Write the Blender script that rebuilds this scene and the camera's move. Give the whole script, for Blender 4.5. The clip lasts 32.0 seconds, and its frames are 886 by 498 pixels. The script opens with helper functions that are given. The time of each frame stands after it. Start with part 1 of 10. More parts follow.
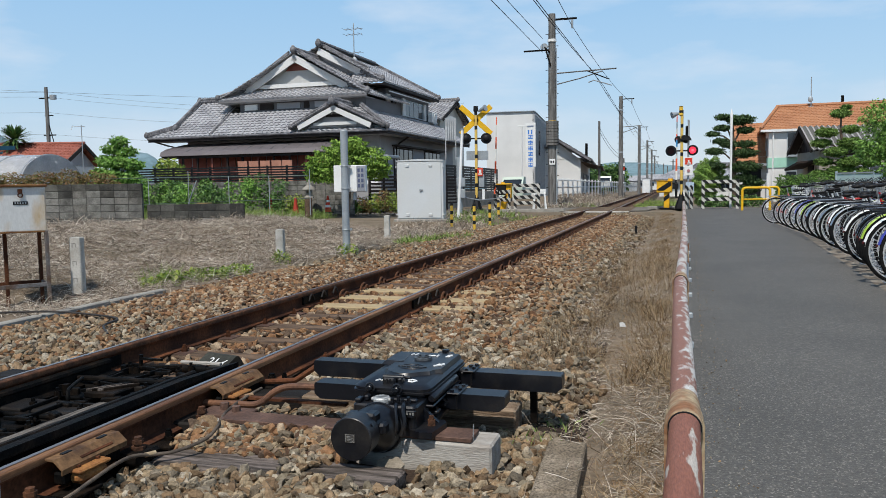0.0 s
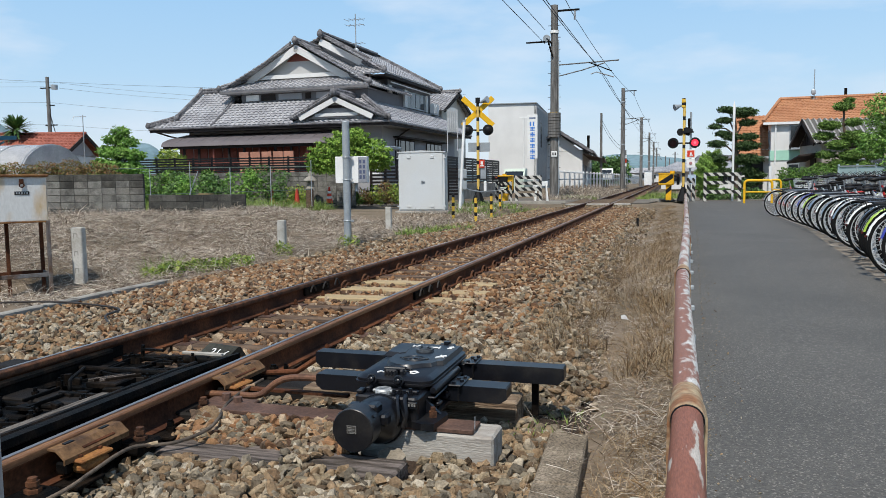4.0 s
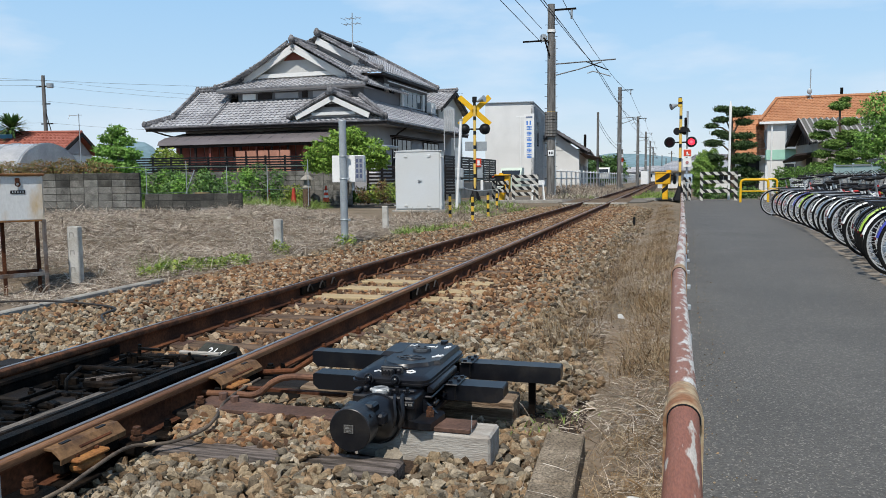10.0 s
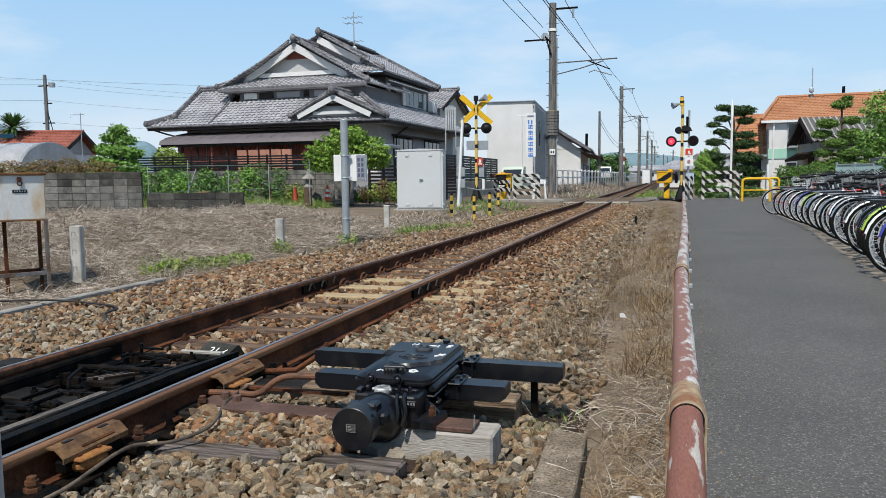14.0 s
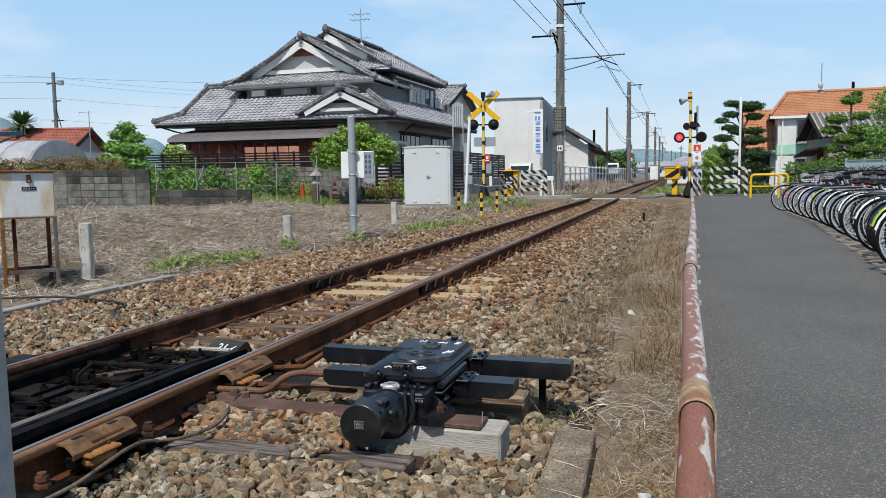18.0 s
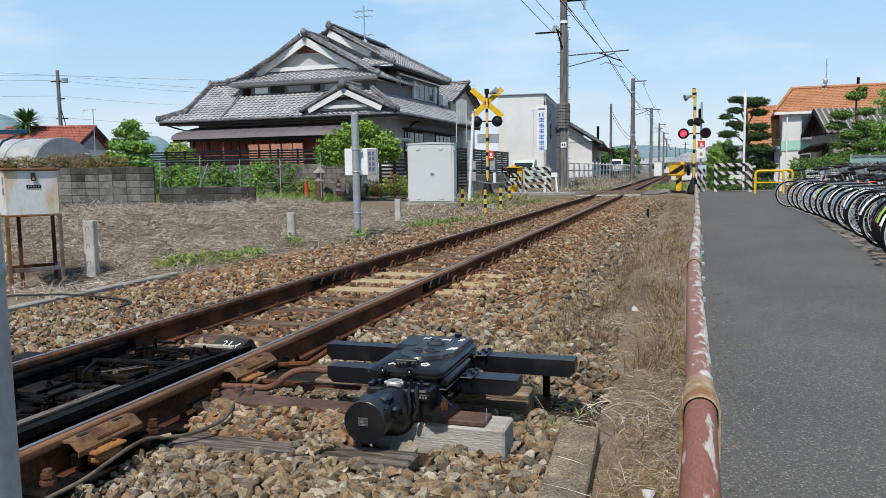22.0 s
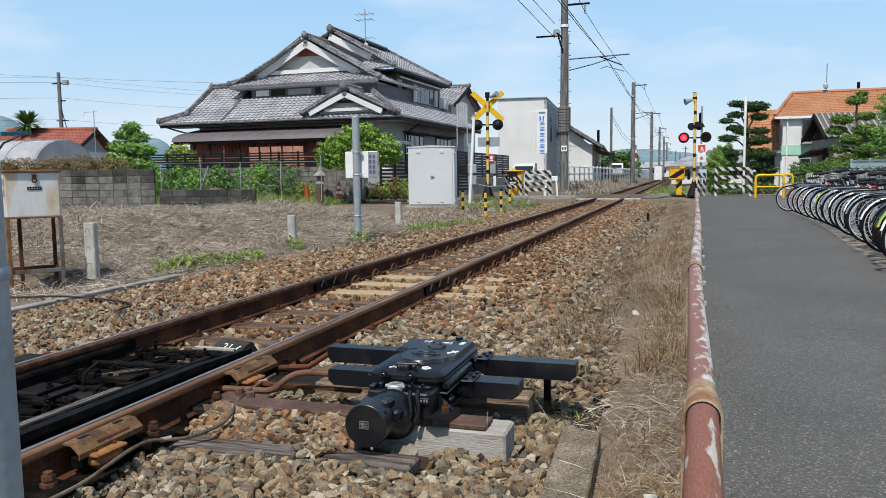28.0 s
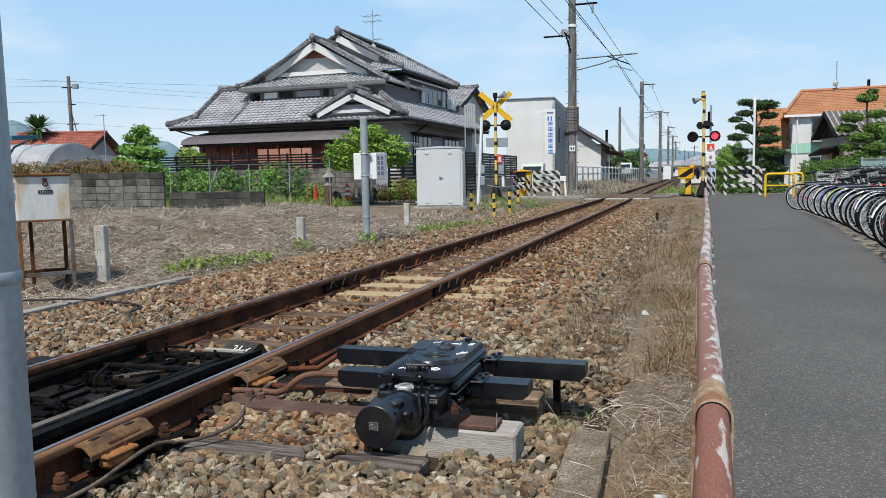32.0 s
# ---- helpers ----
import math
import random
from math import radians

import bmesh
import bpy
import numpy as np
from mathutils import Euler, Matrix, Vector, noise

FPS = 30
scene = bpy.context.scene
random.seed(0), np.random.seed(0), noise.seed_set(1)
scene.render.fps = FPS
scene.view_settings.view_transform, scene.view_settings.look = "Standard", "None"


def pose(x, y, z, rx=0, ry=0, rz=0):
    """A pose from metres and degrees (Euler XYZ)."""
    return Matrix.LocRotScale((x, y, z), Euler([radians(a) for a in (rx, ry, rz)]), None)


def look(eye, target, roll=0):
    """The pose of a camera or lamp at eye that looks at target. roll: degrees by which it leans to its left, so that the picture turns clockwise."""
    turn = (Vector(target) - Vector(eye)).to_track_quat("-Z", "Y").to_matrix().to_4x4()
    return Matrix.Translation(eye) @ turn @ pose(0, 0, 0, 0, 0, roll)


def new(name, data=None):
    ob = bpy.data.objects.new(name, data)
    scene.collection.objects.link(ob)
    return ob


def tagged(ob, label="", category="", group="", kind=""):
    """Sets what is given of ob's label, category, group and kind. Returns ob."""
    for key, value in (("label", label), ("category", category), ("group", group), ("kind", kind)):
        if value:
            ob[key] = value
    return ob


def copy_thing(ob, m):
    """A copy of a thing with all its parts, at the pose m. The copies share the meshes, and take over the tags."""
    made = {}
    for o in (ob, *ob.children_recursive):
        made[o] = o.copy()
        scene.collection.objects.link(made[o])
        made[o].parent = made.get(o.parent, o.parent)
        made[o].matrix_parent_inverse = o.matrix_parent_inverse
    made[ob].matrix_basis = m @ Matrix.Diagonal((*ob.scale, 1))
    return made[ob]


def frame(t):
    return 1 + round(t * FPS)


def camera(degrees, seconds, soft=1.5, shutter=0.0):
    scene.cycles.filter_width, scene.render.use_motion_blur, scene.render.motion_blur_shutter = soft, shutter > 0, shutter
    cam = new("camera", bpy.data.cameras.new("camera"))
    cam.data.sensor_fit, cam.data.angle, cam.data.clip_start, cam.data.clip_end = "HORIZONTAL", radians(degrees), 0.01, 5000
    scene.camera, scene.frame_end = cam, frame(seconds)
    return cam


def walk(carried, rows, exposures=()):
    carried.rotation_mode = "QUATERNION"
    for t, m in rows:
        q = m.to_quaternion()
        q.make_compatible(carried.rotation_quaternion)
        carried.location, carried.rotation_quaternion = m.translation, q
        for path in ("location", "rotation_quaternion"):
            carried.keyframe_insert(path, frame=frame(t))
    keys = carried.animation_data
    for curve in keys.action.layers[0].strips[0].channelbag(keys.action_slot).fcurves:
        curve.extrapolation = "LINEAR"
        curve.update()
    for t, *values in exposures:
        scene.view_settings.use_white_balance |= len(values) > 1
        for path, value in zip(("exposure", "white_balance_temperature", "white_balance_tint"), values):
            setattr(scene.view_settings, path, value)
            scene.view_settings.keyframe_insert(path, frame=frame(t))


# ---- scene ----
cam = camera(60.3, 32.0, soft=0.6)
walk(cam, [
    (0, pose(0.0061, -0.0027, 0.9886, 85.515, 0.832, 16.477)),
    (0.5, pose(0.0064, 0.0003, 0.9878, 85.292, 0.859, 16.525)),
    (1, pose(0.0053, 0.0017, 0.9877, 85.083, 0.784, 16.496)),
    (1.5, pose(0.0021, 0.0032, 0.9875, 84.907, 0.648, 16.431)),
    (2, pose(-0.0009, 0.0047, 0.9871, 84.798, 0.545, 16.390)),
    (2.5, pose(-0.0012, 0.0061, 0.9868, 84.775, 0.524, 16.393)),
    (3, pose(-0.0003, 0.0062, 0.9870, 84.807, 0.561, 16.436)),
    (3.5, pose(-0.0004, 0.0035, 0.9878, 84.852, 0.609, 16.494)),
    (5.5, pose(-0.0020, 0.0023, 0.9888, 84.941, 0.513, 16.860)),
    (6, pose(-0.0024, 0.0042, 0.9893, 84.899, 0.474, 16.823)),
    (6.5, pose(-0.0017, 0.0035, 0.9896, 84.870, 0.437, 16.763)),
    (7, pose(-0.0007, 0.0021, 0.9897, 84.834, 0.419, 16.684)),
    (7.5, pose(-0.0001, 0.0009, 0.9898, 84.798, 0.406, 16.606)),
    (8, pose(-0.0001, -0.0003, 0.9902, 84.790, 0.421, 16.546)),
    (8.5, pose(-0.0003, -0.0005, 0.9904, 84.804, 0.466, 16.493)),
    (9, pose(-0.0000, 0.0004, 0.9901, 84.816, 0.513, 16.439)),
    (9.5, pose(0.0001, 0.0009, 0.9903, 84.819, 0.564, 16.385)),
    (10, pose(-0.0007, -0.0002, 0.9911, 84.811, 0.583, 16.343)),
    (10.5, pose(-0.0018, -0.0008, 0.9914, 84.800, 0.560, 16.337)),
    (11, pose(-0.0031, 0.0005, 0.9909, 84.795, 0.546, 16.363)),
    (11.5, pose(-0.0040, 0.0013, 0.9906, 84.795, 0.559, 16.396)),
    (12, pose(-0.0035, 0.0004, 0.9911, 84.797, 0.594, 16.430)),
    (12.5, pose(-0.0019, -0.0011, 0.9919, 84.795, 0.631, 16.449)),
    (13, pose(-0.0011, -0.0010, 0.9920, 84.788, 0.649, 16.463)),
    (13.5, pose(-0.0029, 0.0011, 0.9913, 84.773, 0.641, 16.475)),
    (14, pose(-0.0054, 0.0022, 0.9908, 84.747, 0.606, 16.448)),
    (14.5, pose(-0.0060, 0.0014, 0.9906, 84.725, 0.561, 16.392)),
    (16.5, pose(-0.0052, 0.0007, 0.9914, 84.680, 0.673, 16.399)),
    (17, pose(-0.0081, 0.0035, 0.9912, 84.622, 0.678, 16.583)),
    (17.5, pose(-0.0093, 0.0047, 0.9910, 84.564, 0.692, 16.785)),
    (18, pose(-0.0096, 0.0051, 0.9905, 84.506, 0.713, 16.981)),
    (18.5, pose(-0.0100, 0.0054, 0.9900, 84.452, 0.728, 17.137)),
    (19, pose(-0.0104, 0.0055, 0.9901, 84.404, 0.742, 17.270)),
    (19.5, pose(-0.0116, 0.0053, 0.9903, 84.368, 0.773, 17.393)),
    (20, pose(-0.0129, 0.0054, 0.9903, 84.343, 0.812, 17.460)),
    (20.5, pose(-0.0121, 0.0053, 0.9902, 84.320, 0.857, 17.463)),
    (21, pose(-0.0096, 0.0050, 0.9903, 84.295, 0.900, 17.418)),
    (21.5, pose(-0.0080, 0.0048, 0.9909, 84.274, 0.893, 17.337)),
    (22, pose(-0.0086, 0.0043, 0.9911, 84.274, 0.845, 17.260)),
    (22.5, pose(-0.0102, 0.0040, 0.9912, 84.290, 0.799, 17.196)),
    (23, pose(-0.0108, 0.0035, 0.9914, 84.306, 0.769, 17.131)),
    (23.5, pose(-0.0106, 0.0026, 0.9912, 84.313, 0.759, 17.067)),
    (24, pose(-0.0105, 0.0023, 0.9913, 84.305, 0.752, 17.016)),
    (24.5, pose(-0.0106, 0.0022, 0.9918, 84.304, 0.731, 16.995)),
    (25, pose(-0.0111, 0.0024, 0.9919, 84.325, 0.714, 16.993)),
    (25.5, pose(-0.0109, 0.0048, 0.9915, 84.357, 0.732, 16.995)),
    (27.5, pose(-0.0139, 0.0025, 0.9906, 84.492, 0.595, 17.113)),
    (28, pose(-0.0152, 0.0035, 0.9916, 84.512, 0.655, 17.278)),
    (28.5, pose(-0.0148, 0.0039, 0.9917, 84.511, 0.720, 17.413)),
    (29, pose(-0.0129, 0.0043, 0.9913, 84.498, 0.788, 17.495)),
    (29.5, pose(-0.0119, 0.0046, 0.9909, 84.486, 0.832, 17.540)),
    (30, pose(-0.0129, 0.0038, 0.9912, 84.485, 0.838, 17.582)),
    (30.5, pose(-0.0142, 0.0029, 0.9920, 84.500, 0.840, 17.661)),
    (31, pose(-0.0146, 0.0025, 0.9925, 84.523, 0.877, 17.768)),
    (31.5, pose(-0.0143, 0.0018, 0.9927, 84.549, 0.951, 17.847)),
    (32, pose(-0.0141, 0.0017, 0.9927, 84.582, 1.030, 17.896)),
], exposures=[(0, -0.20), (1, -0.18), (2, -0.15), (3, -0.12), (6, -0.09), (17, -0.09), (20, -0.06), (32, -0.05)])

# ---------------------------------------------------------------- light
SUN_FROM = Vector((-0.03, -0.62, 1.0)).normalized()
world = bpy.data.worlds.new("world")
scene.world = world
world.use_nodes = True
wn, wl = world.node_tree.nodes, world.node_tree.links
wn.clear()
w_out = wn.new("ShaderNodeOutputWorld")
w_bg = wn.new("ShaderNodeBackground")
w_sky = wn.new("ShaderNodeTexSky")
w_sky.sky_type = "NISHITA"
w_sky.sun_disc = False
w_sky.sun_elevation = math.asin(SUN_FROM.z)
w_sky.sun_rotation = math.atan2(SUN_FROM.x, SUN_FROM.y)
w_sky.air_density, w_sky.dust_density, w_sky.ozone_density = 1.0, 0.4, 1.3
w_co = wn.new("ShaderNodeTexCoord")
w_map = wn.new("ShaderNodeMapping")
w_map.inputs["Scale"].default_value = (2.2, 2.2, 7.5)
w_map.inputs["Location"].default_value = (3.1, 0.4, 0.2)
w_no = wn.new("ShaderNodeTexNoise")
w_no.inputs["Scale"].default_value = 1.3
w_no.inputs["Detail"].default_value = 9
w_no.inputs["Roughness"].default_value = 0.52
w_rp = wn.new("ShaderNodeValToRGB")
w_rp.color_ramp.elements[0].position, w_rp.color_ramp.elements[0].color = 0.53, (0.0, 0.0, 0.0, 1)
w_rp.color_ramp.elements[1].position, w_rp.color_ramp.elements[1].color = 0.72, (0.8, 0.8, 0.8, 1)
w_mix = wn.new("ShaderNodeMix")
w_mix.data_type = "RGBA"
w_mix.inputs["B"].default_value = (6.2, 7.0, 8.0, 1)
w_sep = wn.new("ShaderNodeSeparateXYZ")
w_grad = wn.new("ShaderNodeValToRGB")
for pos_, col_ in ((0.04, (0.63, 0.745, 0.875, 1)), (0.13, (0.465, 0.70, 0.935, 1)), (0.30, (0.32, 0.615, 0.96, 1)), (0.55, (0.18, 0.33, 0.56, 1))):
    el_ = w_grad.color_ramp.elements.new(pos_)
    el_.color = col_
w_grad.color_ramp.elements[0].color = (0.70, 0.78, 0.86, 1)
w_grad.color_ramp.elements[-1].color = (0.12, 0.20, 0.35, 1)
w_gain = wn.new("ShaderNodeVectorMath")
w_gain.operation = "SCALE"
w_gain.inputs["Scale"].default_value = 8.5
w_air = wn.new("ShaderNodeMix")
w_air.data_type = "RGBA"
w_air.inputs["Factor"].default_value = 0.8
wl.new(w_co.outputs["Generated"], w_sep.inputs["Vector"])
wl.new(w_sep.outputs["Z"], w_grad.inputs["Fac"])
wl.new(w_grad.outputs["Color"], w_gain.inputs[0])
wl.new(w_sky.outputs["Color"], w_air.inputs["A"])
wl.new(w_gain.outputs["Vector"], w_air.inputs["B"])
wl.new(w_co.outputs["Generated"], w_map.inputs["Vector"])
wl.new(w_map.outputs["Vector"], w_no.inputs["Vector"])
wl.new(w_no.outputs["Fac"], w_rp.inputs["Fac"])
wl.new(w_rp.outputs["Color"], w_mix.inputs["Factor"])
wl.new(w_air.outputs["Result"], w_mix.inputs["A"])
wl.new(w_mix.outputs["Result"], w_bg.inputs["Color"])
w_bg.inputs["Strength"].default_value = 0.130
wl.new(w_bg.outputs["Background"], w_out.inputs["Surface"])

sun_data = bpy.data.lights.new("sun", "SUN")
sun_data.energy, sun_data.angle, sun_data.color = 5.0, radians(0.6), (1.0, 0.955, 0.885)
sun = new("sun", sun_data)
sun.matrix_world = look(SUN_FROM * 60, (0, 0, 0))


# ---------------------------------------------------------------- materials
def mat(name, col, rough=0.7, metal=0.0, var=0.25, scale=2.0, fine=40.0, bump=0.2, dist=0.004,
        col2=None, patch=0.5, sharp=0.12, palette=None, per="island", stretch=None, spec=0.22):
    m = bpy.data.materials.new(name)
    m.use_nodes = True
    n, l = m.node_tree.nodes, m.node_tree.links
    b = n["Principled BSDF"]
    b.inputs["Roughness"].default_value = rough
    b.inputs["Metallic"].default_value = metal
    b.inputs["Specular IOR Level"].default_value = spec
    co = n.new("ShaderNodeTexCoord").outputs["Object"]
    if stretch:
        mp = n.new("ShaderNodeMapping")
        mp.inputs["Scale"].default_value = stretch
        l.new(co, mp.inputs["Vector"])
        co = mp.outputs["Vector"]
    if per == "object":
        sh_ = n.new("ShaderNodeVectorMath")
        sh_.operation = "ADD"
        rn_ = n.new("ShaderNodeMath")
        rn_.operation = "MULTIPLY"
        rn_.inputs[1].default_value = 60.0
        l.new(n.new("ShaderNodeObjectInfo").outputs["Random"], rn_.inputs[0])
        l.new(co, sh_.inputs[0])
        l.new(rn_.outputs[0], sh_.inputs[1])
        co = sh_.outputs["Vector"]
    big, small = n.new("ShaderNodeTexNoise"), n.new("ShaderNodeTexNoise")
    for nd, sc, det in ((big, scale, 6), (small, fine, 5)):
        nd.inputs["Scale"].default_value, nd.inputs["Detail"].default_value = sc, det
        l.new(co, nd.inputs["Vector"])
    base = n.new("ShaderNodeMix")
    base.data_type = "RGBA"
    ramp = n.new("ShaderNodeValToRGB")
    ramp.color_ramp.elements[0].position = max(0.0, patch - sharp)
    ramp.color_ramp.elements[1].position = min(1.0, patch + sharp)
    l.new(big.outputs["Fac"], ramp.inputs["Fac"])
    l.new(ramp.outputs["Color"], base.inputs["Factor"])
    c2 = col2 or tuple(c * (1 - var) for c in col)
    base.inputs["A"].default_value, base.inputs["B"].default_value = (*col, 1), (*c2, 1)
    if palette:
        rp = n.new("ShaderNodeValToRGB")
        rp.color_ramp.interpolation = "CONSTANT" if len(palette) > 3 else "LINEAR"
        while len(rp.color_ramp.elements) < len(palette):
            rp.color_ramp.elements.new(0.5)
        for i, c in enumerate(palette):
            rp.color_ramp.elements[i].position = i / len(palette)
            rp.color_ramp.elements[i].color = (*c, 1)
        src = n.new("ShaderNodeNewGeometry").outputs["Random Per Island"] if per == "island" else n.new("ShaderNodeObjectInfo").outputs["Random"]
        l.new(src, rp.inputs["Fac"])
        l.new(rp.outputs["Color"], base.inputs["A"])
        dk = n.new("ShaderNodeMix")
        dk.data_type, dk.blend_type = "RGBA", "MULTIPLY"
        dk.inputs["Factor"].default_value = 1.0
        dk.inputs["B"].default_value = (1 - var, 1 - var, 1 - var, 1)
        l.new(rp.outputs["Color"], dk.inputs["A"])
        l.new(dk.outputs["Result"], base.inputs["B"])
    grain = n.new("ShaderNodeMix")
    grain.data_type, grain.blend_type = "RGBA", "MULTIPLY"
    grain.inputs["Factor"].default_value = 1.0
    gr = n.new("ShaderNodeMapRange")
    gr.inputs["From Min"].default_value, gr.inputs["From Max"].default_value = 0.25, 0.75
    gr.inputs["To Min"].default_value, gr.inputs["To Max"].default_value = 1 - var, 1 + var * 0.6
    l.new(small.outputs["Fac"], gr.inputs["Value"])
    l.new(base.outputs["Result"], grain.inputs["A"])
    l.new(gr.outputs["Result"], grain.inputs["B"])
    l.new(grain.outputs["Result"], b.inputs["Base Color"])
    if bump:
        bp = n.new("ShaderNodeBump")
        bp.inputs["Strength"].default_value, bp.inputs["Distance"].default_value = bump, dist
        l.new(small.outputs["Fac"], bp.inputs["Height"])
        l.new(bp.outputs["Normal"], b.inputs["Normal"])
    return m


def glow(name, col, strength):
    m = bpy.data.materials.new(name)
    m.use_nodes = True
    b = m.node_tree.nodes["Principled BSDF"]
    b.inputs["Base Color"].default_value = (*col, 1)
    b.inputs["Emission Color"].default_value = (*col, 1)
    b.inputs["Emission Strength"].default_value = strength
    return m


def glass(name, col=(0.02, 0.025, 0.03), rough=0.06):
    m = bpy.data.materials.new(name)
    m.use_nodes = True
    b = m.node_tree.nodes["Principled BSDF"]
    b.inputs["Base Color"].default_value = (*col, 1)
    b.inputs["Roughness"].default_value = rough
    b.inputs["Specular IOR Level"].default_value = 0.8
    return m


def stripes(name, a, b_col, pitch, axis, rough=0.55, duty=0.5):
    """Painted bands of two colours along a direction."""
    m = mat(name, a, rough, var=0.12, scale=4)
    n, l = m.node_tree.nodes, m.node_tree.links
    co = n.new("ShaderNodeTexCoord").outputs["Object"]
    dot = n.new("ShaderNodeVectorMath")
    dot.operation = "DOT_PRODUCT"
    dot.inputs[1].default_value = tuple(c / pitch for c in axis)
    l.new(co, dot.inputs[0])
    fr = n.new("ShaderNodeMath")
    fr.operation = "FRACT"
    l.new(dot.outputs["Value"], fr.inputs[0])
    gt = n.new("ShaderNodeMath")
    gt.operation = "GREATER_THAN"
    gt.inputs[1].default_value = duty
    l.new(fr.outputs[0], gt.inputs[0])
    mx = n.new("ShaderNodeMix")
    mx.data_type = "RGBA"
    l.new(gt.outputs[0], mx.inputs["Factor"])
    bs = n["Principled BSDF"]
    old = bs.inputs["Base Color"].links[0].from_socket
    l.new(old, mx.inputs["A"])
    mx.inputs["B"].default_value = (*b_col, 1)
    l.new(mx.outputs["Result"], bs.inputs["Base Color"])
    return m


STONE = mat("ballast_stone", (0.3, 0.25, 0.2), 0.9, var=0.34, scale=30, fine=95, bump=1.0, dist=0.009,
            palette=[(0.30, 0.23, 0.145), (0.20, 0.13, 0.075), (0.25, 0.21, 0.155), (0.12, 0.082, 0.05), (0.40, 0.33, 0.235), (0.24, 0.16, 0.092), (0.15, 0.125, 0.092), (0.30, 0.205, 0.12), (0.235, 0.195, 0.135), (0.36, 0.275, 0.175), (0.18, 0.14, 0.095), (0.48, 0.41, 0.31), (0.33, 0.225, 0.13)])
RUSTSTONE = mat("rusty_ballast_stone", (0.3, 0.2, 0.12), 0.9, var=0.35, scale=25, fine=120, bump=0.6,
                palette=[(0.285, 0.155, 0.075), (0.16, 0.082, 0.042), (0.34, 0.205, 0.11), (0.095, 0.055, 0.034), (0.40, 0.29, 0.185), (0.225, 0.115, 0.055), (0.24, 0.175, 0.12), (0.30, 0.16, 0.08), (0.135, 0.09, 0.06), (0.44, 0.33, 0.22)])
OILSTONE = mat("oily_ballast_stone", (0.05, 0.045, 0.04), 0.5, var=0.4, scale=20, fine=90, bump=0.4,
               palette=[(0.025, 0.022, 0.02), (0.045, 0.038, 0.03), (0.016, 0.015, 0.014), (0.065, 0.052, 0.04)])
# Brown bed, its colour darkened to stand for shade in gaps between stones.
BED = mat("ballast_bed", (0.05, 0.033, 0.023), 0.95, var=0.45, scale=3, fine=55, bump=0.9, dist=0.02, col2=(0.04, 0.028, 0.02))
SOIL = mat("dry_ground", (0.20, 0.155, 0.11), 0.95, var=0.35, scale=0.9, fine=25, bump=0.6, dist=0.02, col2=(0.14, 0.11, 0.075))
STRAW = mat("dry_straw", (0.4, 0.32, 0.22), 0.85, var=0.25, scale=2, fine=30, bump=0.0,
            palette=[(0.48, 0.40, 0.31), (0.26, 0.20, 0.155), (0.68, 0.61, 0.51), (0.13, 0.098, 0.076), (0.36, 0.285, 0.215), (0.57, 0.50, 0.41), (0.20, 0.155, 0.12)])
DRYWEED = mat("brown_weed", (0.28, 0.19, 0.1), 0.85, var=0.25, scale=2, fine=30, bump=0.0,
              palette=[(0.27, 0.18, 0.095), (0.19, 0.12, 0.062), (0.36, 0.27, 0.165), (0.12, 0.08, 0.046), (0.24, 0.15, 0.075), (0.42, 0.33, 0.22)])
GRASS = mat("green_grass", (0.1, 0.16, 0.04), 0.7, var=0.3, scale=2, fine=30, bump=0.0,
            palette=[(0.20, 0.30, 0.06), (0.26, 0.36, 0.085), (0.14, 0.22, 0.045), (0.31, 0.38, 0.12)])
ASPHALT = mat("asphalt", (0.255, 0.236, 0.206), 0.72, var=0.30, scale=0.8, fine=60, bump=0.6, dist=0.006, col2=(0.205, 0.190, 0.165), spec=0.5)
n_, l_ = ASPHALT.node_tree.nodes, ASPHALT.node_tree.links
v_ = n_.new("ShaderNodeTexVoronoi")
v_.inputs["Scale"].default_value = 165.0
l_.new(n_.new("ShaderNodeTexCoord").outputs["Object"], v_.inputs["Vector"])
s_ = n_.new("ShaderNodeSeparateColor")
l_.new(v_.outputs["Color"], s_.inputs["Color"])
r_ = n_.new("ShaderNodeValToRGB")
for pos_, c_ in ((0.30, 0.82), (0.62, 0.98), (0.88, 1.12), (0.92, 2.0)):
    e_ = r_.color_ramp.elements.new(pos_)
    e_.color = (c_ / 2.6, c_ / 2.6, c_ / 2.6, 1)
r_.color_ramp.elements[0].color, r_.color_ramp.elements[-1].color = (0.24, 0.24, 0.24, 1), (0.95, 0.93, 0.9, 1)
l_.new(s_.outputs["Red"], r_.inputs["Fac"])
m_ = n_.new("ShaderNodeMix")
m_.data_type, m_.blend_type = "RGBA", "MULTIPLY"
m_.inputs["Factor"].default_value = 1.0
b_ = n_["Principled BSDF"].inputs["Base Color"]
l_.new(b_.links[0].from_socket, m_.inputs["A"])
l_.new(r_.outputs["Color"], m_.inputs["B"])
l_.new(m_.outputs["Result"], b_)
ROADM = mat("worn_asphalt", (0.165, 0.148, 0.126), 0.95, var=0.25, scale=0.5, fine=120, bump=0.4, col2=(0.13, 0.118, 0.102), spec=0.08)
OLDKERB = mat("earth_stained_concrete", (0.27, 0.235, 0.19), 0.95, var=0.4, scale=5, fine=70, bump=0.6, col2=(0.16, 0.13, 0.10))
CONCRETE = mat("concrete", (0.34, 0.32, 0.28), 0.9, var=0.22, scale=2.5, fine=70, bump=0.4, col2=(0.24, 0.225, 0.20))
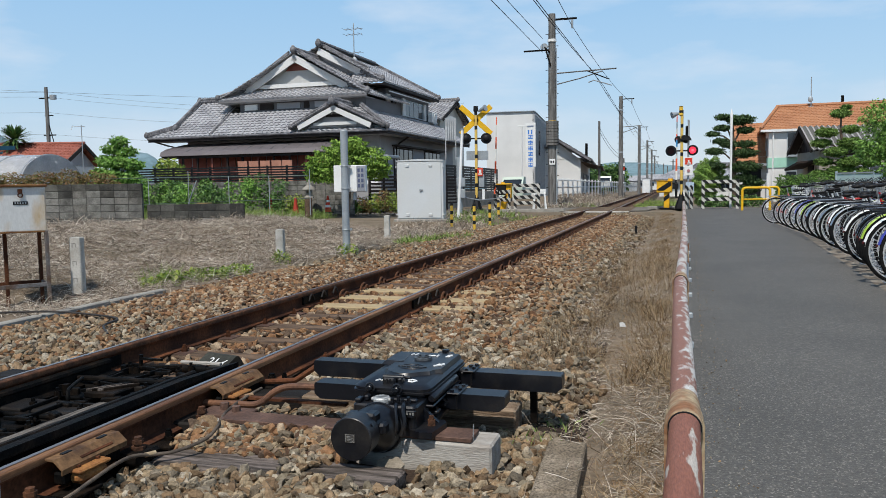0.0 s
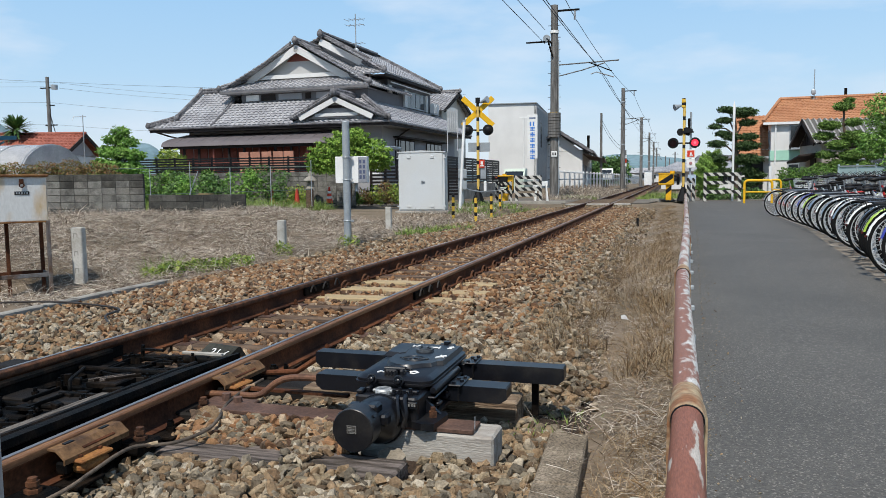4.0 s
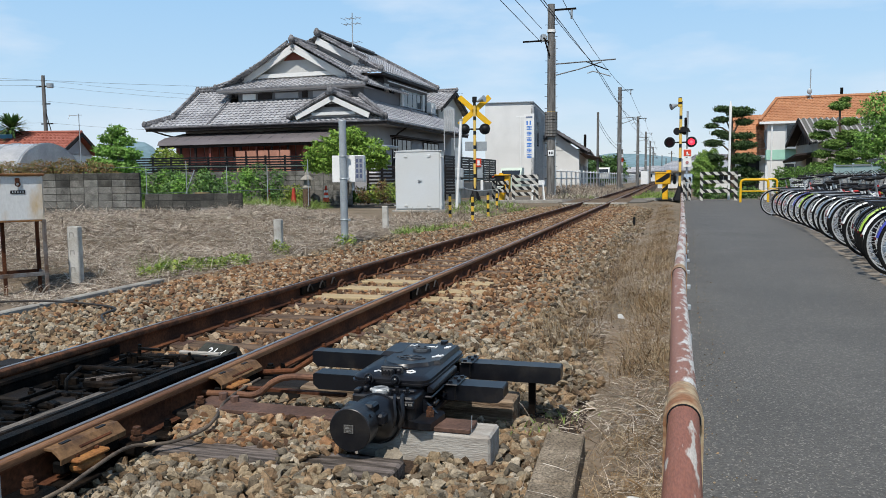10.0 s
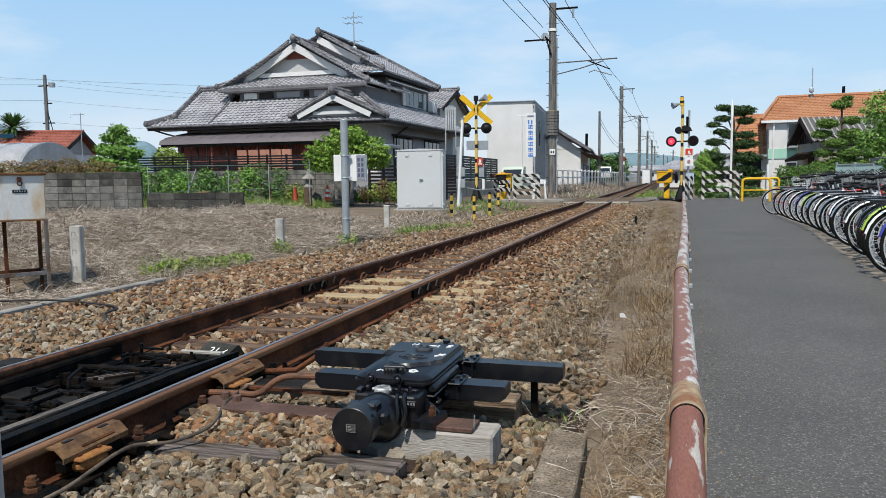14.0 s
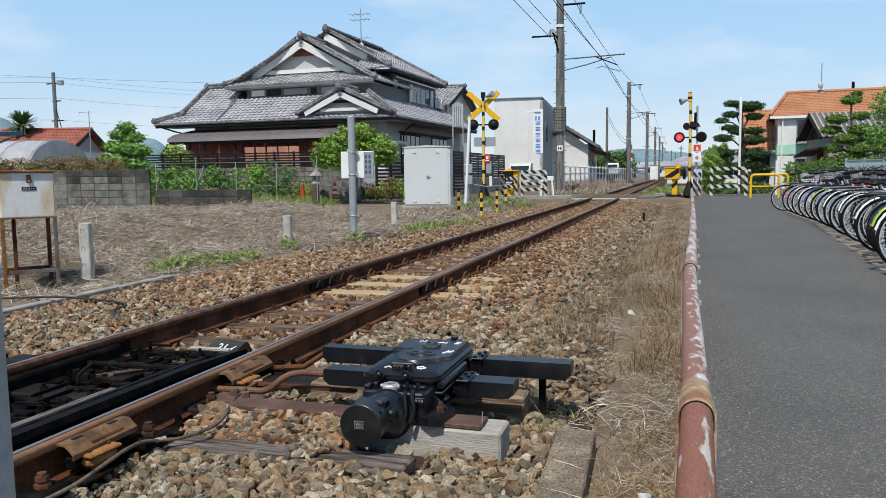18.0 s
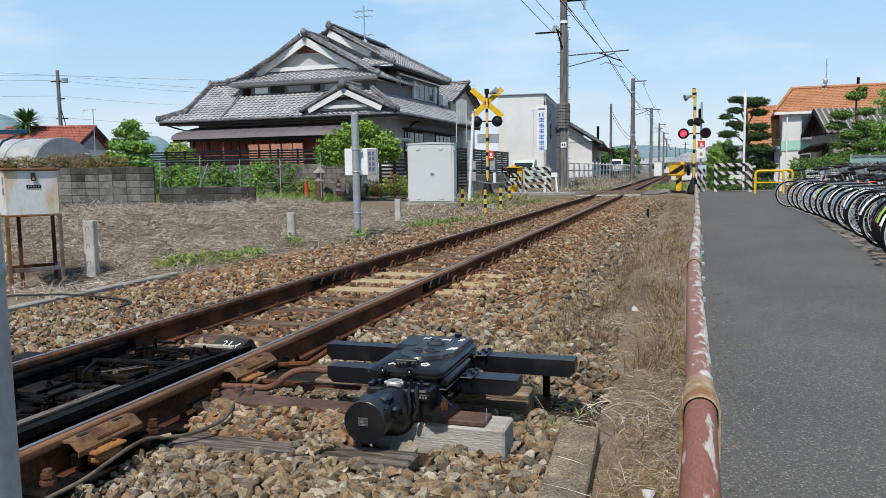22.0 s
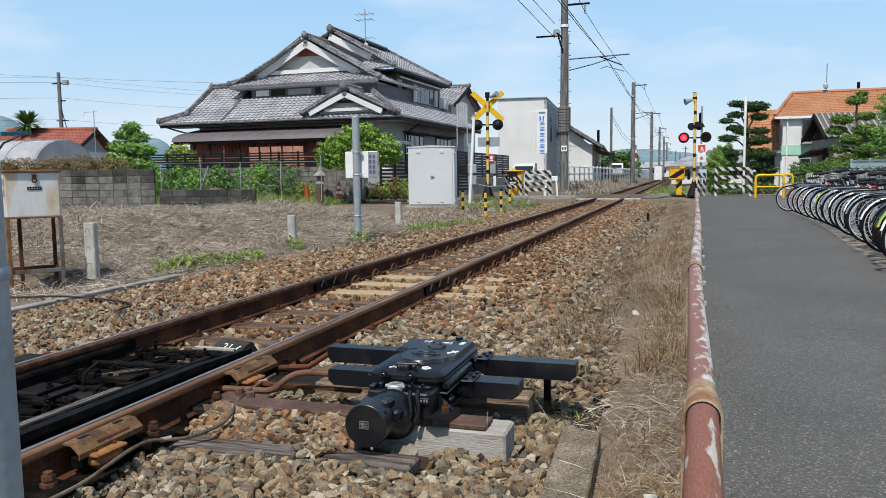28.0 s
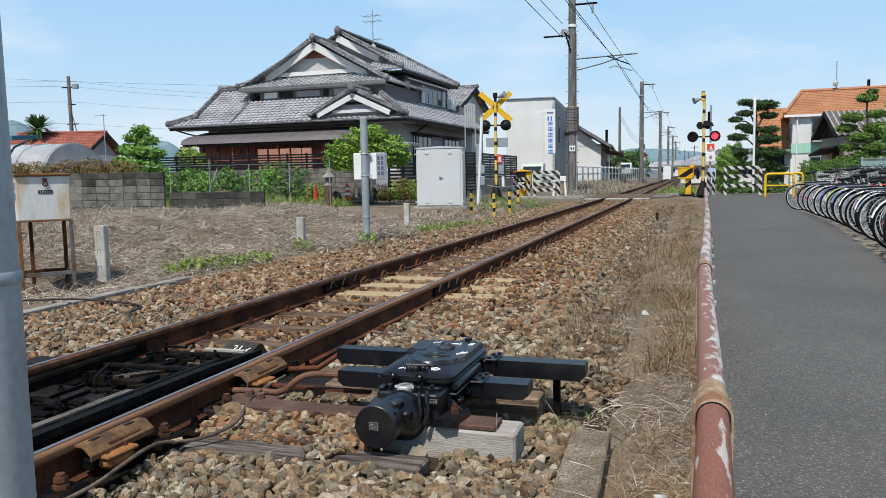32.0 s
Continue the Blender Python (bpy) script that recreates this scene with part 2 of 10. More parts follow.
BLOCK = mat("stained_block", (0.185, 0.18, 0.165), 0.92, var=0.5, scale=4.0, fine=45, bump=0.6, patch=0.55, sharp=0.12, per="object",
            palette=[(0.20, 0.195, 0.175), (0.18, 0.174, 0.158), (0.225, 0.217, 0.197), (0.165, 0.16, 0.145), (0.19, 0.18, 0.16)])
BLOCKTOP = mat("moss_black_block", (0.07, 0.068, 0.06), 0.95, var=0.5, scale=4.0, fine=45, bump=0.6, patch=0.5, sharp=0.15, per="object",
               palette=[(0.10, 0.096, 0.084), (0.08, 0.077, 0.068), (0.13, 0.125, 0.11), (0.07, 0.068, 0.061)])
RUST = mat("rusty_rail", (0.135, 0.050, 0.022), 0.8, metal=0.0, var=0.5, scale=3.5, fine=60, bump=0.4, col2=(0.055, 0.022, 0.012), spec=0.15)
DARKRUST = mat("dark_bolt_rust", (0.13, 0.055, 0.026), 0.8, var=0.5, scale=14, fine=90, bump=0.4, col2=(0.06, 0.028, 0.016))
RAILTOP = mat("worn_rail_top", (0.40, 0.38, 0.385), 0.36, metal=0.9, var=0.2, scale=2, fine=90, bump=0.05, col2=(0.27, 0.21, 0.18), patch=0.54, stretch=(4, 0.5, 4))
SHOULDER = mat("bright_worn_rust", (0.25, 0.125, 0.058), 0.55, metal=0.15, var=0.4, scale=4, fine=70, bump=0.15, col2=(0.13, 0.058, 0.028), stretch=(3, 0.4, 3), spec=0.3)
RUSTBR = mat("orange_rust", (0.235, 0.118, 0.045), 0.8, metal=0.1, var=0.35, scale=9, fine=90, bump=0.4, col2=(0.14, 0.065, 0.03))
OILSTEEL = mat("oily_black_steel", (0.005, 0.005, 0.005), 0.55, metal=0.0, var=0.6, scale=9, fine=70, bump=0.7, col2=(0.020, 0.014, 0.010), patch=0.58, spec=0.045)
TIMBER = mat("creosoted_timber", (0.17, 0.11, 0.07), 0.9, var=0.4, scale=2.5, fine=18, bump=0.7, dist=0.008, stretch=(1, 9, 9), col2=(0.065, 0.043, 0.03))
PALETIMBER = mat("new_timber", (0.38, 0.29, 0.17), 0.8, var=0.25, scale=2.5, fine=18, bump=0.5, stretch=(1, 9, 9), col2=(0.36, 0.27, 0.15))
BLEACHED = mat("bleached_timber", (0.40, 0.375, 0.335), 0.9, var=0.22, scale=4.5, fine=30, bump=0.6, dist=0.006, stretch=(1, 6, 6), col2=(0.30, 0.27, 0.235))
OILTIMBER = mat("oil_soaked_timber", (0.016, 0.013, 0.011), 0.7, var=0.4, scale=3, fine=18, bump=0.6, stretch=(1, 9, 9))
GREYTIMBER = mat("weathered_grey_timber", (0.20, 0.165, 0.145), 0.9, var=0.45, scale=3.5, fine=16, bump=1.0, dist=0.01, stretch=(1, 10, 10), col2=(0.05, 0.04, 0.032))
BROWNTIMBER = mat("weathered_brown_timber", (0.30, 0.225, 0.155), 0.9, var=0.5, scale=3.0, fine=16, bump=1.0, dist=0.008, stretch=(1, 10, 10), col2=(0.15, 0.10, 0.065))
BROWNPLATE = mat("brown_steel_plate", (0.145, 0.084, 0.062), 0.7, metal=0.1, var=0.4, scale=5, fine=70, bump=0.2)
BLACKPAINT = mat("black_machine_paint", (0.0045, 0.005, 0.0075), 0.36, var=0.5, scale=9, fine=90, bump=0.22, dist=0.002, col2=(0.020, 0.018, 0.017), patch=0.6, spec=0.48)
WHITE = mat("white_paint", (0.78, 0.78, 0.76), 0.55, var=0.08, scale=3, fine=40, bump=0.05)
GALV = mat("galvanised_steel", (0.38, 0.41, 0.43), 0.5, metal=0.35, var=0.15, scale=5, fine=50, bump=0.1)
CABINET = mat("pale_grey_cabinet_paint", (0.55, 0.57, 0.575), 0.45, var=0.08, scale=1.2, fine=50, bump=0.05, col2=(0.54, 0.55, 0.54))
def flaking(name, paint, flake, patch, sharp, lean, stretch):
    """Old paint whose pale flakes gather on one flank of a pipe. lean: how much more on the path's side."""
    m = mat(name, paint, 0.55, var=0.34, scale=7, fine=55, bump=0.3, col2=flake, patch=patch, sharp=sharp, stretch=stretch)
    n, l = m.node_tree.nodes, m.node_tree.links
    ramp = next(k for k in n if k.type == "VALTORGB")
    sp = n.new("ShaderNodeSeparateXYZ")
    l.new(n.new("ShaderNodeNewGeometry").outputs["Normal"], sp.inputs["Vector"])
    mul = n.new("ShaderNodeMath")
    mul.operation = "MULTIPLY_ADD"
    mul.inputs[1].default_value = lean
    l.new(sp.outputs["X"], mul.inputs[0])
    l.new(ramp.inputs["Fac"].links[0].from_socket, mul.inputs[2])
    l.new(mul.outputs[0], ramp.inputs["Fac"])
    return m


PIPE = flaking("flaking_painted_pipe", (0.235, 0.095, 0.062), (0.46, 0.42, 0.37), 0.612, 0.03, 0.02, (5.0, 0.8, 4.0))
PIPEMID = flaking("half_flaked_pipe", (0.25, 0.12, 0.085), (0.55, 0.54, 0.51), 0.60, 0.06, 0.15, (4.5, 1.6, 4.5))
PIPEOLD = flaking("pale_flaked_pipe", (0.27, 0.15, 0.115), (0.50, 0.475, 0.44), 0.50, 0.05, 0.05, (2.4, 0.45, 1.8))
CREAM = mat("cream_flaked_paint", (0.38, 0.30, 0.19), 0.75, var=0.35, scale=12, fine=60, bump=0.4, col2=(0.25, 0.12, 0.06), patch=0.52)
YELLOW = mat("yellow_paint", (0.80, 0.46, 0.02), 0.45, var=0.15, scale=4, fine=40, bump=0.05)
BLACK = mat("black_paint", (0.009, 0.009, 0.010), 0.55, var=0.2, scale=5, bump=0.05, spec=0.25)
RED = mat("red_plastic", (0.62, 0.06, 0.03), 0.5, var=0.15, scale=4, bump=0.05)
ROPE = mat("cable_sheath", (0.045, 0.04, 0.037), 0.6, var=0.25, scale=8, bump=0.2)
MASTC = mat("mast_concrete", (0.215, 0.207, 0.195), 0.9, var=0.35, scale=3.0, fine=30, bump=0.3, col2=(0.105, 0.10, 0.094), stretch=(3, 3, 0.35))
WIREM = mat("wire", (0.05, 0.05, 0.055), 0.6, var=0.1, bump=0.0)
BARK = mat("bark", (0.13, 0.095, 0.07), 0.92, var=0.35, scale=5, fine=30, bump=0.8, dist=0.02, col2=(0.08, 0.06, 0.045))
ROOFTILE = mat("grey_roof_tile", (0.425, 0.42, 0.43), 0.40, var=0.34, scale=1.3, fine=9, bump=0.1, col2=(0.29, 0.285, 0.295), spec=0.45)
RIDGET = mat("dark_ridge_tile", (0.22, 0.215, 0.225), 0.45, var=0.5, scale=3, fine=11, bump=0.2)
PLASTERW = mat("white_plaster", (0.69, 0.685, 0.665), 0.8, var=0.08, scale=0.8, fine=40, bump=0.1)
PLASTERG = mat("grey_plaster", (0.35, 0.35, 0.365), 0.85, var=0.1, scale=0.8, fine=40, bump=0.1, col2=(0.31, 0.31, 0.32))
# Grey plaster darkened in colour to carry the shade under the eaves.
PLASTER_SHADE = mat("shaded_grey_plaster", (0.17, 0.165, 0.17), 0.85, var=0.12, scale=0.8, fine=40, bump=0.1)
DARKWOOD = mat("dark_wood", (0.034, 0.025, 0.022), 0.7, var=0.3, scale=3, fine=25, bump=0.2)
REDPANEL = mat("red_brown_shutter", (0.29, 0.095, 0.07), 0.7, var=0.25, scale=1.5, fine=30, bump=0.2, col2=(0.21, 0.068, 0.05))
GLASS = glass("window_glass")


# ---------------------------------------------------------------- mesh tools
class Shape:
    """Vertices and faces of one part."""

    def __init__(self):
        self.v, self.f = [], []

    def add(self, verts, faces):
        o = len(self.v)
        self.v += [tuple(p) for p in verts]
        self.f += [tuple(i + o for i in fc) for fc in faces]
        return self

    def box(self, c, s, m=None, ch=0.0):
        x, y, z = (a / 2 for a in s)
        if ch <= 0:
            vs = [(sx * x, sy * y, sz * z) for sx in (-1, 1) for sy in (-1, 1) for sz in (-1, 1)]
            fs = [(0, 1, 3, 2), (4, 6, 7, 5), (0, 4, 5, 1), (2, 3, 7, 6), (0, 2, 6, 4), (1, 5, 7, 3)]
        else:
            ch = min(ch, 0.45 * min(s))
            vs, key = [], {}
            for sx in (-1, 1):
                for sy in (-1, 1):
                    for sz in (-1, 1):
                        for a in range(3):
                            d = [ch, ch, ch]
                            d[a] = 0
                            key[sx, sy, sz, a] = len(vs)
                            vs.append((sx * (x - d[0]), sy * (y - d[1]), sz * (z - d[2])))
            fs = []
            sg = (-1, 1)
            for s1 in sg:
                for a in range(3):
                    b, c2 = (a + 1) % 3, (a + 2) % 3
                    loop = []
                    for p, q in ((-1, -1), (1, -1), (1, 1), (-1, 1)):
                        t = [0, 0, 0]
                        t[a], t[b], t[c2] = s1, p, q
                        loop.append(key[t[0], t[1], t[2], a])
                    fs.append(tuple(loop if s1 > 0 else loop[::-1]))
            for a in range(3):
                b, c2 = (a + 1) % 3, (a + 2) % 3
                for p in sg:
                    for q in sg:
                        t0, t1 = [0, 0, 0], [0, 0, 0]
                        t0[a], t1[a] = -1, 1
                        t0[b] = t1[b] = p
                        t0[c2] = t1[c2] = q
                        fc = (key[(*t0, b)], key[(*t1, b)], key[(*t1, c2)], key[(*t0, c2)])
                        fs.append(fc if p * q < 0 else fc[::-1])
            for sx in sg:
                for sy in sg:
                    for sz in sg:
                        fc = tuple(key[sx, sy, sz, a] for a in range(3))
                        fs.append(fc if sx * sy * sz > 0 else fc[::-1])
        c = Vector(c)
        return self.add([(m @ Vector(p) if m else Vector(p)) + c for p in vs], fs)

    def tube(self, pts, r, seg=8, cap=True):
        pts = [Vector(p) for p in pts]
        rs = r if isinstance(r, (list, tuple)) else [r] * len(pts)
        vs, fs, n = [], [], len(pts)
        up = None
        for i, p in enumerate(pts):
            d = (pts[min(i + 1, n - 1)] - pts[max(i - 1, 0)]).normalized()
            if up is None:
                up = d.orthogonal().normalized()
            up = (up - d * up.dot(d)).normalized()
            side = d.cross(up)
            vs += [p + (up * math.cos(a) + side * math.sin(a)) * rs[i] for a in (2 * math.pi * k / seg for k in range(seg))]
        for i in range(n - 1):
            for k in range(seg):
                a, b = i * seg + k, i * seg + (k + 1) % seg
                fs.append((a, b, b + seg, a + seg))
        if cap:
            fs += [tuple(range(seg))[::-1], tuple(range((n - 1) * seg, n * seg))]
        return self.add(vs, fs)

    def cyl(self, a, b, r, r2=None, seg=12):
        return self.tube([a, b], [r, r if r2 is None else r2], seg)

    def prism(self, poly, a, b):
        """A closed outline of (x, y, z) points carried from offset a to offset b."""
        n = len(poly)
        vs = [Vector(p) + Vector(a) for p in poly] + [Vector(p) + Vector(b) for p in poly]
        fs = [tuple(range(n))[::-1], tuple(range(n, 2 * n))]
        fs += [(i, (i + 1) % n, n + (i + 1) % n, n + i) for i in range(n)]
        return self.add(vs, fs)

    def ring(self, c, axis, R, r, seg=28, sec=8):
        """A torus about an axis."""
        c, ax = Vector(c), Vector(axis).normalized()
        u = ax.orthogonal().normalized()
        w = ax.cross(u)
        vs, fs = [], []
        for i in range(seg):
            a = 2 * math.pi * i / seg
            d = u * math.cos(a) + w * math.sin(a)
            vs += [c + d * (R + r * math.cos(b)) + ax * (r * math.sin(b)) for b in (2 * math.pi * j / sec for j in range(sec))]
        for i in range(seg):
            for j in range(sec):
                fs.append((i * sec + j, (i + 1) % seg * sec + j, (i + 1) % seg * sec + (j + 1) % sec, i * sec + (j + 1) % sec))
        return self.add(vs, fs)

    def ball(self, c, r, seg=10, rows=6, m=None):
        c = Vector(c)
        r = Vector(r) if isinstance(r, (tuple, list, Vector)) else Vector((r, r, r))
        vs = []
        for i in range(rows + 1):
            t = math.pi * i / rows
            for k in range(seg):
                a = 2 * math.pi * k / seg
                p = Vector((r.x * math.sin(t) * math.cos(a), r.y * math.sin(t) * math.sin(a), r.z * math.cos(t)))
                vs.append(c + (m @ p if m else p))
        fs = [(i * seg + k, i * seg + (k + 1) % seg, (i + 1) * seg + (k + 1) % seg, (i + 1) * seg + k)[::-1] for i in range(rows) for k in range(seg)]
        return self.add(vs, fs)

    def mesh(self, name, material, angle=32):
        me = bpy.data.meshes.new(name)
        me.from_pydata(self.v, [], self.f)
        bm = bmesh.new()
        bm.from_mesh(me)
        if len(bm.faces) < 4000:
            bmesh.ops.recalc_face_normals(bm, faces=bm.faces)
            bm.to_mesh(me)
        bm.free()
        me.shade_smooth()
        me.set_sharp_from_angle(angle=radians(angle))
        me.materials.append(material)
        return me


def part(name, shape, material, parent=None, label="", at=None):
    me = shape.mesh(name, material) if isinstance(shape, Shape) else shape
    ob = new(name, me)
    if parent:
        ob.parent = parent
    if at is not None:
        ob.matrix_basis = at
    return tagged(ob, label)


def thing(name, m, label, category, group="", kind=""):
    ob = new(name)
    ob.matrix_basis = m
    ob.empty_display_size = 0.2
    return tagged(ob, label, category, group, kind)


def soup(name, verts, faces_n, material, kind="stuff", label="", category=""):
    """One mesh from arrays: verts (n,3) and faces as an (m,k) index array."""
    me = bpy.data.meshes.new(name)
    k = faces_n.shape[1]
    me.vertices.add(len(verts))
    me.vertices.foreach_set("co", np.asarray(verts, np.float32).ravel())
    me.loops.add(faces_n.size)
    me.loops.foreach_set("vertex_index", faces_n.astype(np.int32).ravel())
    me.polygons.add(len(faces_n))
    me.polygons.foreach_set("loop_start", np.arange(0, faces_n.size, k, dtype=np.int32))
    me.update(calc_edges=True)
    if k == 3:
        me.shade_flat()
    me.materials.append(material)
    return tagged(new(name, me), label, category, kind=kind)


# ---------------------------------------------------------------- ground
rng = np.random.default_rng(7)


def sst(a, b, x):
    t = np.clip((np.asarray(x, float) - a) / (b - a), 0, 1)
    return t * t * (3 - 2 * t)


def gz(x, y):
    """Height of the bare ground; the rail tops are at 0."""
    x, y = np.asarray(x, float), np.asarray(y, float)
    flat = -0.07 + 0 * x
    wave = 0.05 * np.sin(1.1 * x + 0.7 * y) + 0.04 * np.sin(2.3 * x - 1.3 * y + 1) + 0.03 * np.sin(0.6 * x + 2.9 * y)
    field = -0.27 + 0.38 * (1 - sst(-12.0, -6.6, x)) + 0.16 * np.exp(-((x + 9.6) / 1.6) ** 2 - ((y - 15.5) / 4) ** 2)
    field = field + wave * (1 - sst(-8, -6.3, x)) - 0.24 * np.exp(-((x + 7.55) / 0.8) ** 2 - ((y - 7.3) / 0.8) ** 2)
    strip = -0.36 + 0.08 * sst(4, 7, y) + 0.18 * sst(-0.55, 0.05, x) + 0.25 * wave * sst(-0.6, -0.2, x)
    near = np.where(x < -5.6, field, strip)
    near_w = (1 - sst(20.5, 25.5, y)) * np.where(x < -5.6, 1, 0) + (1 - sst(31.0, 32.4, y)) * np.where(x < -5.6, 0, 1)
    z = near * near_w + flat * (1 - near_w)
    far = sst(38, 40, y) * (1 - sst(1, 2, np.abs(x + 2.9) / 2.6)) * -0.16
    z = z + far + 0.5 * sst(41, 46, y) * (1 - sst(-6.3, -5.0, x)) * sst(-9.4, -8.6, x)
    return np.where(x > 0.22, np.minimum(z, -0.14), z)


xs = np.concatenate([[-2500, -900, -400, -200, -120, -80, -60, -50, -42, -36, -31, -27, -24], np.arange(-22, 6.01, 0.35), [8, 11, 15, 20, 28, 40, 60, 100, 200, 400, 900, 2500]])
ys = np.concatenate([[-600, -200, -80, -40, -20, -10, -5, -2], np.arange(0, 42.01, 0.4), np.arange(45, 130, 5), [150, 180, 230, 300, 420, 600, 900, 1500, 3500]])
gx, gy = np.meshgrid(xs, ys)
gv = np.stack([gx, gy, gz(gx, gy)], -1).reshape(-1, 3)
nx = len(xs)
ii, jj = np.meshgrid(np.arange(nx - 1), np.arange(len(ys) - 1))
q = (jj * nx + ii).ravel()
ground = soup("ground", gv, np.stack([q, q + 1, q + nx + 1, q + nx], 1), SOIL, "structure", "dry earth with dead grass and patches of green", "ground")
ground.data.shade_smooth()

# ballast bed: a low bank under the track
TRACK_X, NEAR_X, FAR_X = -2.865, -2.30, -3.43
BED_PROFILE = [(-6.25, -0.34), (-5.9, -0.27), (-5.2, -0.225), (-4.2, -0.195), (-3.6, -0.20), (-3.4, -0.215), (-2.3, -0.215), (-1.7, -0.205), (-1.2, -0.23), (-0.75, -0.245), (-0.46, -0.28), (-0.3, -0.36)]


def bed_z(x):
    return np.interp(x, [p[0] for p in BED_PROFILE], [p[1] for p in BED_PROFILE])


def strip_sheet(name, profile, y_list, material, label, category):
    pr = np.array(profile)
    k = len(pr)
    v = np.array([[px_, y_, pz_ + 0.012 * math.sin(9 * px_ + 3 * y_)] for y_ in y_list for px_, pz_ in pr])
    a, b = np.meshgrid(np.arange(k - 1), np.arange(len(y_list) - 1))
    i0 = (b * k + a).ravel()
    return soup(name, v, np.stack([i0, i0 + 1, i0 + k + 1, i0 + k], 1), material, "structure", label, category)


# The bed's dark colour supplies the shade seen between stones.
strip_sheet("ballast_bed", BED_PROFILE, list(np.arange(-12, 32.2, 0.4)), BED, "brown crushed-stone track bed, darkened for shade between the stones", "ballast bed")
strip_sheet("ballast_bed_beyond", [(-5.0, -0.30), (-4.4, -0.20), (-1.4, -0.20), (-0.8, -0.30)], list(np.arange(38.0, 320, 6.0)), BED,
            "brown stone bed beyond the crossing, in the same shade-darkened colour", "ballast bed")


# crushed stones
def stone_kinds(n):
    kinds = []
    for _ in range(n):
        bm = bmesh.new()
        dims = (random.uniform(0.85, 1.25), random.uniform(0.55, 0.85), random.uniform(0.38, 0.64))
        for k in range(15):
            zk = 1 - (2 * k + 1) / 15
            ak = k * 2.39996 + random.uniform(-0.35, 0.35)
            d = Vector((math.cos(ak) * math.sqrt(1 - zk * zk), math.sin(ak) * math.sqrt(1 - zk * zk), zk))
            d = (d + Vector([random.uniform(-0.28, 0.28) for _ in range(3)])).normalized()
            bm.verts.new([d[i] * dims[i] * random.uniform(0.78, 1.06) for i in range(3)])
        res = bmesh.ops.convex_hull(bm, input=bm.verts)
        bmesh.ops.delete(bm, geom=[g for g in res["geom_interior"] if isinstance(g, bmesh.types.BMVert)], context="VERTS")
        bmesh.ops.triangulate(bm, faces=bm.faces)
        bm.verts.index_update()
        kinds.append((np.array([v.co[:] for v in bm.verts]), np.array([[v.index for v in f.verts] for f in bm.faces])))
        bm.free()
    return kinds


KINDS = stone_kinds(14)


def random_turns(n, tilt=1.0):
    ax = rng.normal(size=(n, 3))
    ax /= np.linalg.norm(ax, axis=1)[:, None]
    ang = rng.uniform(0, 2 * np.pi, n) * tilt
    K = np.zeros((n, 3, 3))
    K[:, 0, 1], K[:, 0, 2], K[:, 1, 0] = -ax[:, 2], ax[:, 1], ax[:, 2]
    K[:, 1, 2], K[:, 2, 0], K[:, 2, 1] = -ax[:, 0], -ax[:, 1], ax[:, 0]
    s, c = np.sin(ang)[:, None, None], np.cos(ang)[:, None, None]
    return np.eye(3) + s * K + (1 - c) * (K @ K)


def scatter_stones(name, pts, sizes, material, label):
    V, Fc, off = [], [], 0
    which = rng.integers(0, len(KINDS), len(pts))
    for k, (kv, kf) in enumerate(KINDS):
        sel = which == k
        n = int(sel.sum())
        if not n:
            continue
        R = random_turns(n)
        v = np.einsum("nij,vj->nvi", R, kv) * sizes[sel][:, None, None] + pts[sel][:, None, :]
        V.append(v.reshape(-1, 3))
        Fc.append((kf[None] + (np.arange(n) * len(kv))[:, None, None] + off).reshape(-1, 3))
        off += n * len(kv)
    return soup(name, np.concatenate(V), np.concatenate(Fc), material, "stuff", label, "ballast stones")


def clear_of_rails(x):
    return (np.abs(x - NEAR_X) > 0.075) & (np.abs(x - FAR_X) > 0.075)


def stone_points(n, x0, x1, y0, y1, size, lift=0.0, power=1.0):
    x = rng.uniform(x0, x1, n)
    y = y0 + (y1 - y0) * rng.uniform(0, 1, n) ** power
    s = size * rng.uniform(0.65, 1.35, n)
    z = bed_z(x) + rng.uniform(-0.4, 0.75, n) * s + lift
    keep = clear_of_rails(x)
    return np.stack([x, y, z], 1)[keep], s[keep]


def keep_out(p, s, boxes):
    ok = np.ones(len(p), bool)
    for x0, x1, y0, y1 in boxes:
        ok &= ~((p[:, 0] > x0) & (p[:, 0] < x1) & (p[:, 1] > y0) & (p[:, 1] < y1))
    return p[ok], s[ok]


SLEEPER_STEP = 0.575
PALE_SLEEPERS = (6.94, 7.50, 8.08)
sleeper_ys = [0.05 + SLEEPER_STEP * i for i in range(-10, 140)]
# long timbers that carry the switch machine, and the flat one before them
LONG = [(3.185, 0.19, -0.71, -0.105), (3.76, 0.19, -0.72, -0.115), (2.81, 0.20, -1.03, -0.165)]
boxes = [(-4.0, -2.2, y - 0.10, y + 0.10) for y in sleeper_ys if 4.2 < y < 32]
boxes += [(-3.95, b, y - w / 2 - 0.01, y + w / 2 + 0.01) for y, w, b, z in LONG]
boxes += [(-1.42, -0.9, 2.84, 3.9), (-1.85, -0.5, 3.76, 3.9)]

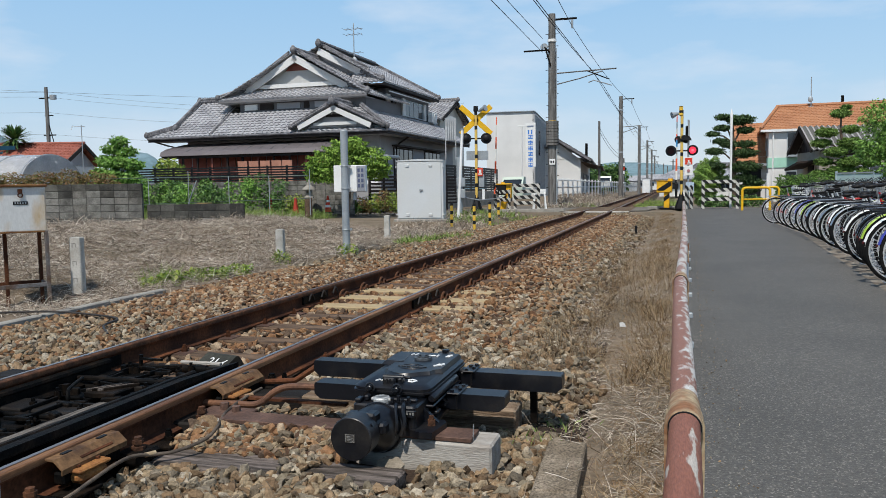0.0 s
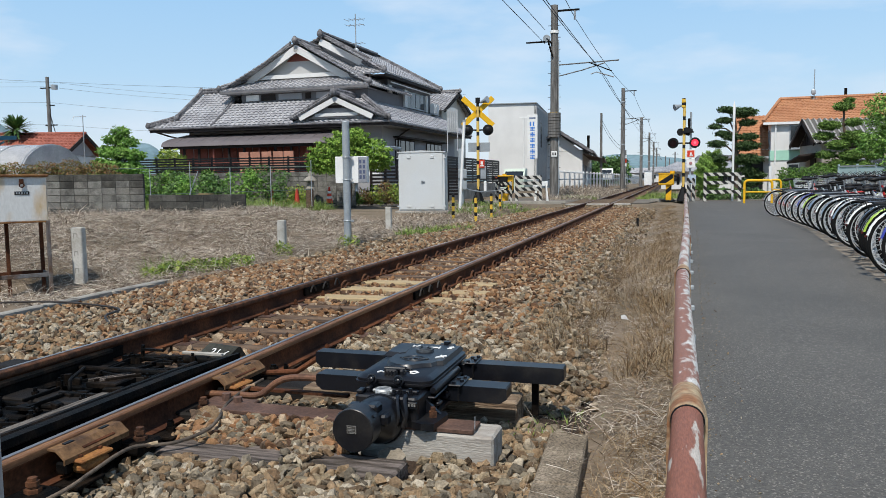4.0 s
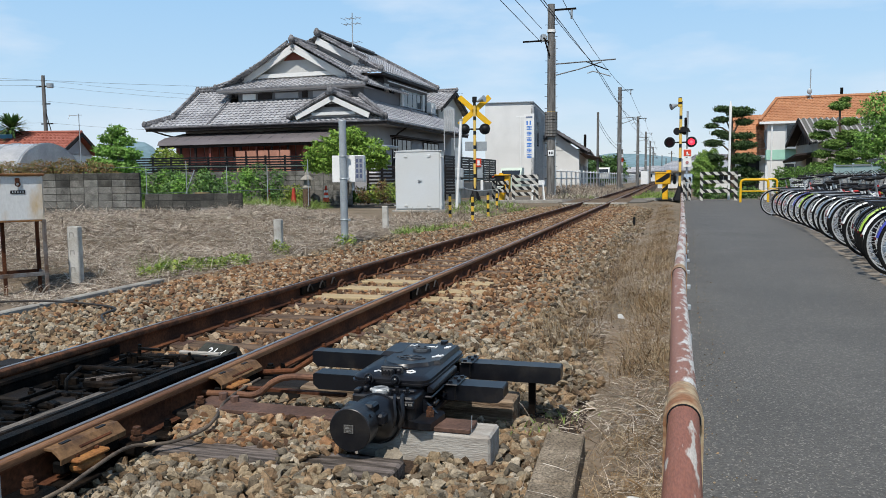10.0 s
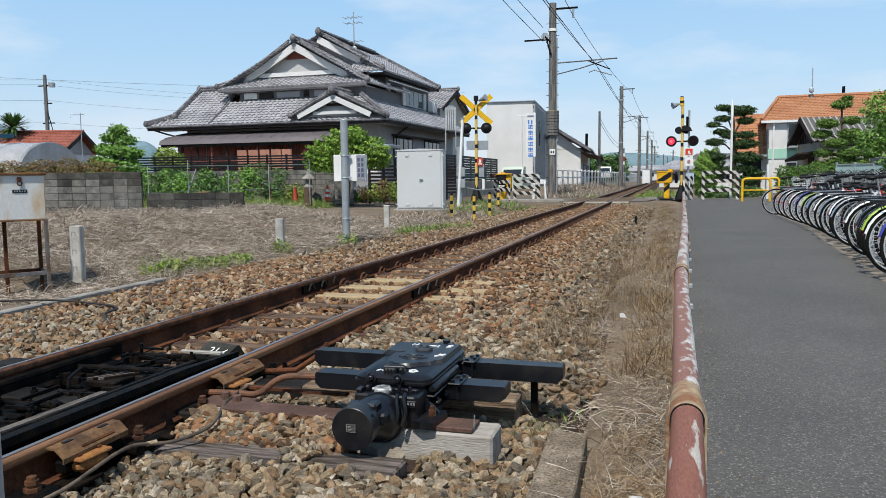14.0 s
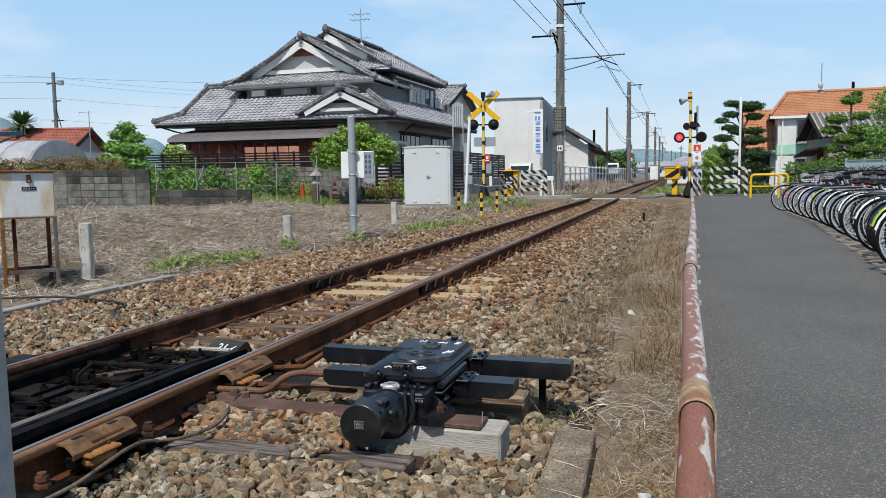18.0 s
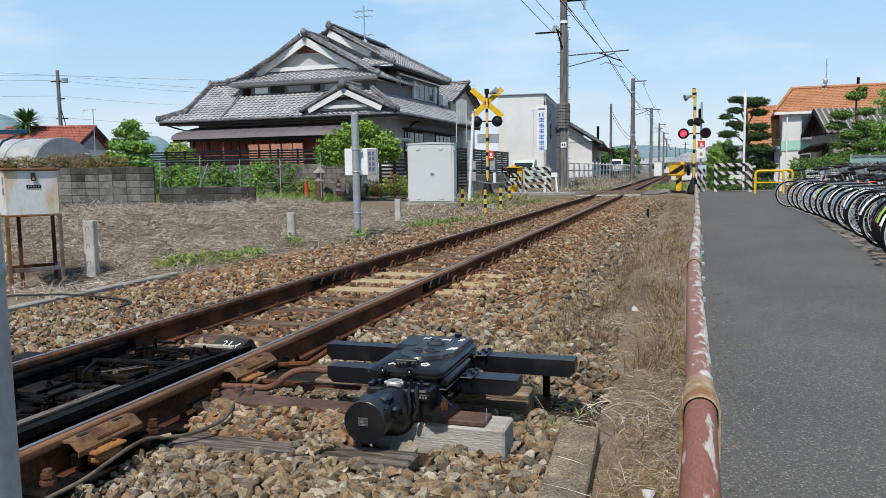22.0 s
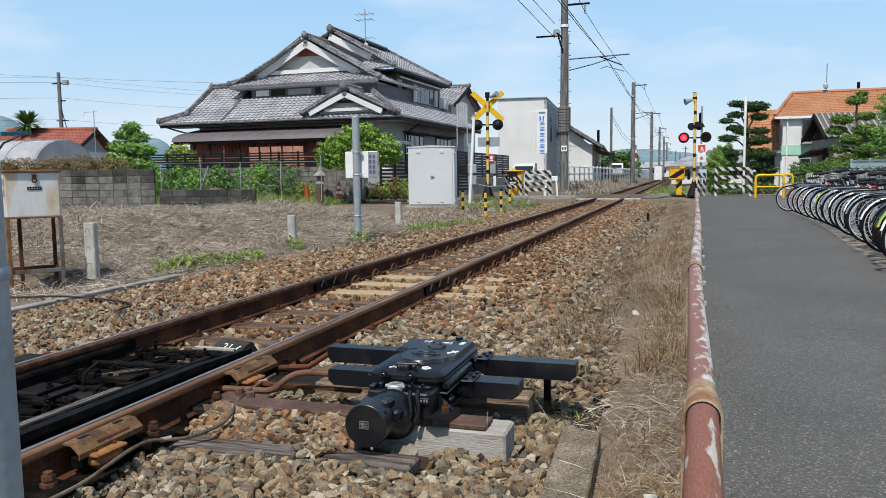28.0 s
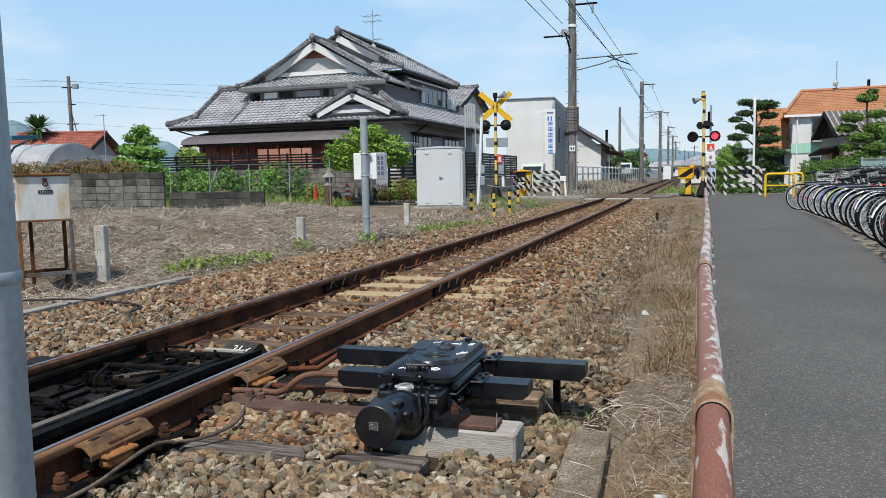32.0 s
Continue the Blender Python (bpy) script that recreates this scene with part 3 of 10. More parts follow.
p1, s1 = keep_out(*stone_points(15000, -6.05, -3.55, 3.4, 11, 0.035), boxes)
brown = rng.uniform(0, 1, len(p1)) < np.interp(p1[:, 1], [4.6, 7.5], [0.25, 0.8])
p1b, s1b, p1, s1 = p1[brown], s1[brown], p1[~brown], s1[~brown]
p2, s2 = keep_out(*stone_points(12500, -2.2, -0.50, 1.6, 6.4, 0.034), boxes)
pa, sa = stone_points(520, -2.15, -1.33, 2.88, 3.09, 0.034)
pa[:, 2] = np.interp(pa[:, 1], [2.88, 3.09], [-0.178, -0.108]) + rng.uniform(-0.015, 0.02, len(pa))
pf, sf = stone_points(420, -2.15, -0.98, 2.52, 2.72, 0.034)
pf[:, 2] = np.interp(pf[:, 1], [2.52, 2.72], [-0.225, -0.180]) + rng.uniform(-0.015, 0.02, len(pf))
pe, se = stone_points(30, -1.56, -1.40, 2.72, 2.90, 0.032)
pe[:, 2] = -0.150
pf, sf = np.concatenate([pf, pe]), np.concatenate([sf, se])
pb, sb = stone_points(420, -1.0, -0.52, 2.35, 3.08, 0.036, 0.0)
pd, sd = stone_points(9000, -5.9, -0.5, -6.0, 1.7, 0.04)
pd, sd = keep_out(pd, sd, [(-3.45, -2.3, 0.8, 1.8)])
p3, s3 = keep_out(*stone_points(7000, -6.0, -3.55, 11, 33, 0.042, 0.005), boxes)


def weed_line(y):
    """Where the weeds begin beside the ballast."""
    return np.interp(y, [2, 3.5, 4.3, 5.9, 6.8, 10.3, 15, 20, 32], [-0.30, -0.31, -0.56, -0.86, -1.02, -1.22, -1.25, -1.3, -1.5])


p9, s9 = stone_points(9000, -1.5, -0.30, 4.2, 32, 0.038, 0.03, 1.4)
k9 = p9[:, 0] < weed_line(p9[:, 1]) + (0.22 + 0.035 * p9[:, 1]) * rng.uniform(0, 1, len(p9)) ** 2
p9, s9 = p9[k9], s9[k9]
k2 = (p2[:, 0] < weed_line(p2[:, 1]) + 0.22 * rng.uniform(0, 1, len(p2)) ** 2) | (p2[:, 1] < 3.9)
p2, s2 = p2[k2], s2[k2]
p4, s4 = keep_out(*stone_points(9500, -3.4, -2.35, 4.3, 14, 0.038, 0.012), boxes)
p5, s5 = stone_points(12500, -2.25, -1.05, 5.4, 32.2, 0.039, 0.022, 1.35)
pc, sc = stone_points(2600, -2.25, -0.85, 4.1, 6.6, 0.037, 0.022)
p6, s6 = keep_out(*stone_points(9500, -5.3, -3.5, 6, 32, 0.042), boxes)
p7, s7 = stone_points(9500, -3.4, -2.35, 12, 32, 0.038, 0.022)
scatter_stones("rusty_ballast_stones", np.concatenate([p1b, p4, p5, p6, p7, pa[::2]]), np.concatenate([s1b, s4, s5, s6, s7, sa[::2]]), RUSTSTONE, "rust-stained brown crushed stones beside the rails")
pg, sg = stone_points(700, -4.3, -1.45, 31.1, 31.82, 0.04)
pg[:, 2] = np.interp(pg[:, 1], [31.1, 31.82], [-0.19, -0.085]) + rng.uniform(-0.02, 0.02, len(pg))
p3, s3 = np.concatenate([p3, pg]), np.concatenate([s3, sg])
scatter_stones("ballast_stones", np.concatenate([p1, p2, p3, p9, pa[1::2], pb, pc, pd, pf]), np.concatenate([s1, s2, s3, s9, sa[1::2], sb, sc, sd, sf]), STONE, "loose grey and tan crushed ballast stones")
p8, s8 = stone_points(4200, -3.4, -2.35, 1.2, 4.3, 0.034, -0.025)
scatter_stones("oily_ballast_stones", p8, s8, OILSTONE, "oil-blackened crushed stones between the switch rails")
FLATSTONE = mat("pale_flat_stone", (0.28, 0.24, 0.185), 0.9, var=0.3, scale=9, fine=90, bump=0.6)
flat_stone = new("flat_stone", Shape().prism([(-1.19, 2.965, -0.205), (-1.13, 2.945, -0.205), (-1.075, 2.962, -0.20), (-1.07, 2.99, -0.195), (-1.11, 3.03, -0.18), (-1.165, 3.035, -0.18), (-1.20, 3.00, -0.19)], (0, 0, -0.03), (0, 0.006, 0.012)).mesh("flat_stone", FLATSTONE))
tagged(flat_stone, "large pale flat stone before the switch machine", "stone")

# ---------------------------------------------------------------- track
track = thing("railway_track", pose(0, 0, 0), "single narrow-gauge railway track with rusty rails on timber sleepers", "railway track", kind="structure")
RAIL_POLY = [(-0.0635, -0.153), (0.0635, -0.153), (0.0635, -0.143), (0.012, -0.125), (0.0085, -0.11), (0.0085, -0.052), (0.014, -0.042), (0.0325, -0.036),
             (0.0325, -0.015), (0.0305, -0.008), (0.026, -0.0035), (0.017, -0.002), (-0.017, -0.002), (-0.026, -0.0035), (-0.0305, -0.008), (-0.0325, -0.015), (-0.0325, -0.036), (-0.014, -0.042), (-0.0085, -0.052), (-0.0085, -0.11), (-0.012, -0.125), (-0.0635, -0.143)]


def rail(name, x, y0, y1, material, parent, x2=None, poly=RAIL_POLY, label=""):
    dx = 0 if x2 is None else x2 - x
    sh = Shape().prism([(px_ + x, 0, pz_) for px_, pz_ in poly], (0, y0, 0), (dx, y1, 0))
    return part(name, sh, material, parent, label)


for rx in (NEAR_X, FAR_X):
    r_ob = rail("rail", rx, -14, 420, RUST, track)
    part("running_surface", Shape().box((rx - 0.010, 203, 0.0005), (0.021, 434, 0.005)), RAILTOP, r_ob, "narrow polished strip on the rail top")
    part("worn_shoulder", Shape().prism([(rx + 0.002, 0, 0.0), (rx + 0.026, 0, -0.0020), (rx + 0.0322, 0, -0.0068), (rx + 0.0345, 0, -0.015), (rx + 0.0345, 0, -0.030), (rx + 0.031, 0, -0.030), (rx + 0.02, 0, -0.008)], (0, -14, 0), (0, 90, 0)), SHOULDER if rx == NEAR_X else DARKRUST, r_ob, "bright rust on the outer rail head")

sl_mesh = Shape().box((0, 0, 0), (2.14, 0.2, 0.14), ch=0.012).mesh("sleeper", TIMBER)
sl_pale = Shape().box((0, 0, 0), (2.14, 0.21, 0.14), ch=0.012).mesh("sleeper", PALETIMBER)
for y in sleeper_ys:
    if y < 2.3 or 2.3 < y < 4.0:
        continue
    if 32 < y < 38:
        continue
    pale = any(abs(y - p) < 0.28 for p in PALE_SLEEPERS)
    part("sleeper", sl_pale if pale else sl_mesh, None, track, "pale new timber sleeper" if pale else "", at=pose(TRACK_X + random.uniform(-0.03, 0.03), y, -0.228 + (0.0 if not pale else 0.012), 0, random.uniform(-0.5, 0.5), random.uniform(-0.6, 0.6)))
far_sl = Shape()
for i in range(1, 400):
    y = sleeper_ys[-1] + i * SLEEPER_STEP
    far_sl.box((TRACK_X, y, -0.228), (2.14, 0.2, 0.14))
tagged(part("far_sleepers", far_sl, TIMBER, track), kind="stuff")
for (y, w, xe, z), m_ in zip(LONG, (BLEACHED, BROWNTIMBER, GREYTIMBER)):
    x0 = -1.9 if m_ is BROWNTIMBER else -2.15
    part("oil_soaked_timber", Shape().box(((x0 - 4.05) / 2, y, z - 0.095), (x0 + 4.05, w, 0.17), ch=0.010), OILTIMBER, track, "oil-black end of the switch timber")
    part("long_timber", Shape().box(((x0 + xe) / 2, y, z - 0.085), (xe - x0, w, 0.17), ch=0.010), m_, track, "weathered grey long switch timber")

# bolts and plates along the rails
bolt = Shape().cyl((0, 0, -0.01), (0, 0, 0.012), 0.022, seg=6).cyl((0, 0, 0.012), (0, 0, 0.035), 0.016, seg=6).cyl((0, 0, 0.03), (0, 0, 0.045), 0.011, seg=8).mesh("bolt", RUST)
plate = Shape().box((0, 0, 0), (0.34, 0.15, 0.014), ch=0.003).mesh("base_plate", BROWNPLATE)
clip = Shape().tube([(-0.012, -0.085, -0.012), (-0.010, -0.07, 0.022), (-0.004, -0.035, 0.052), (0.0, 0.0, 0.060), (-0.004, 0.035, 0.052), (-0.010, 0.07, 0.022), (-0.012, 0.085, -0.012)], 0.0115, 6).tube([(0.03, -0.06, -0.006), (0.034, -0.03, 0.030), (0.036, 0.0, 0.040), (0.034, 0.03, 0.030), (0.03, 0.06, -0.006)], 0.010, 6).mesh("spring_clip", DARKRUST)
bolt_d, plate_d = bolt.copy(), plate.copy()
bolt_d.materials[0] = plate_d.materials[0] = OILSTEEL
for rx in (NEAR_X, FAR_X):
    for y in sleeper_ys:
        if not 2.2 < y < 24:
            continue
        dark = y < 4.5
        part("base_plate", plate_d if dark else plate, None, track, at=pose(rx, y, -0.157))
        if y > 7.2:
            for sx in (-0.075, 0.075):
                part("spring_clip", clip, None, track, at=pose(rx + sx, y, -0.135, 0, random.uniform(-4, 4), (0 if sx > 0 else 180) + random.uniform(-5, 5)))
            continue
        for sx in (-0.095, 0.095):
            part("bolt", bolt_d if dark else bolt, None, track, at=pose(rx + sx, y + random.uniform(-0.03, 0.03), -0.143, 0, 0, random.uniform(0, 60)))

# rail joints seen at the pale sleepers: fishplates and bond wires
for rx, side in ((NEAR_X, 1), (FAR_X, 1)):
    for sd in (-1, 1):
        part("fishplate", Shape().box((rx + sd * 0.021, 6.95, -0.08), (0.022, 0.56, 0.075), ch=0.006), OILSTEEL, track, "dark bolted joint plate")
    for k in range(3):
        y0 = 6.75 + 0.28 * k
        pts = [(rx + 0.05, y0 + 0.12 * i / 6, -0.09 + 0.06 * math.sin(math.pi * i / 6)) for i in range(7)]
        part("bond_wire", Shape().tube(pts, 0.008, 6), ROPE, track)

def bend_line(pts, n=6):
    """A smooth line through the points."""
    P = [Vector(p) for p in pts]
    P = [2 * P[0] - P[1]] + P + [2 * P[-1] - P[-2]]
    out = []
    for a, b, c, d in zip(P, P[1:], P[2:], P[3:]):
        for k in range(n):
            t = k / n
            out.append(0.5 * (2 * b + (c - a) * t + (2 * a - 5 * b + 4 * c - d) * t * t + (3 * b - a - 3 * c + d) * t ** 3))
    return out + [P[-2]]


# switch blades inside the stock rails, black with oil
BLADE = [(-0.05, -0.150), (0.05, -0.150), (0.05, -0.140), (0.008, -0.12), (0.008, -0.05), (0.028, -0.04), (0.022, -0.006), (-0.028, -0.006), (-0.028, -0.04), (-0.008, -0.05), (-0.008, -0.12), (-0.05, -0.14)]
switch = thing("railway_switch", pose(0, 0, 0), "oily black switch blades and rods lying between the rails", "railway switch")
rail("blade", -2.565, -2.0, 3.45, OILSTEEL, switch, x2=-2.487, poly=BLADE, label="open switch blade, greased black")
TIP = [(-0.03, -0.150), (0.05, -0.150), (0.05, -0.140), (0.006, -0.12), (0.006, -0.06), (0.010, -0.05), (0.008, -0.03), (-0.008, -0.03), (-0.010, -0.05), (-0.006, -0.06), (-0.006, -0.12), (-0.03, -0.14)]
part("blade_tip", Shape().add([(-2.487 + px_, 3.45, pz_) for px_, pz_ in BLADE] + [(-2.480 + px_, 3.98, pz_) for px_, pz_ in TIP], [tuple(range(12))[::-1], tuple(range(12, 24))] + [(k, (k + 1) % 12, 12 + (k + 1) % 12, 12 + k) for k in range(12)]), OILSTEEL, switch, "planed-down end of the open blade")
LOW_BLADE = [(-0.035, -0.150), (0.06, -0.150), (0.06, -0.138), (0.010, -0.12), (0.008, -0.075), (0.020, -0.066), (0.016, -0.050), (-0.020, -0.044), (-0.030, -0.06), (-0.008, -0.075), (-0.010, -0.12), (-0.035, -0.14)]
rail("blade", FAR_X + 0.125, -2.0, 3.95, OILSTEEL, switch, x2=FAR_X + 0.052, poly=LOW_BLADE, label="closed switch blade against the stock rail")
part("rail_side_grease", Shape().box((FAR_X + 0.0165, 1.0, -0.088), (0.012, 6.2, 0.068), ch=0.004), OILSTEEL, switch, "grease-black inner web of the stock rail")
part("side_bar", Shape().box((-2.60, 2.4, -0.045), (0.035, 2.6, 0.05), ch=0.008, m=Euler((0, 0, radians(-0.8))).to_matrix()), OILSTEEL, switch, "greasy black flange bar")
part("guard_strip", Shape().box((-2.665, 2.0, -0.045), (0.05, 2.1, 0.03), ch=0.005, m=Euler((0, 0, radians(-0.8))).to_matrix()), mat("worn_grey_strip", (0.16, 0.14, 0.12), 0.8, var=0.5, scale=6, fine=40, stretch=(9, 1, 9), col2=(0.06, 0.05, 0.042)), switch, "pale worn strip beside the blade")
part("oil_pan", Shape().box((-2.9, 2.9, -0.168), (0.92, 2.9, 0.012)), OILTIMBER, switch, "oil-soaked black boards")
for y in (2.35, 2.95, 3.5, 3.92):
    part("slide_plate", Shape().box((FAR_X + 0.2, y, -0.147), (0.42, 0.16, 0.018), ch=0.004), OILSTEEL, switch)
    part("slide_plate", Shape().box((NEAR_X - 0.2, y, -0.147), (0.42, 0.16, 0.018), ch=0.004), OILSTEEL, switch)
for y, z, r_ in ((3.02, -0.125, 0.014), (3.66, -0.10, 0.018), (3.74, -0.115, 0.012), (4.12, -0.135, 0.022)):
    part("throw_rod", Shape().cyl((FAR_X + 0.02, y, z), (NEAR_X - 0.2, y + 0.03, z), r_, seg=10), OILSTEEL, switch)
part("rod_sleeve", Shape().cyl((-3.0, 4.135, -0.135), (-2.80, 4.145, -0.135), 0.028, seg=12), OILSTEEL, switch)
part("pale_bar", Shape().box((-2.93, 4.27, -0.125), (0.30, 0.03, 0.02), ch=0.004), BLEACHED, switch, "pale worn bar end")
part("lock_plate", Shape().box((-2.96, 3.45, -0.105), (0.20, 0.17, 0.035), ch=0.006), OILSTEEL, switch)
for k in range(5):
    part("adjusting_bar", Shape().box((-2.96 + 0.028 * (k - 2), 3.46 + 0.012 * (k - 2), -0.082), (0.012, 0.19, 0.018), ch=0.003, m=Euler((0, 0, radians(-38))).to_matrix()), GREYTIMBER if k % 2 else OILSTEEL, switch)
part("bent_rod", Shape().tube(bend_line([(-3.07, 3.26, -0.16), (-3.07, 3.265, -0.085), (-3.10, 3.31, -0.06), (-3.2, 3.52, -0.055)]), 0.010, 8), OILSTEEL, switch)
part("lever", Shape().tube([(-3.21, 4.03, -0.13), (-3.20, 4.03, -0.03)], 0.012, 8).box((-3.12, 4.02, -0.055), (0.16, 0.02, 0.014)), OILSTEEL, switch)
for i in range(46):
    x_, y_ = random.uniform(-3.26, -2.74), random.uniform(2.55, 4.1)
    if i % 3 == 0:
        part("joint_bolt", Shape().cyl((0, 0, -0.03), (0, 0, 0.012), 0.019, seg=6).cyl((0, 0, 0.01), (0, 0, 0.03), 0.010, seg=6), OILSTEEL, switch, at=pose(x_, y_, -0.11))
    elif i % 3 == 1:
        part("fitting", Shape().box((0, 0, 0), (random.uniform(0.04, 0.11), random.uniform(0.03, 0.06), random.uniform(0.02, 0.05)), ch=0.006), OILSTEEL, switch, at=pose(x_, y_, -0.12, 0, random.uniform(-8, 8), random.uniform(-25, 25)))
    else:
        part("link_bar", Shape().box((0, 0, 0), (random.uniform(0.15, 0.32), 0.014, 0.02), ch=0.003), OILSTEEL, switch, at=pose(x_, y_, -0.105, 0, random.uniform(-5, 5), random.choice([0, 3, -4, 88, 95])))
for k in range(4):
    part("chair_bolt", Shape().cyl((FAR_X + 0.17, 2.5 + 0.48 * k, -0.14), (FAR_X + 0.17, 2.5 + 0.48 * k, -0.08), 0.022, seg=6), OILSTEEL, switch)

# number plate of the switch: a small black roof-shaped block
num = thing("switch_number_block", pose(-2.87, 4.42, -0.165, 0, 0, -14), "black roof-shaped block with white painted number", "number marker")
part("block", Shape().prism([(-0.135, -0.125, 0), (-0.135, 0.07, 0), (-0.135, 0.025, 0.066), (-0.135, 0.0, 0.068)], (0, 0, 0), (0.27, 0, 0)), mat("dusty_black_green", (0.045, 0.045, 0.036), 0.75, var=0.45, scale=8, fine=60, bump=0.3), num)
fc = bpy.data.curves.new("number", "FONT")
fc.body, fc.size, fc.extrude, fc.align_x = "21", 0.095, 0.001, "CENTER"
fc.materials.append(WHITE)
num_text = new("number", fc)
num_text.parent = num
num_text.matrix_basis = pose(-0.01, -0.094, 0.0185, 28.5, 0, 0)
part("small_mark", Shape().tube([(0.066, -0.074, 0.030), (0.086, -0.062, 0.0365), (0.100, -0.044, 0.046)], 0.004, 5).tube([(0.087, -0.063, 0.036), (0.087, -0.092, 0.020)], 0.004, 5), WHITE, num, "painted stroke mark")

# heaters / insulated blocks clamped outside the near rail, their boxes and cable
RUSTBLK = mat("dark_rusty_cover", (0.19, 0.105, 0.05), 0.75, metal=0.1, var=0.5, scale=9, fine=50, bump=0.4, col2=(0.07, 0.04, 0.025), patch=0.55)
ORUST = mat("bright_orange_rust", (0.36, 0.165, 0.05), 0.85, var=0.4, scale=14, fine=90, bump=0.5, col2=(0.24, 0.10, 0.035))
for y0, y1 in ((2.28, 2.64), (3.37, 3.78)):
    hb = thing("rail_block", pose(NEAR_X + 0.052, (y0 + y1) / 2, -0.012), "rusty steel block clamped along the outside of the rail", "rail block", "rail blocks")
    part("cover", Shape().prism([(-0.022, 0, -0.002), (0.022, 0, -0.004), (0.062, 0, -0.040), (0.060, 0, -0.062), (0.055, 0, -0.062), (0.056, 0, -0.044), (0.02, 0, -0.012), (-0.022, 0, -0.010)], (0, -(y1 - y0) / 2, 0), (0, (y1 - y0) / 2, 0)), RUSTBLK, hb)
    part("worn_strip", Shape().box((0.048, 0.02, -0.027), (0.012, (y1 - y0) * 0.5, 0.006), m=Euler((0, radians(42), 0)).to_matrix(), ch=0.002), RUST, hb)
    part("clamp_bar", Shape().box((0.02, 0, -0.085), (0.05, (y1 - y0) * 0.9, 0.05), ch=0.008), OILSTEEL, hb)
    for sy in (-0.27, 0.27):
        part("slot", Shape().box((0.004, sy * (y1 - y0), -0.002), (0.02, 0.05, 0.006), ch=0.002), BLACK, hb)
    tb = thing("junction_box", pose(NEAR_X + 0.115, y0 + 0.13 if y0 < 3 else y0 + 0.12, -0.135, 0, 0, -3), "small orange-rusted terminal box beside the rail", "junction box", "junction boxes")
    part("case", Shape().box((0, 0, 0.03), (0.075, 0.15, 0.05), ch=0.018), ORUST, tb)
    part("lid", Shape().box((0, 0, 0.06), (0.085, 0.165, 0.016), ch=0.006), ORUST, tb)
    part("screw", Shape().cyl((0, 0.05, 0.065), (0, 0.05, 0.078), 0.01, seg=6), RUST, tb)
    part("screw", Shape().cyl((0, -0.05, 0.065), (0, -0.05, 0.078), 0.01, seg=6), RUST, tb)
for y in (2.12, 2.70, 3.17, 3.86):
    part("rail_chair", Shape().box((NEAR_X + 0.115, y, -0.135), (0.13, 0.15, 0.05), ch=0.012), OILSTEEL, track)
    part("chair_bolt", Shape().cyl((NEAR_X + 0.12, y, -0.13), (NEAR_X + 0.12, y, -0.095), 0.03, seg=6).cyl((NEAR_X + 0.12, y, -0.10), (NEAR_X + 0.12, y, -0.055), 0.017, seg=8).cyl((NEAR_X + 0.12, y, -0.085), (NEAR_X + 0.12, y, -0.068), 0.024, seg=6), DARKRUST if y < 3.5 else OILSTEEL, track)

cable = thing("ground_cable", pose(0, 0, 0), "dark sheathed cable lying over the stones", "cable")
part("sheath", Shape().tube(bend_line([(-2.14, 1.9, -0.135), (-2.10, 2.17, -0.12), (-2.115, 2.34, -0.11), (-2.13, 2.5, -0.10), (-2.13, 2.61, -0.105), (-2.09, 2.70, -0.125), (-2.03, 2.76, -0.125), (-1.965, 2.87, -0.105), (-1.985, 3.0, -0.09), (-2.06, 3.17, -0.09), (-2.09, 3.30, -0.085), (-2.10, 3.45, -0.075), (-2.10, 3.60, -0.07)]), 0.0080, 10), mat("dusty_cable_sheath", (0.15, 0.115, 0.085), 0.75, var=0.4, scale=6, fine=50, bump=0.3, col2=(0.05, 0.042, 0.036), patch=0.5), cable)
for y_, x_, z_ in ((2.68, -2.105, -0.118), (3.47, -2.10, -0.074)):
    part("tape", Shape().cyl((x_ - 0.012, y_ - 0.02, z_), (x_ + 0.012, y_ + 0.02, z_), 0.0105, seg=10), CREAM, cable, "pale wrapped tape")
cable2 = thing("ground_cable", pose(0, 0, 0), "thin black cable loose on the ballast", "cable")
part("sheath", Shape().tube(bend_line([(-6.6, 5.9, -0.18), (-5.9, 6.1, -0.17), (-5.2, 6.0, -0.17), (-4.85, 5.8, -0.16), (-4.7, 5.45, -0.15), (-4.45, 5.2, -0.17)]), 0.011, 6), ROPE, cable2)

def rounded(x0, y0, x1, y1, r, n=5):
    """Outline of a rectangle with round corners."""
    out = []
    for cx_, cy_, a0 in ((x1 - r, y0 + r, -90), (x1 - r, y1 - r, 0), (x0 + r, y1 - r, 90), (x0 + r, y0 + r, 180)):
        out += [(cx_ + r * math.cos(radians(a0 + 90 * k / n)), cy_ + r * math.sin(radians(a0 + 90 * k / n)), 0) for k in range(n + 1)]
    return out


def domed(x0, y0, x1, y1, r, z0, z1, z2, inset):
    """A plate with round corners and a sloping rim."""
    a_, b_ = rounded(x0, y0, x1, y1, r), rounded(x0 + inset, y0 + inset, x1 - inset, y1 - inset, max(0.005, r - inset * 0.6))
    n = len(a_)
    vs = [(p[0], p[1], z0) for p in a_] + [(p[0], p[1], z1) for p in a_] + [(p[0], p[1], z2) for p in b_]
    fs = [tuple(range(n))[::-1], tuple(range(2 * n, 3 * n))]
    for o in (0, n):
        fs += [(o + i, o + (i + 1) % n, o + n + (i + 1) % n, o + n + i) for i in range(n)]
    return Shape().add(vs, fs)


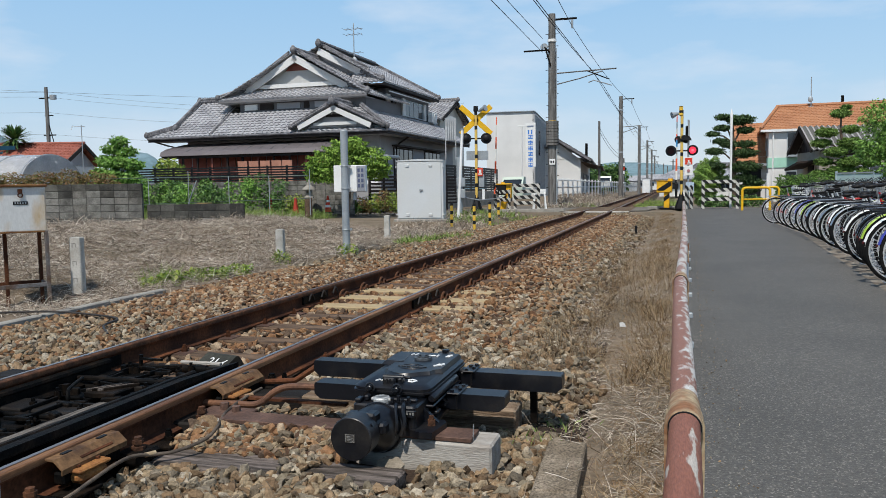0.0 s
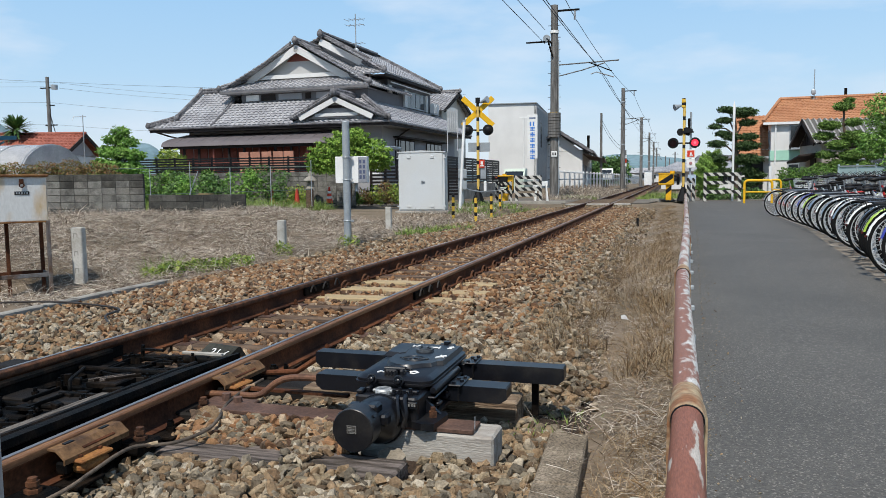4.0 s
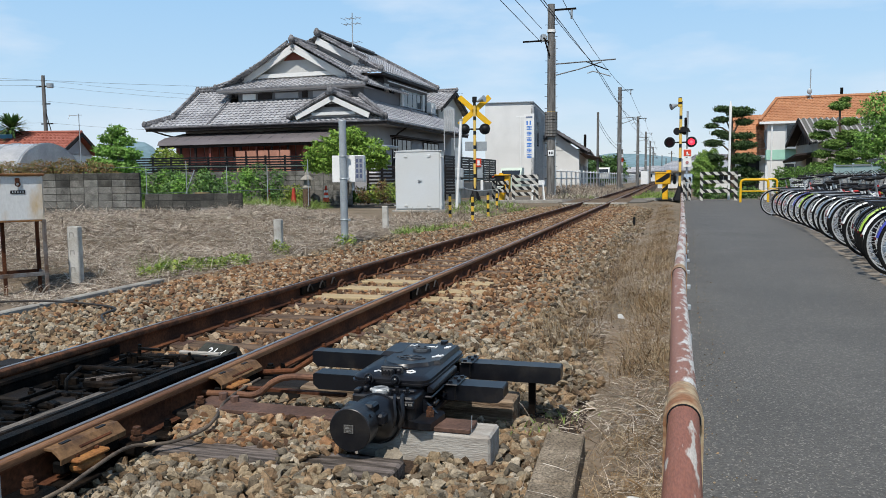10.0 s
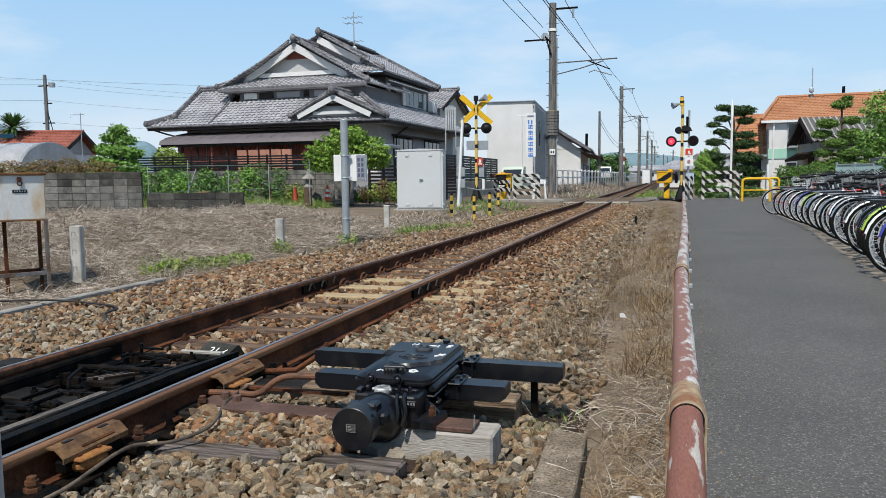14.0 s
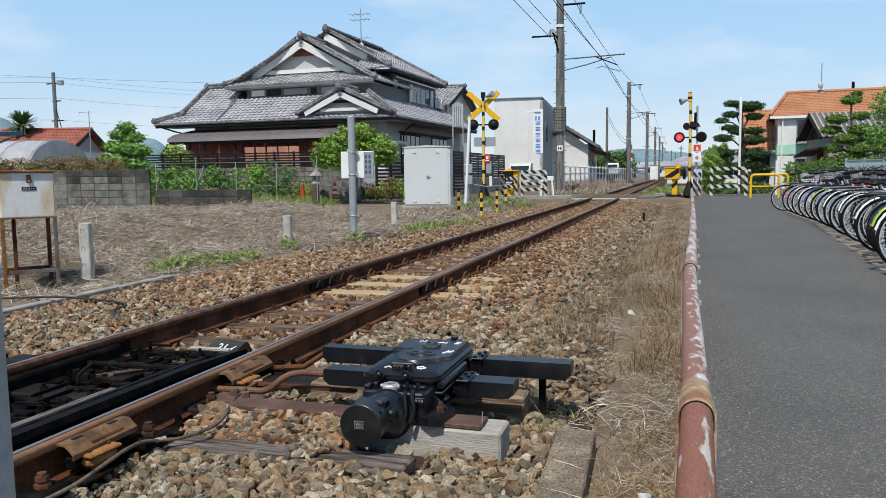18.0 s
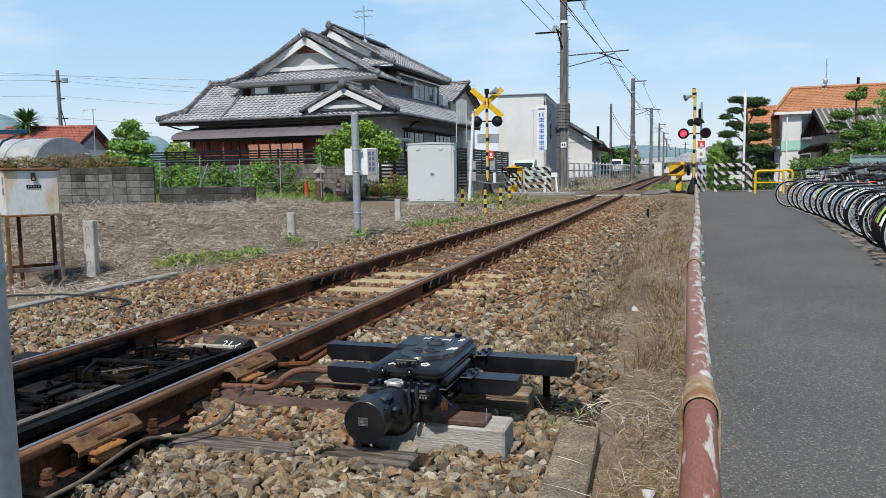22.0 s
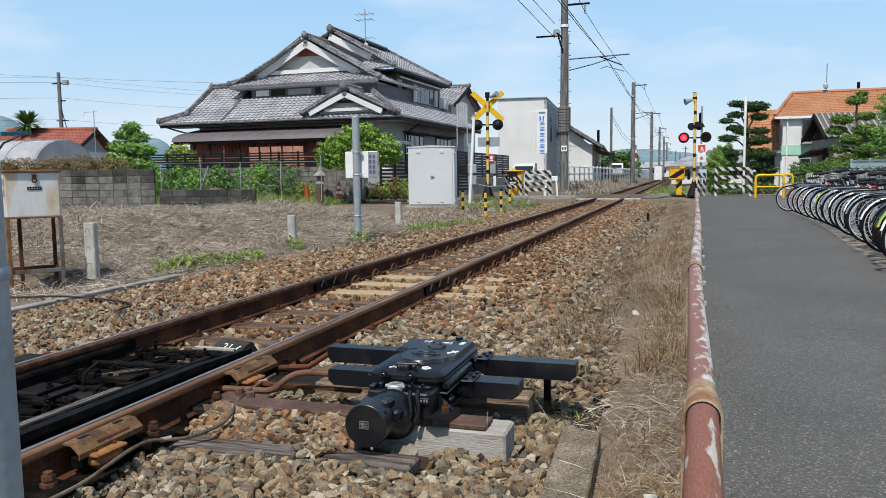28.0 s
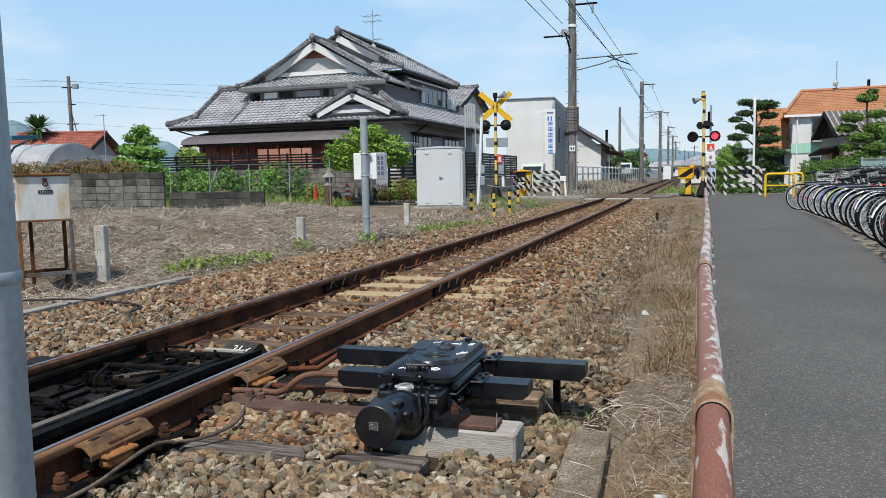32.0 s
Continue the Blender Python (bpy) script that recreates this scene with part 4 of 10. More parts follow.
# ---------------------------------------------------------------- switch machine
sm = thing("switch_machine", pose(0, 0, 0), "black electric switch machine bolted on two long timbers", "switch machine")
part("base_plate", Shape().box((-1.42, 3.165, -0.092), (1.24, 0.14, 0.02), ch=0.003), BROWNPLATE, sm, "brown steel mounting plate")
part("body", domed(-1.365, 3.235, -1.045, 3.86, 0.05, -0.085, 0.058, 0.064, 0.010), BLACKPAINT, sm)
part("lower_case", domed(-1.345, 3.085, -1.045, 3.80, 0.022, -0.088, 0.034, 0.042, 0.008), BLACKPAINT, sm, "gear case with a flat front shelf")
part("foot_flange", Shape().box((-1.19, 3.52, -0.075), (0.36, 0.60, 0.03), ch=0.008), BLACKPAINT, sm)
lid_ = part("lid", domed(-1.402, 3.215, -1.028, 3.885, 0.06, 0.064, 0.082, 0.098, 0.026), BLACKPAINT, sm, "flat lid with rounded corners and sloping rim")
part("lid_lip", domed(-1.408, 3.208, -1.022, 3.89, 0.064, 0.060, 0.068, 0.069, 0.003), BLACKPAINT, lid_, "thin lip round the lid")
RAISED = [(-1.335, 3.47), (-1.31, 3.415), (-1.26, 3.375), (-1.22, 3.362), (-1.17, 3.375), (-1.135, 3.41), (-1.088, 3.432), (-1.072, 3.475), (-1.045, 3.49), (-1.045, 3.86), (-1.335, 3.86)]
cx_, cy_ = -1.19, 3.62
part("raised_panel", Shape().add([(x_, y_, 0.094) for x_, y_ in RAISED] + [(cx_ + (x_ - cx_) * 0.93, cy_ + (y_ - cy_) * 0.94, 0.115) for x_, y_ in RAISED], [tuple(range(11)), tuple(range(11, 22))] + [(k, (k + 1) % 11, 11 + (k + 1) % 11, 11 + k) for k in range(11)]), BLACKPAINT, lid_, "raised rear half of the lid with a bowed front")
LOBE = [(-1.40, 3.60), (-1.30, 3.575), (-1.27, 3.60), (-1.30, 3.85), (-1.39, 3.85), (-1.405, 3.80)]
part("side_lobe", Shape().add([(x_, y_, 0.06) for x_, y_ in LOBE] + [(x_, y_, 0.10) for x_, y_ in LOBE] + [(-1.335 + (x_ + 1.335) * 0.72, 3.72 + (y_ - 3.72) * 0.82, 0.119) for x_, y_ in LOBE], [tuple(range(6)), tuple(range(12, 18))] + [(o + k, o + (k + 1) % 6, o + 6 + (k + 1) % 6, o + 6 + k) for o in (0, 6) for k in range(6)]), BLACKPAINT, lid_, "raised lobe beside the lid")
part("emblem_ring", Shape().ring((0, 0, 0), (0, 0, 1), 0.052, 0.005, 28, 6), BLACKPAINT, lid_, at=pose(-1.205, 3.515, 0.115) @ Matrix.Diagonal((1.15, 0.9, 1, 1)))
part("emblem_ring", Shape().ring((-1.205, 3.515, 0.115), (0, 0, 1), 0.030, 0.004, 22, 6), BLACKPAINT, lid_)
part("emblem", Shape().box((-1.205, 3.515, 0.117), (0.15, 0.014, 0.006), ch=0.002), BLACKPAINT, lid_)
part("emblem_bar", Shape().box((-1.205, 3.515, 0.118), (0.012, 0.06, 0.006), ch=0.002), BLACKPAINT, lid_)
CAPSTEEL = mat("worn_steel_cap", (0.17, 0.18, 0.19), 0.45, metal=0.5, var=0.5, scale=14, col2=(0.05, 0.055, 0.06))
cap = part("cap", Shape().cyl((-1.205, 3.69, 0.113), (-1.205, 3.69, 0.127), 0.046, seg=24), CAPSTEEL, sm, "round worn metal cap")
part("cap_boss", Shape().cyl((-1.205, 3.69, 0.127), (-1.205, 3.69, 0.132), 0.030, seg=22), CAPSTEEL, cap)
for x_ in (-1.222, -1.188):
    part("cap_screw", Shape().cyl((x_, 3.69, 0.131), (x_, 3.69, 0.137), 0.006, seg=8), CAPSTEEL, cap)
knob = part("rear_knob", Shape().cyl((-1.14, 3.88, 0.10), (-1.14, 3.88, 0.128), 0.02, seg=10), BLACKPAINT, sm)
part("knob_base", Shape().box((-1.14, 3.88, 0.10), (0.09, 0.04, 0.03), ch=0.008), BLACKPAINT, knob)
part("neck", Shape().tube([(-1.245, 2.94, -0.036), (-1.24, 2.99, -0.040), (-1.225, 3.035, -0.050), (-1.218, 3.065, -0.056), (-1.215, 3.10, -0.058)], [0.080, 0.088, 0.102, 0.107, 0.107], 26), BLACKPAINT, sm, "swelling housing between motor and gear case")
part("neck_ring", Shape().ring((-1.215, 3.078, -0.057), (0.05, 1, -0.05), 0.108, 0.006, 30, 6), BLACKPAINT, sm)
TERMINAL = mat("bright_worn_terminal", (0.52, 0.53, 0.52), 0.5, metal=0.35, var=0.6, scale=18, fine=60, col2=(0.06, 0.065, 0.07))
tc = part("terminal_cap", Shape().tube([(-1.222, 3.135, 0.040), (-1.222, 3.135, 0.060), (-1.222, 3.135, 0.066)], [0.040, 0.040, 0.034], 22), TERMINAL, sm, "bright worn terminal cap")
for dx in (-0.035, 0.035):
    part("cap_lug", Shape().box((-1.222 + dx, 3.13, 0.056), (0.026, 0.022, 0.014), ch=0.004), TERMINAL, tc)
part("shelf_clip", Shape().box((-1.325, 3.125, 0.050), (0.030, 0.05, 0.020), ch=0.005), BLACKPAINT, sm)
part("shelf_clip", Shape().box((-1.295, 3.150, 0.054), (0.022, 0.04, 0.026), ch=0.005), BLACKPAINT, sm)
for k, (x_, y_, h_) in enumerate(((-1.165, 3.115, 0.026), (-1.142, 3.130, 0.034), (-1.118, 3.118, 0.024), (-1.095, 3.135, 0.030))):
    st_ = part("terminal_stud", Shape().cyl((x_, y_, 0.040), (x_, y_, 0.042 + h_), 0.008, seg=8), BLACKPAINT, sm)
    part("stud_nut", Shape().cyl((x_, y_, 0.042), (x_, y_, 0.053), 0.013, seg=6), BLACKPAINT, st_)
part("terminal_strip", Shape().box((-1.13, 3.165, 0.048), (0.13, 0.03, 0.016), ch=0.004), BLACKPAINT, sm)
for k, x_ in enumerate((-1.300, -1.170)):
    lk = part("padlock", Shape().ring((x_, 3.192, 0.088), (0, 1, -0.15), 0.0205, 0.0055, 22, 7), BLACKPAINT, sm, "round padlock ring on the lid's edge")
    part("lock_barrel", Shape().tube([(x_, 3.172, 0.087), (x_, 3.176, 0.087), (x_, 3.205, 0.088)], [0.009, 0.0135, 0.0135], 14), BLACKPAINT, lk)
    part("hasp_strap", Shape().box((x_, 3.203, 0.056), (0.013, 0.008, 0.05), ch=0.003), BLACKPAINT, lk)
latch = part("lid_latch", Shape().box((-1.228, 3.265, 0.105), (0.066, 0.050, 0.036), ch=0.009), BLACKPAINT, sm, "ribbed lid latch")
part("latch_roll", Shape().cyl((-1.262, 3.262, 0.122), (-1.165, 3.270, 0.122), 0.013, seg=14), BLACKPAINT, latch)
part("latch_cheek", Shape().box((-1.178, 3.270, 0.106), (0.026, 0.045, 0.036), ch=0.008), BLACKPAINT, latch)
part("latch_lever", Shape().tube(bend_line([(-1.255, 3.275, 0.122), (-1.252, 3.31, 0.122), (-1.215, 3.335, 0.112), (-1.155, 3.33, 0.106)]), 0.007, 8), BLACKPAINT, latch)
for k in range(4):
    part("latch_rib", Shape().box((-1.252 + 0.016 * k, 3.239, 0.105), (0.006, 0.006, 0.030)), BLACKPAINT, latch)
part("motor", Shape().cyl((-1.245, 2.86, -0.035), (-1.245, 3.00, -0.036), 0.086, 0.080, seg=28), BLACKPAINT, sm)
part("motor_cover", Shape().tube([(-1.245, 2.833, -0.036), (-1.245, 2.837, -0.036), (-1.245, 2.925, -0.035), (-1.245, 2.93, -0.035)], [0.0885, 0.0915, 0.0915, 0.087], 36), BLACKPAINT, sm, "round motor end cover")
part("motor_rib", Shape().box((-1.197, 2.955, 0.028), (0.052, 0.075, 0.045), ch=0.010), BLACKPAINT, sm)
part("motor_rib", Shape().box((-1.286, 2.955, 0.030), (0.05, 0.06, 0.030), ch=0.008), BLACKPAINT, sm)
part("motor_side_boss", Shape().box((-1.150, 2.965, -0.02), (0.035, 0.06, 0.05), ch=0.010), BLACKPAINT, sm)
for a_ in (35, 145):
    part("cover_screw", Shape().cyl((-1.245 + 0.088 * math.cos(radians(a_)), 2.88, -0.036 + 0.088 * math.sin(radians(a_))), (-1.245 + 0.098 * math.cos(radians(a_)), 2.88, -0.036 + 0.098 * math.sin(radians(a_))), 0.008, seg=6), BLACKPAINT, sm)
DULLMARK = mat("dull_worn_letter_metal", (0.30, 0.29, 0.27), 0.6, metal=0.3, var=0.5, scale=60)
plate = part("name_plate", Shape().box((-1.248, 2.8315, -0.030), (0.044, 0.004, 0.034)), mat("tarnished_plate", (0.11, 0.10, 0.09), 0.55, metal=0.4, var=0.4, scale=40), sm, "small worn metal plate")
for x_, z_, w_, h_ in ((-1.248, -0.0145, 0.040, 0.0014), (-1.248, -0.0455, 0.040, 0.0014), (-1.2665, -0.030, 0.0014, 0.03), (-1.2295, -0.030, 0.0014, 0.03), (-1.255, -0.022, 0.018, 0.0025), (-1.248, -0.028, 0.028, 0.0025), (-1.250, -0.034, 0.022, 0.0025), (-1.246, -0.040, 0.026, 0.0025)):
    part("plate_mark", Shape().box((x_, 2.829, z_), (w_, 0.002, h_)), DULLMARK, plate)
for x0, x1, y_, zt, h, d in ((-0.975, -0.50, 3.81, 0.045, 0.085, 0.10), (-0.965, -0.725, 3.50, 0.014, 0.075, 0.12), (-1.86, -1.38, 3.80, 0.062, 0.085, 0.09), (-1.68, -1.36, 3.44, 0.040, 0.080, 0.10)):
    out_ = 1 if x1 > -1 else -1
    e0, e1 = (x0, x1) if out_ > 0 else (x1, x0)
    sl = part("rod_cover", Shape().prism([(e0, y_ - d / 2, zt - h), (e0, y_ - d / 2, zt), (e1 - 0.006 * out_, y_ - d / 2, zt), (e1, y_ - d / 2, zt - 0.008), (e1, y_ - d / 2, zt - h * 0.7), (e1 - 0.03 * out_, y_ - d / 2, zt - h)], (0, 0, 0), (0, d, 0)), BLACKPAINT, sm, "square black sleeve for the throw rod")
    part("sleeve_flange", Shape().box((e0 - 0.030 * out_, y_, zt - 0.040), (0.080, d + 0.02, 0.075), ch=0.006), BLACKPAINT, sl)
    part("flange_foot", Shape().box((e0 - 0.006 * out_, y_, zt + 0.004), (0.064, d + 0.055, 0.010), ch=0.004), BLACKPAINT, sl)
    if out_ > 0:
        for dx, dy in ((-0.018, -0.055), (0.012, -0.015), (-0.014, 0.025), (0.010, 0.055)):
            part("bolt", Shape().cyl((e0 + dx, y_ + dy, zt + 0.008), (e0 + dx, y_ + dy, zt + 0.018), 0.011, seg=6), BLACKPAINT, sl)
part("sleeve_post", Shape().box((-0.66, 3.86, -0.13), (0.035, 0.03, 0.20)), OILSTEEL, sm)
part("side_tube", Shape().tube([(-1.022, 3.235, 0.040), (-1.022, 3.25, 0.040), (-1.022, 3.64, 0.040), (-1.022, 3.655, 0.040)], [0.014, 0.020, 0.020, 0.014], 14), BLACKPAINT, sm, "long side tube under the lid")
part("side_rib", Shape().box((-1.030, 3.47, 0.006), (0.04, 0.48, 0.012), ch=0.004), BLACKPAINT, sm)
for y_ in (3.28, 3.41, 3.62):
    lug = part("side_lug", Shape().box((-1.025, y_, -0.028), (0.055, 0.06, 0.018), ch=0.005), BLACKPAINT, sm)
    part("lug_bolt", Shape().cyl((-1.012, y_, -0.02), (-1.012, y_, -0.006), 0.011, seg=6), BLACKPAINT, lug)
cp = part("case_plate", Shape().box((-1.068, 3.080, 0.012), (0.045, 0.018, 0.032), ch=0.004), BLACKPAINT, sm)
for x_ in (-1.080, -1.066, -1.054):
    part("plate_rivet", Shape().box((x_, 3.0695, 0.016), (0.008, 0.004, 0.010)), DULLMARK, cp)
part("mounting_foot", Shape().prism([(-1.07, 3.072, -0.086), (-1.020, 3.050, -0.086), (-0.965, 3.060, -0.086), (-0.945, 3.215, -0.086), (-0.965, 3.25, -0.086), (-1.07, 3.25, -0.086)], (0, 0, 0), (0, 0, 0.030)), BLACKPAINT, sm, "flat bolted foot")
part("foot_gusset", Shape().prism([(-1.05, 3.20, -0.058), (-0.975, 3.20, -0.058), (-1.05, 3.20, 0.01)], (0, 0, 0), (0, 0.02, 0)), BLACKPAINT, sm)
fb = part("foot_bolt", Shape().cyl((-0.998, 3.160, -0.030), (-0.998, 3.160, -0.012), 0.012, seg=8), DARKRUST, sm, "rusty bolt")
part("nut", Shape().cyl((-0.998, 3.160, -0.058), (-0.998, 3.160, -0.030), 0.019, seg=6), DARKRUST, fb)
part("front_hose", Shape().tube(bend_line([(-1.105, 3.10, 0.048), (-1.095, 3.06, 0.035), (-1.085, 3.045, -0.02), (-1.10, 3.04, -0.075)]), 0.010, 8), BLACKPAINT, sm, "short black hose")
part("front_hose", Shape().tube(bend_line([(-1.14, 3.095, 0.046), (-1.125, 3.05, 0.03), (-1.115, 3.03, -0.03), (-1.13, 3.03, -0.08)]), 0.008, 8), BLACKPAINT, sm, "short black hose")
part("grounding_chain", Shape().cyl((-0.80, 3.12, -0.16), (-0.80, 3.135, -0.03), 0.0018, seg=5), GALV, sm)
# painted strokes on the lid
for zz, pts in ((0.099, [(-1.305, 3.275), (-1.292, 3.30), (-1.280, 3.282), (-1.268, 3.312)]), (0.099, [(-1.160, 3.315), (-1.135, 3.330), (-1.115, 3.310), (-1.128, 3.285), (-1.150, 3.292)]), (0.117, [(-1.295, 3.765), (-1.287, 3.79), (-1.275, 3.765), (-1.265, 3.795)]),
                (0.117, [(-1.240, 3.755), (-1.160, 3.770)]), (0.117, [(-1.150, 3.752), (-1.150, 3.785)]), (0.117, [(-1.105, 3.755), (-1.085, 3.765), (-1.10, 3.785), (-1.078, 3.795)]), (0.117, [(-1.105, 3.545), (-1.090, 3.565), (-1.090, 3.60), (-1.070, 3.565)]), (0.117, [(-1.09, 3.565), (-1.062, 3.595)])):
    part("painted_mark", Shape().tube([(a, b, zz) for a, b in pts], 0.0046, 5), WHITE, sm, "white painted mark")
# rods from the machine to the blades
RODRUST = mat("brown_rod_rust", (0.20, 0.095, 0.052), 0.65, metal=0.15, var=0.4, scale=7, fine=60, bump=0.25, col2=(0.12, 0.06, 0.038))
rods = thing("switch_rods", pose(0, 0, 0), "rust-brown throw rods running from the machine under the rail", "switch rod")
part("rod", Shape().tube(bend_line([(-1.66, 3.43, 0.005), (-1.82, 3.41, 0.005), (-1.90, 3.39, -0.02), (-1.99, 3.37, -0.085), (-2.12, 3.36, -0.09), (-2.4, 3.36, -0.10)]), 0.017, 10), RODRUST, rods)
part("rod", Shape().tube([(-1.86, 3.80, 0.02), (-2.0, 3.80, -0.07), (-2.4, 3.80, -0.11)], 0.016, 8), RUST, rods)
part("joint_plate", Shape().box((-2.08, 3.24, -0.10), (0.26, 0.14, 0.022), ch=0.005).cyl((-2.02, 3.22, -0.09), (-2.02, 3.22, -0.055), 0.022, seg=6).cyl((-2.11, 3.26, -0.09), (-2.11, 3.26, -0.055), 0.022, seg=6), BROWNPLATE, rods)
part("flat_bar", Shape().box((-1.85, 3.47, -0.085), (0.62, 0.035, 0.014)), RUST, rods)

# ---------------------------------------------------------------- cable trough, kerbs
trough = thing("cable_trough", pose(0, 0, 0), "weathered concrete cable trough lids half buried in dry grass", "cable trough")
lid = Shape().box((0, 0, 0), (0.175, 0.60, 0.10), ch=0.008).mesh("trough_lid", mat("dirty_exposed_concrete", (0.30, 0.245, 0.18), 0.95, var=0.8, scale=6, fine=110, bump=1.0, dist=0.01, col2=(0.19, 0.15, 0.105)))
for i in range(4):
    part("trough_lid", lid, None, trough, at=pose(-0.405 - 0.021 * (i - 2), 1.36 + 0.606 * i, -0.236, random.uniform(-0.6, 0.6), 0, 2.0))
kerb = thing("edge_kerb", pose(0, 0, 0), "old concrete edging between ballast and dry field", "kerb", kind="structure")
for i in range(3):
    part("kerb_stone", Shape().box((0, 0, 0), (0.10, 0.98, 0.14), ch=0.012), CONCRETE, kerb, at=pose(-6.02 - 0.02 * i, 5.6 + i, -0.275, random.uniform(-0.6, 0.6), random.uniform(-3, 3), 1.2 + random.uniform(-1, 1)))

# ---------------------------------------------------------------- path and its low pipe railing
PATH_Z = -0.03


def slab(name, poly, z, depth, material, label, category):
    return tagged(part(name, Shape().prism([(x, y, z - depth) for x, y in poly], (0, 0, 0), (0, 0, depth)), material), label, category, kind="structure")


slab("path", [(0.08, -8), (0.10, 3), (0.15, 6), (0.26, 10), (0.62, 32.4), (0.7, 36), (6.5, 36), (5.4, 32), (2.66, 22.0), (2.64, 17.3), (2.0, 8.5), (1.62, 3), (1.0, -8)], PATH_Z, 0.12, ASPHALT, "smooth dark grey asphalt footpath", "path")
slab("parking_strip", [(1.0, -8), (1.62, 3), (2.0, 8.5), (2.64, 17.3), (2.66, 22.0), (5.4, 32), (5.8, 32), (3.05, 22.0), (2.98, 17.3), (2.30, 8.5), (1.9, 3), (1.3, -8)], PATH_Z - 0.004, 0.11, OLDKERB, "dusty concrete edge strip under parked bicycles", "pavement")
slab("parking_ground", [(1.3, -8), (1.9, 3), (2.30, 8.5), (2.98, 17.3), (3.05, 22.0), (5.8, 32), (16, 32), (16, -8)], PATH_Z - 0.008, 0.11, ROADM, "dark asphalt of the bicycle park", "pavement")


def pipe_x(y):
    """The railing's line: bent a little some metres along."""
    return np.interp(y, [-1.5, 1.5, 2.1, 3.0, 4.6, 5.4, 6.1, 9.3, 11.6, 15.5, 31.6], [-0.045, 0.036, 0.051, 0.059, 0.071, 0.085, 0.103, 0.178, 0.223, 0.288, 0.556])


RAIL_Z = 0.345
PIPE_R = 0.0405
railing = thing("pipe_railing", pose(0, 0, 0), "low rusted steel pipe railing with flaking paint beside the path", "railing")
joints = [-1.2, 2.10, 5.35, 8.9, 12.4, 16.4, 20.4, 24.4, 28.4, 31.6]
for a, b in zip(joints, joints[1:]):
    k = max(6, int((b - a) / 0.45))
    mid = PIPE if b < 3 else PIPEMID if b < 6 else PIPEOLD
    part("pipe", Shape().tube([(pipe_x(y), y, RAIL_Z + 0.003 * math.sin(3 * y)) for y in np.linspace(a + 0.01, b, k + 1)], PIPE_R, 24), mid, railing, "rust-red pipe with flaked white paint")
for y in joints[1:]:
    part("coupling", Shape().tube([(pipe_x(y + d), y + d, RAIL_Z) for d in (-0.012, -0.006, 0.05, 0.12, 0.19, 0.25)], [0.0425, 0.0465, 0.0475, 0.0465, 0.0445, 0.0412], 26), CREAM if y < 6 else PIPEOLD, railing, "flared pipe coupling")
    part("seam", Shape().ring((pipe_x(y), y - 0.013, RAIL_Z), (0, 1, 0), 0.0418, 0.0028, 28, 6), BLACK, railing, "dark gap round the pipe end")
    part("post", Shape().prism([(0.053, 0, -0.25), (0.053, 0, RAIL_Z - 0.004), (0.047, 0, RAIL_Z + 0.012), (-0.047, 0, RAIL_Z + 0.012), (-0.053, 0, RAIL_Z - 0.004), (-0.053, 0, -0.25)], (pipe_x(y), y + 0.02, 0), (pipe_x(y), y + 0.11, 0)), CREAM, railing, "flaked cream steel post")
for i in range(24):
    y = 4.97 + 1.16 * i
    part("bracket", Shape().box((pipe_x(y) + 0.055, y, PATH_Z + 0.02), (0.06, 0.05, 0.04), ch=0.006).cyl((pipe_x(y) + 0.02, y, PATH_Z), (pipe_x(y) + 0.02, y, 0.14), 0.02, seg=8), GALV, railing, "small pale post bracket")
part("lower_pipe", Shape().tube([(pipe_x(y) + 0.03, y, 0.12) for y in np.linspace(4.0, 31.6, 24)], 0.022, 10), GALV, railing, "thin grey lower rail")

# grit swept against the foot of the railing
ng = 420
gy_ = 1.8 + 14 * rng.uniform(0, 1, ng) ** 1.6
gx_ = np.maximum(pipe_x(gy_) + 0.03, 0.155 + 0.026 * np.maximum(gy_ - 3, 0)) + 0.16 * rng.uniform(0, 1, ng) ** 2.2
sg_ = rng.uniform(0.0025, 0.007, ng)
scatter_stones("path_grit", np.stack([gx_, gy_, PATH_Z + 0.3 * sg_], 1), sg_, STONE, "loose grit and pebbles along the path's edge")

# pale post close by on the track side
np_ = thing("grey_post", pose(-1.103, 0.93, 0), "pale grey painted steel post with a raised band", "post")
part("shaft", Shape().tube([(0, 0, -0.35), (0, 0, 0.7), (0, 0, 1.9)], [0.062, 0.060, 0.054], 28), GALV, np_)
part("band", Shape().tube([(0, 0, 0.832), (0, 0, 0.836), (0, 0, 0.85), (0, 0, 0.854)], [0.0605, 0.063, 0.063, 0.0605], 28), GALV, np_)
part("band", Shape().tube([(0, 0, 0.40), (0, 0, 0.42)], [0.0645, 0.0645], 28), GALV, np_)


SCRAP = mat("dirty_white_scrap", (0.52, 0.51, 0.49), 0.8, var=0.3, scale=20)
litter = thing("paper_scrap", pose(-0.35, 6.33, -0.15, 22, 15, 30), "small torn scrap of white paper in dead weeds", "litter")
part("sheet", Shape().add([(-0.035, -0.02, 0), (0.025, -0.03, 0.012), (0.03, 0.012, 0.0), (0.0, 0.028, 0.022), (-0.035, 0.012, 0.018), (0, 0, 0.03)], [(0, 1, 5), (1, 2, 5), (2, 3, 5), (3, 4, 5), (4, 0, 5)]), SCRAP, litter)
litter = thing("plastic_scrap", pose(-0.10, 2.76, -0.185, 0, 0, 70), "crumpled pale plastic scrap under dead weeds", "litter")
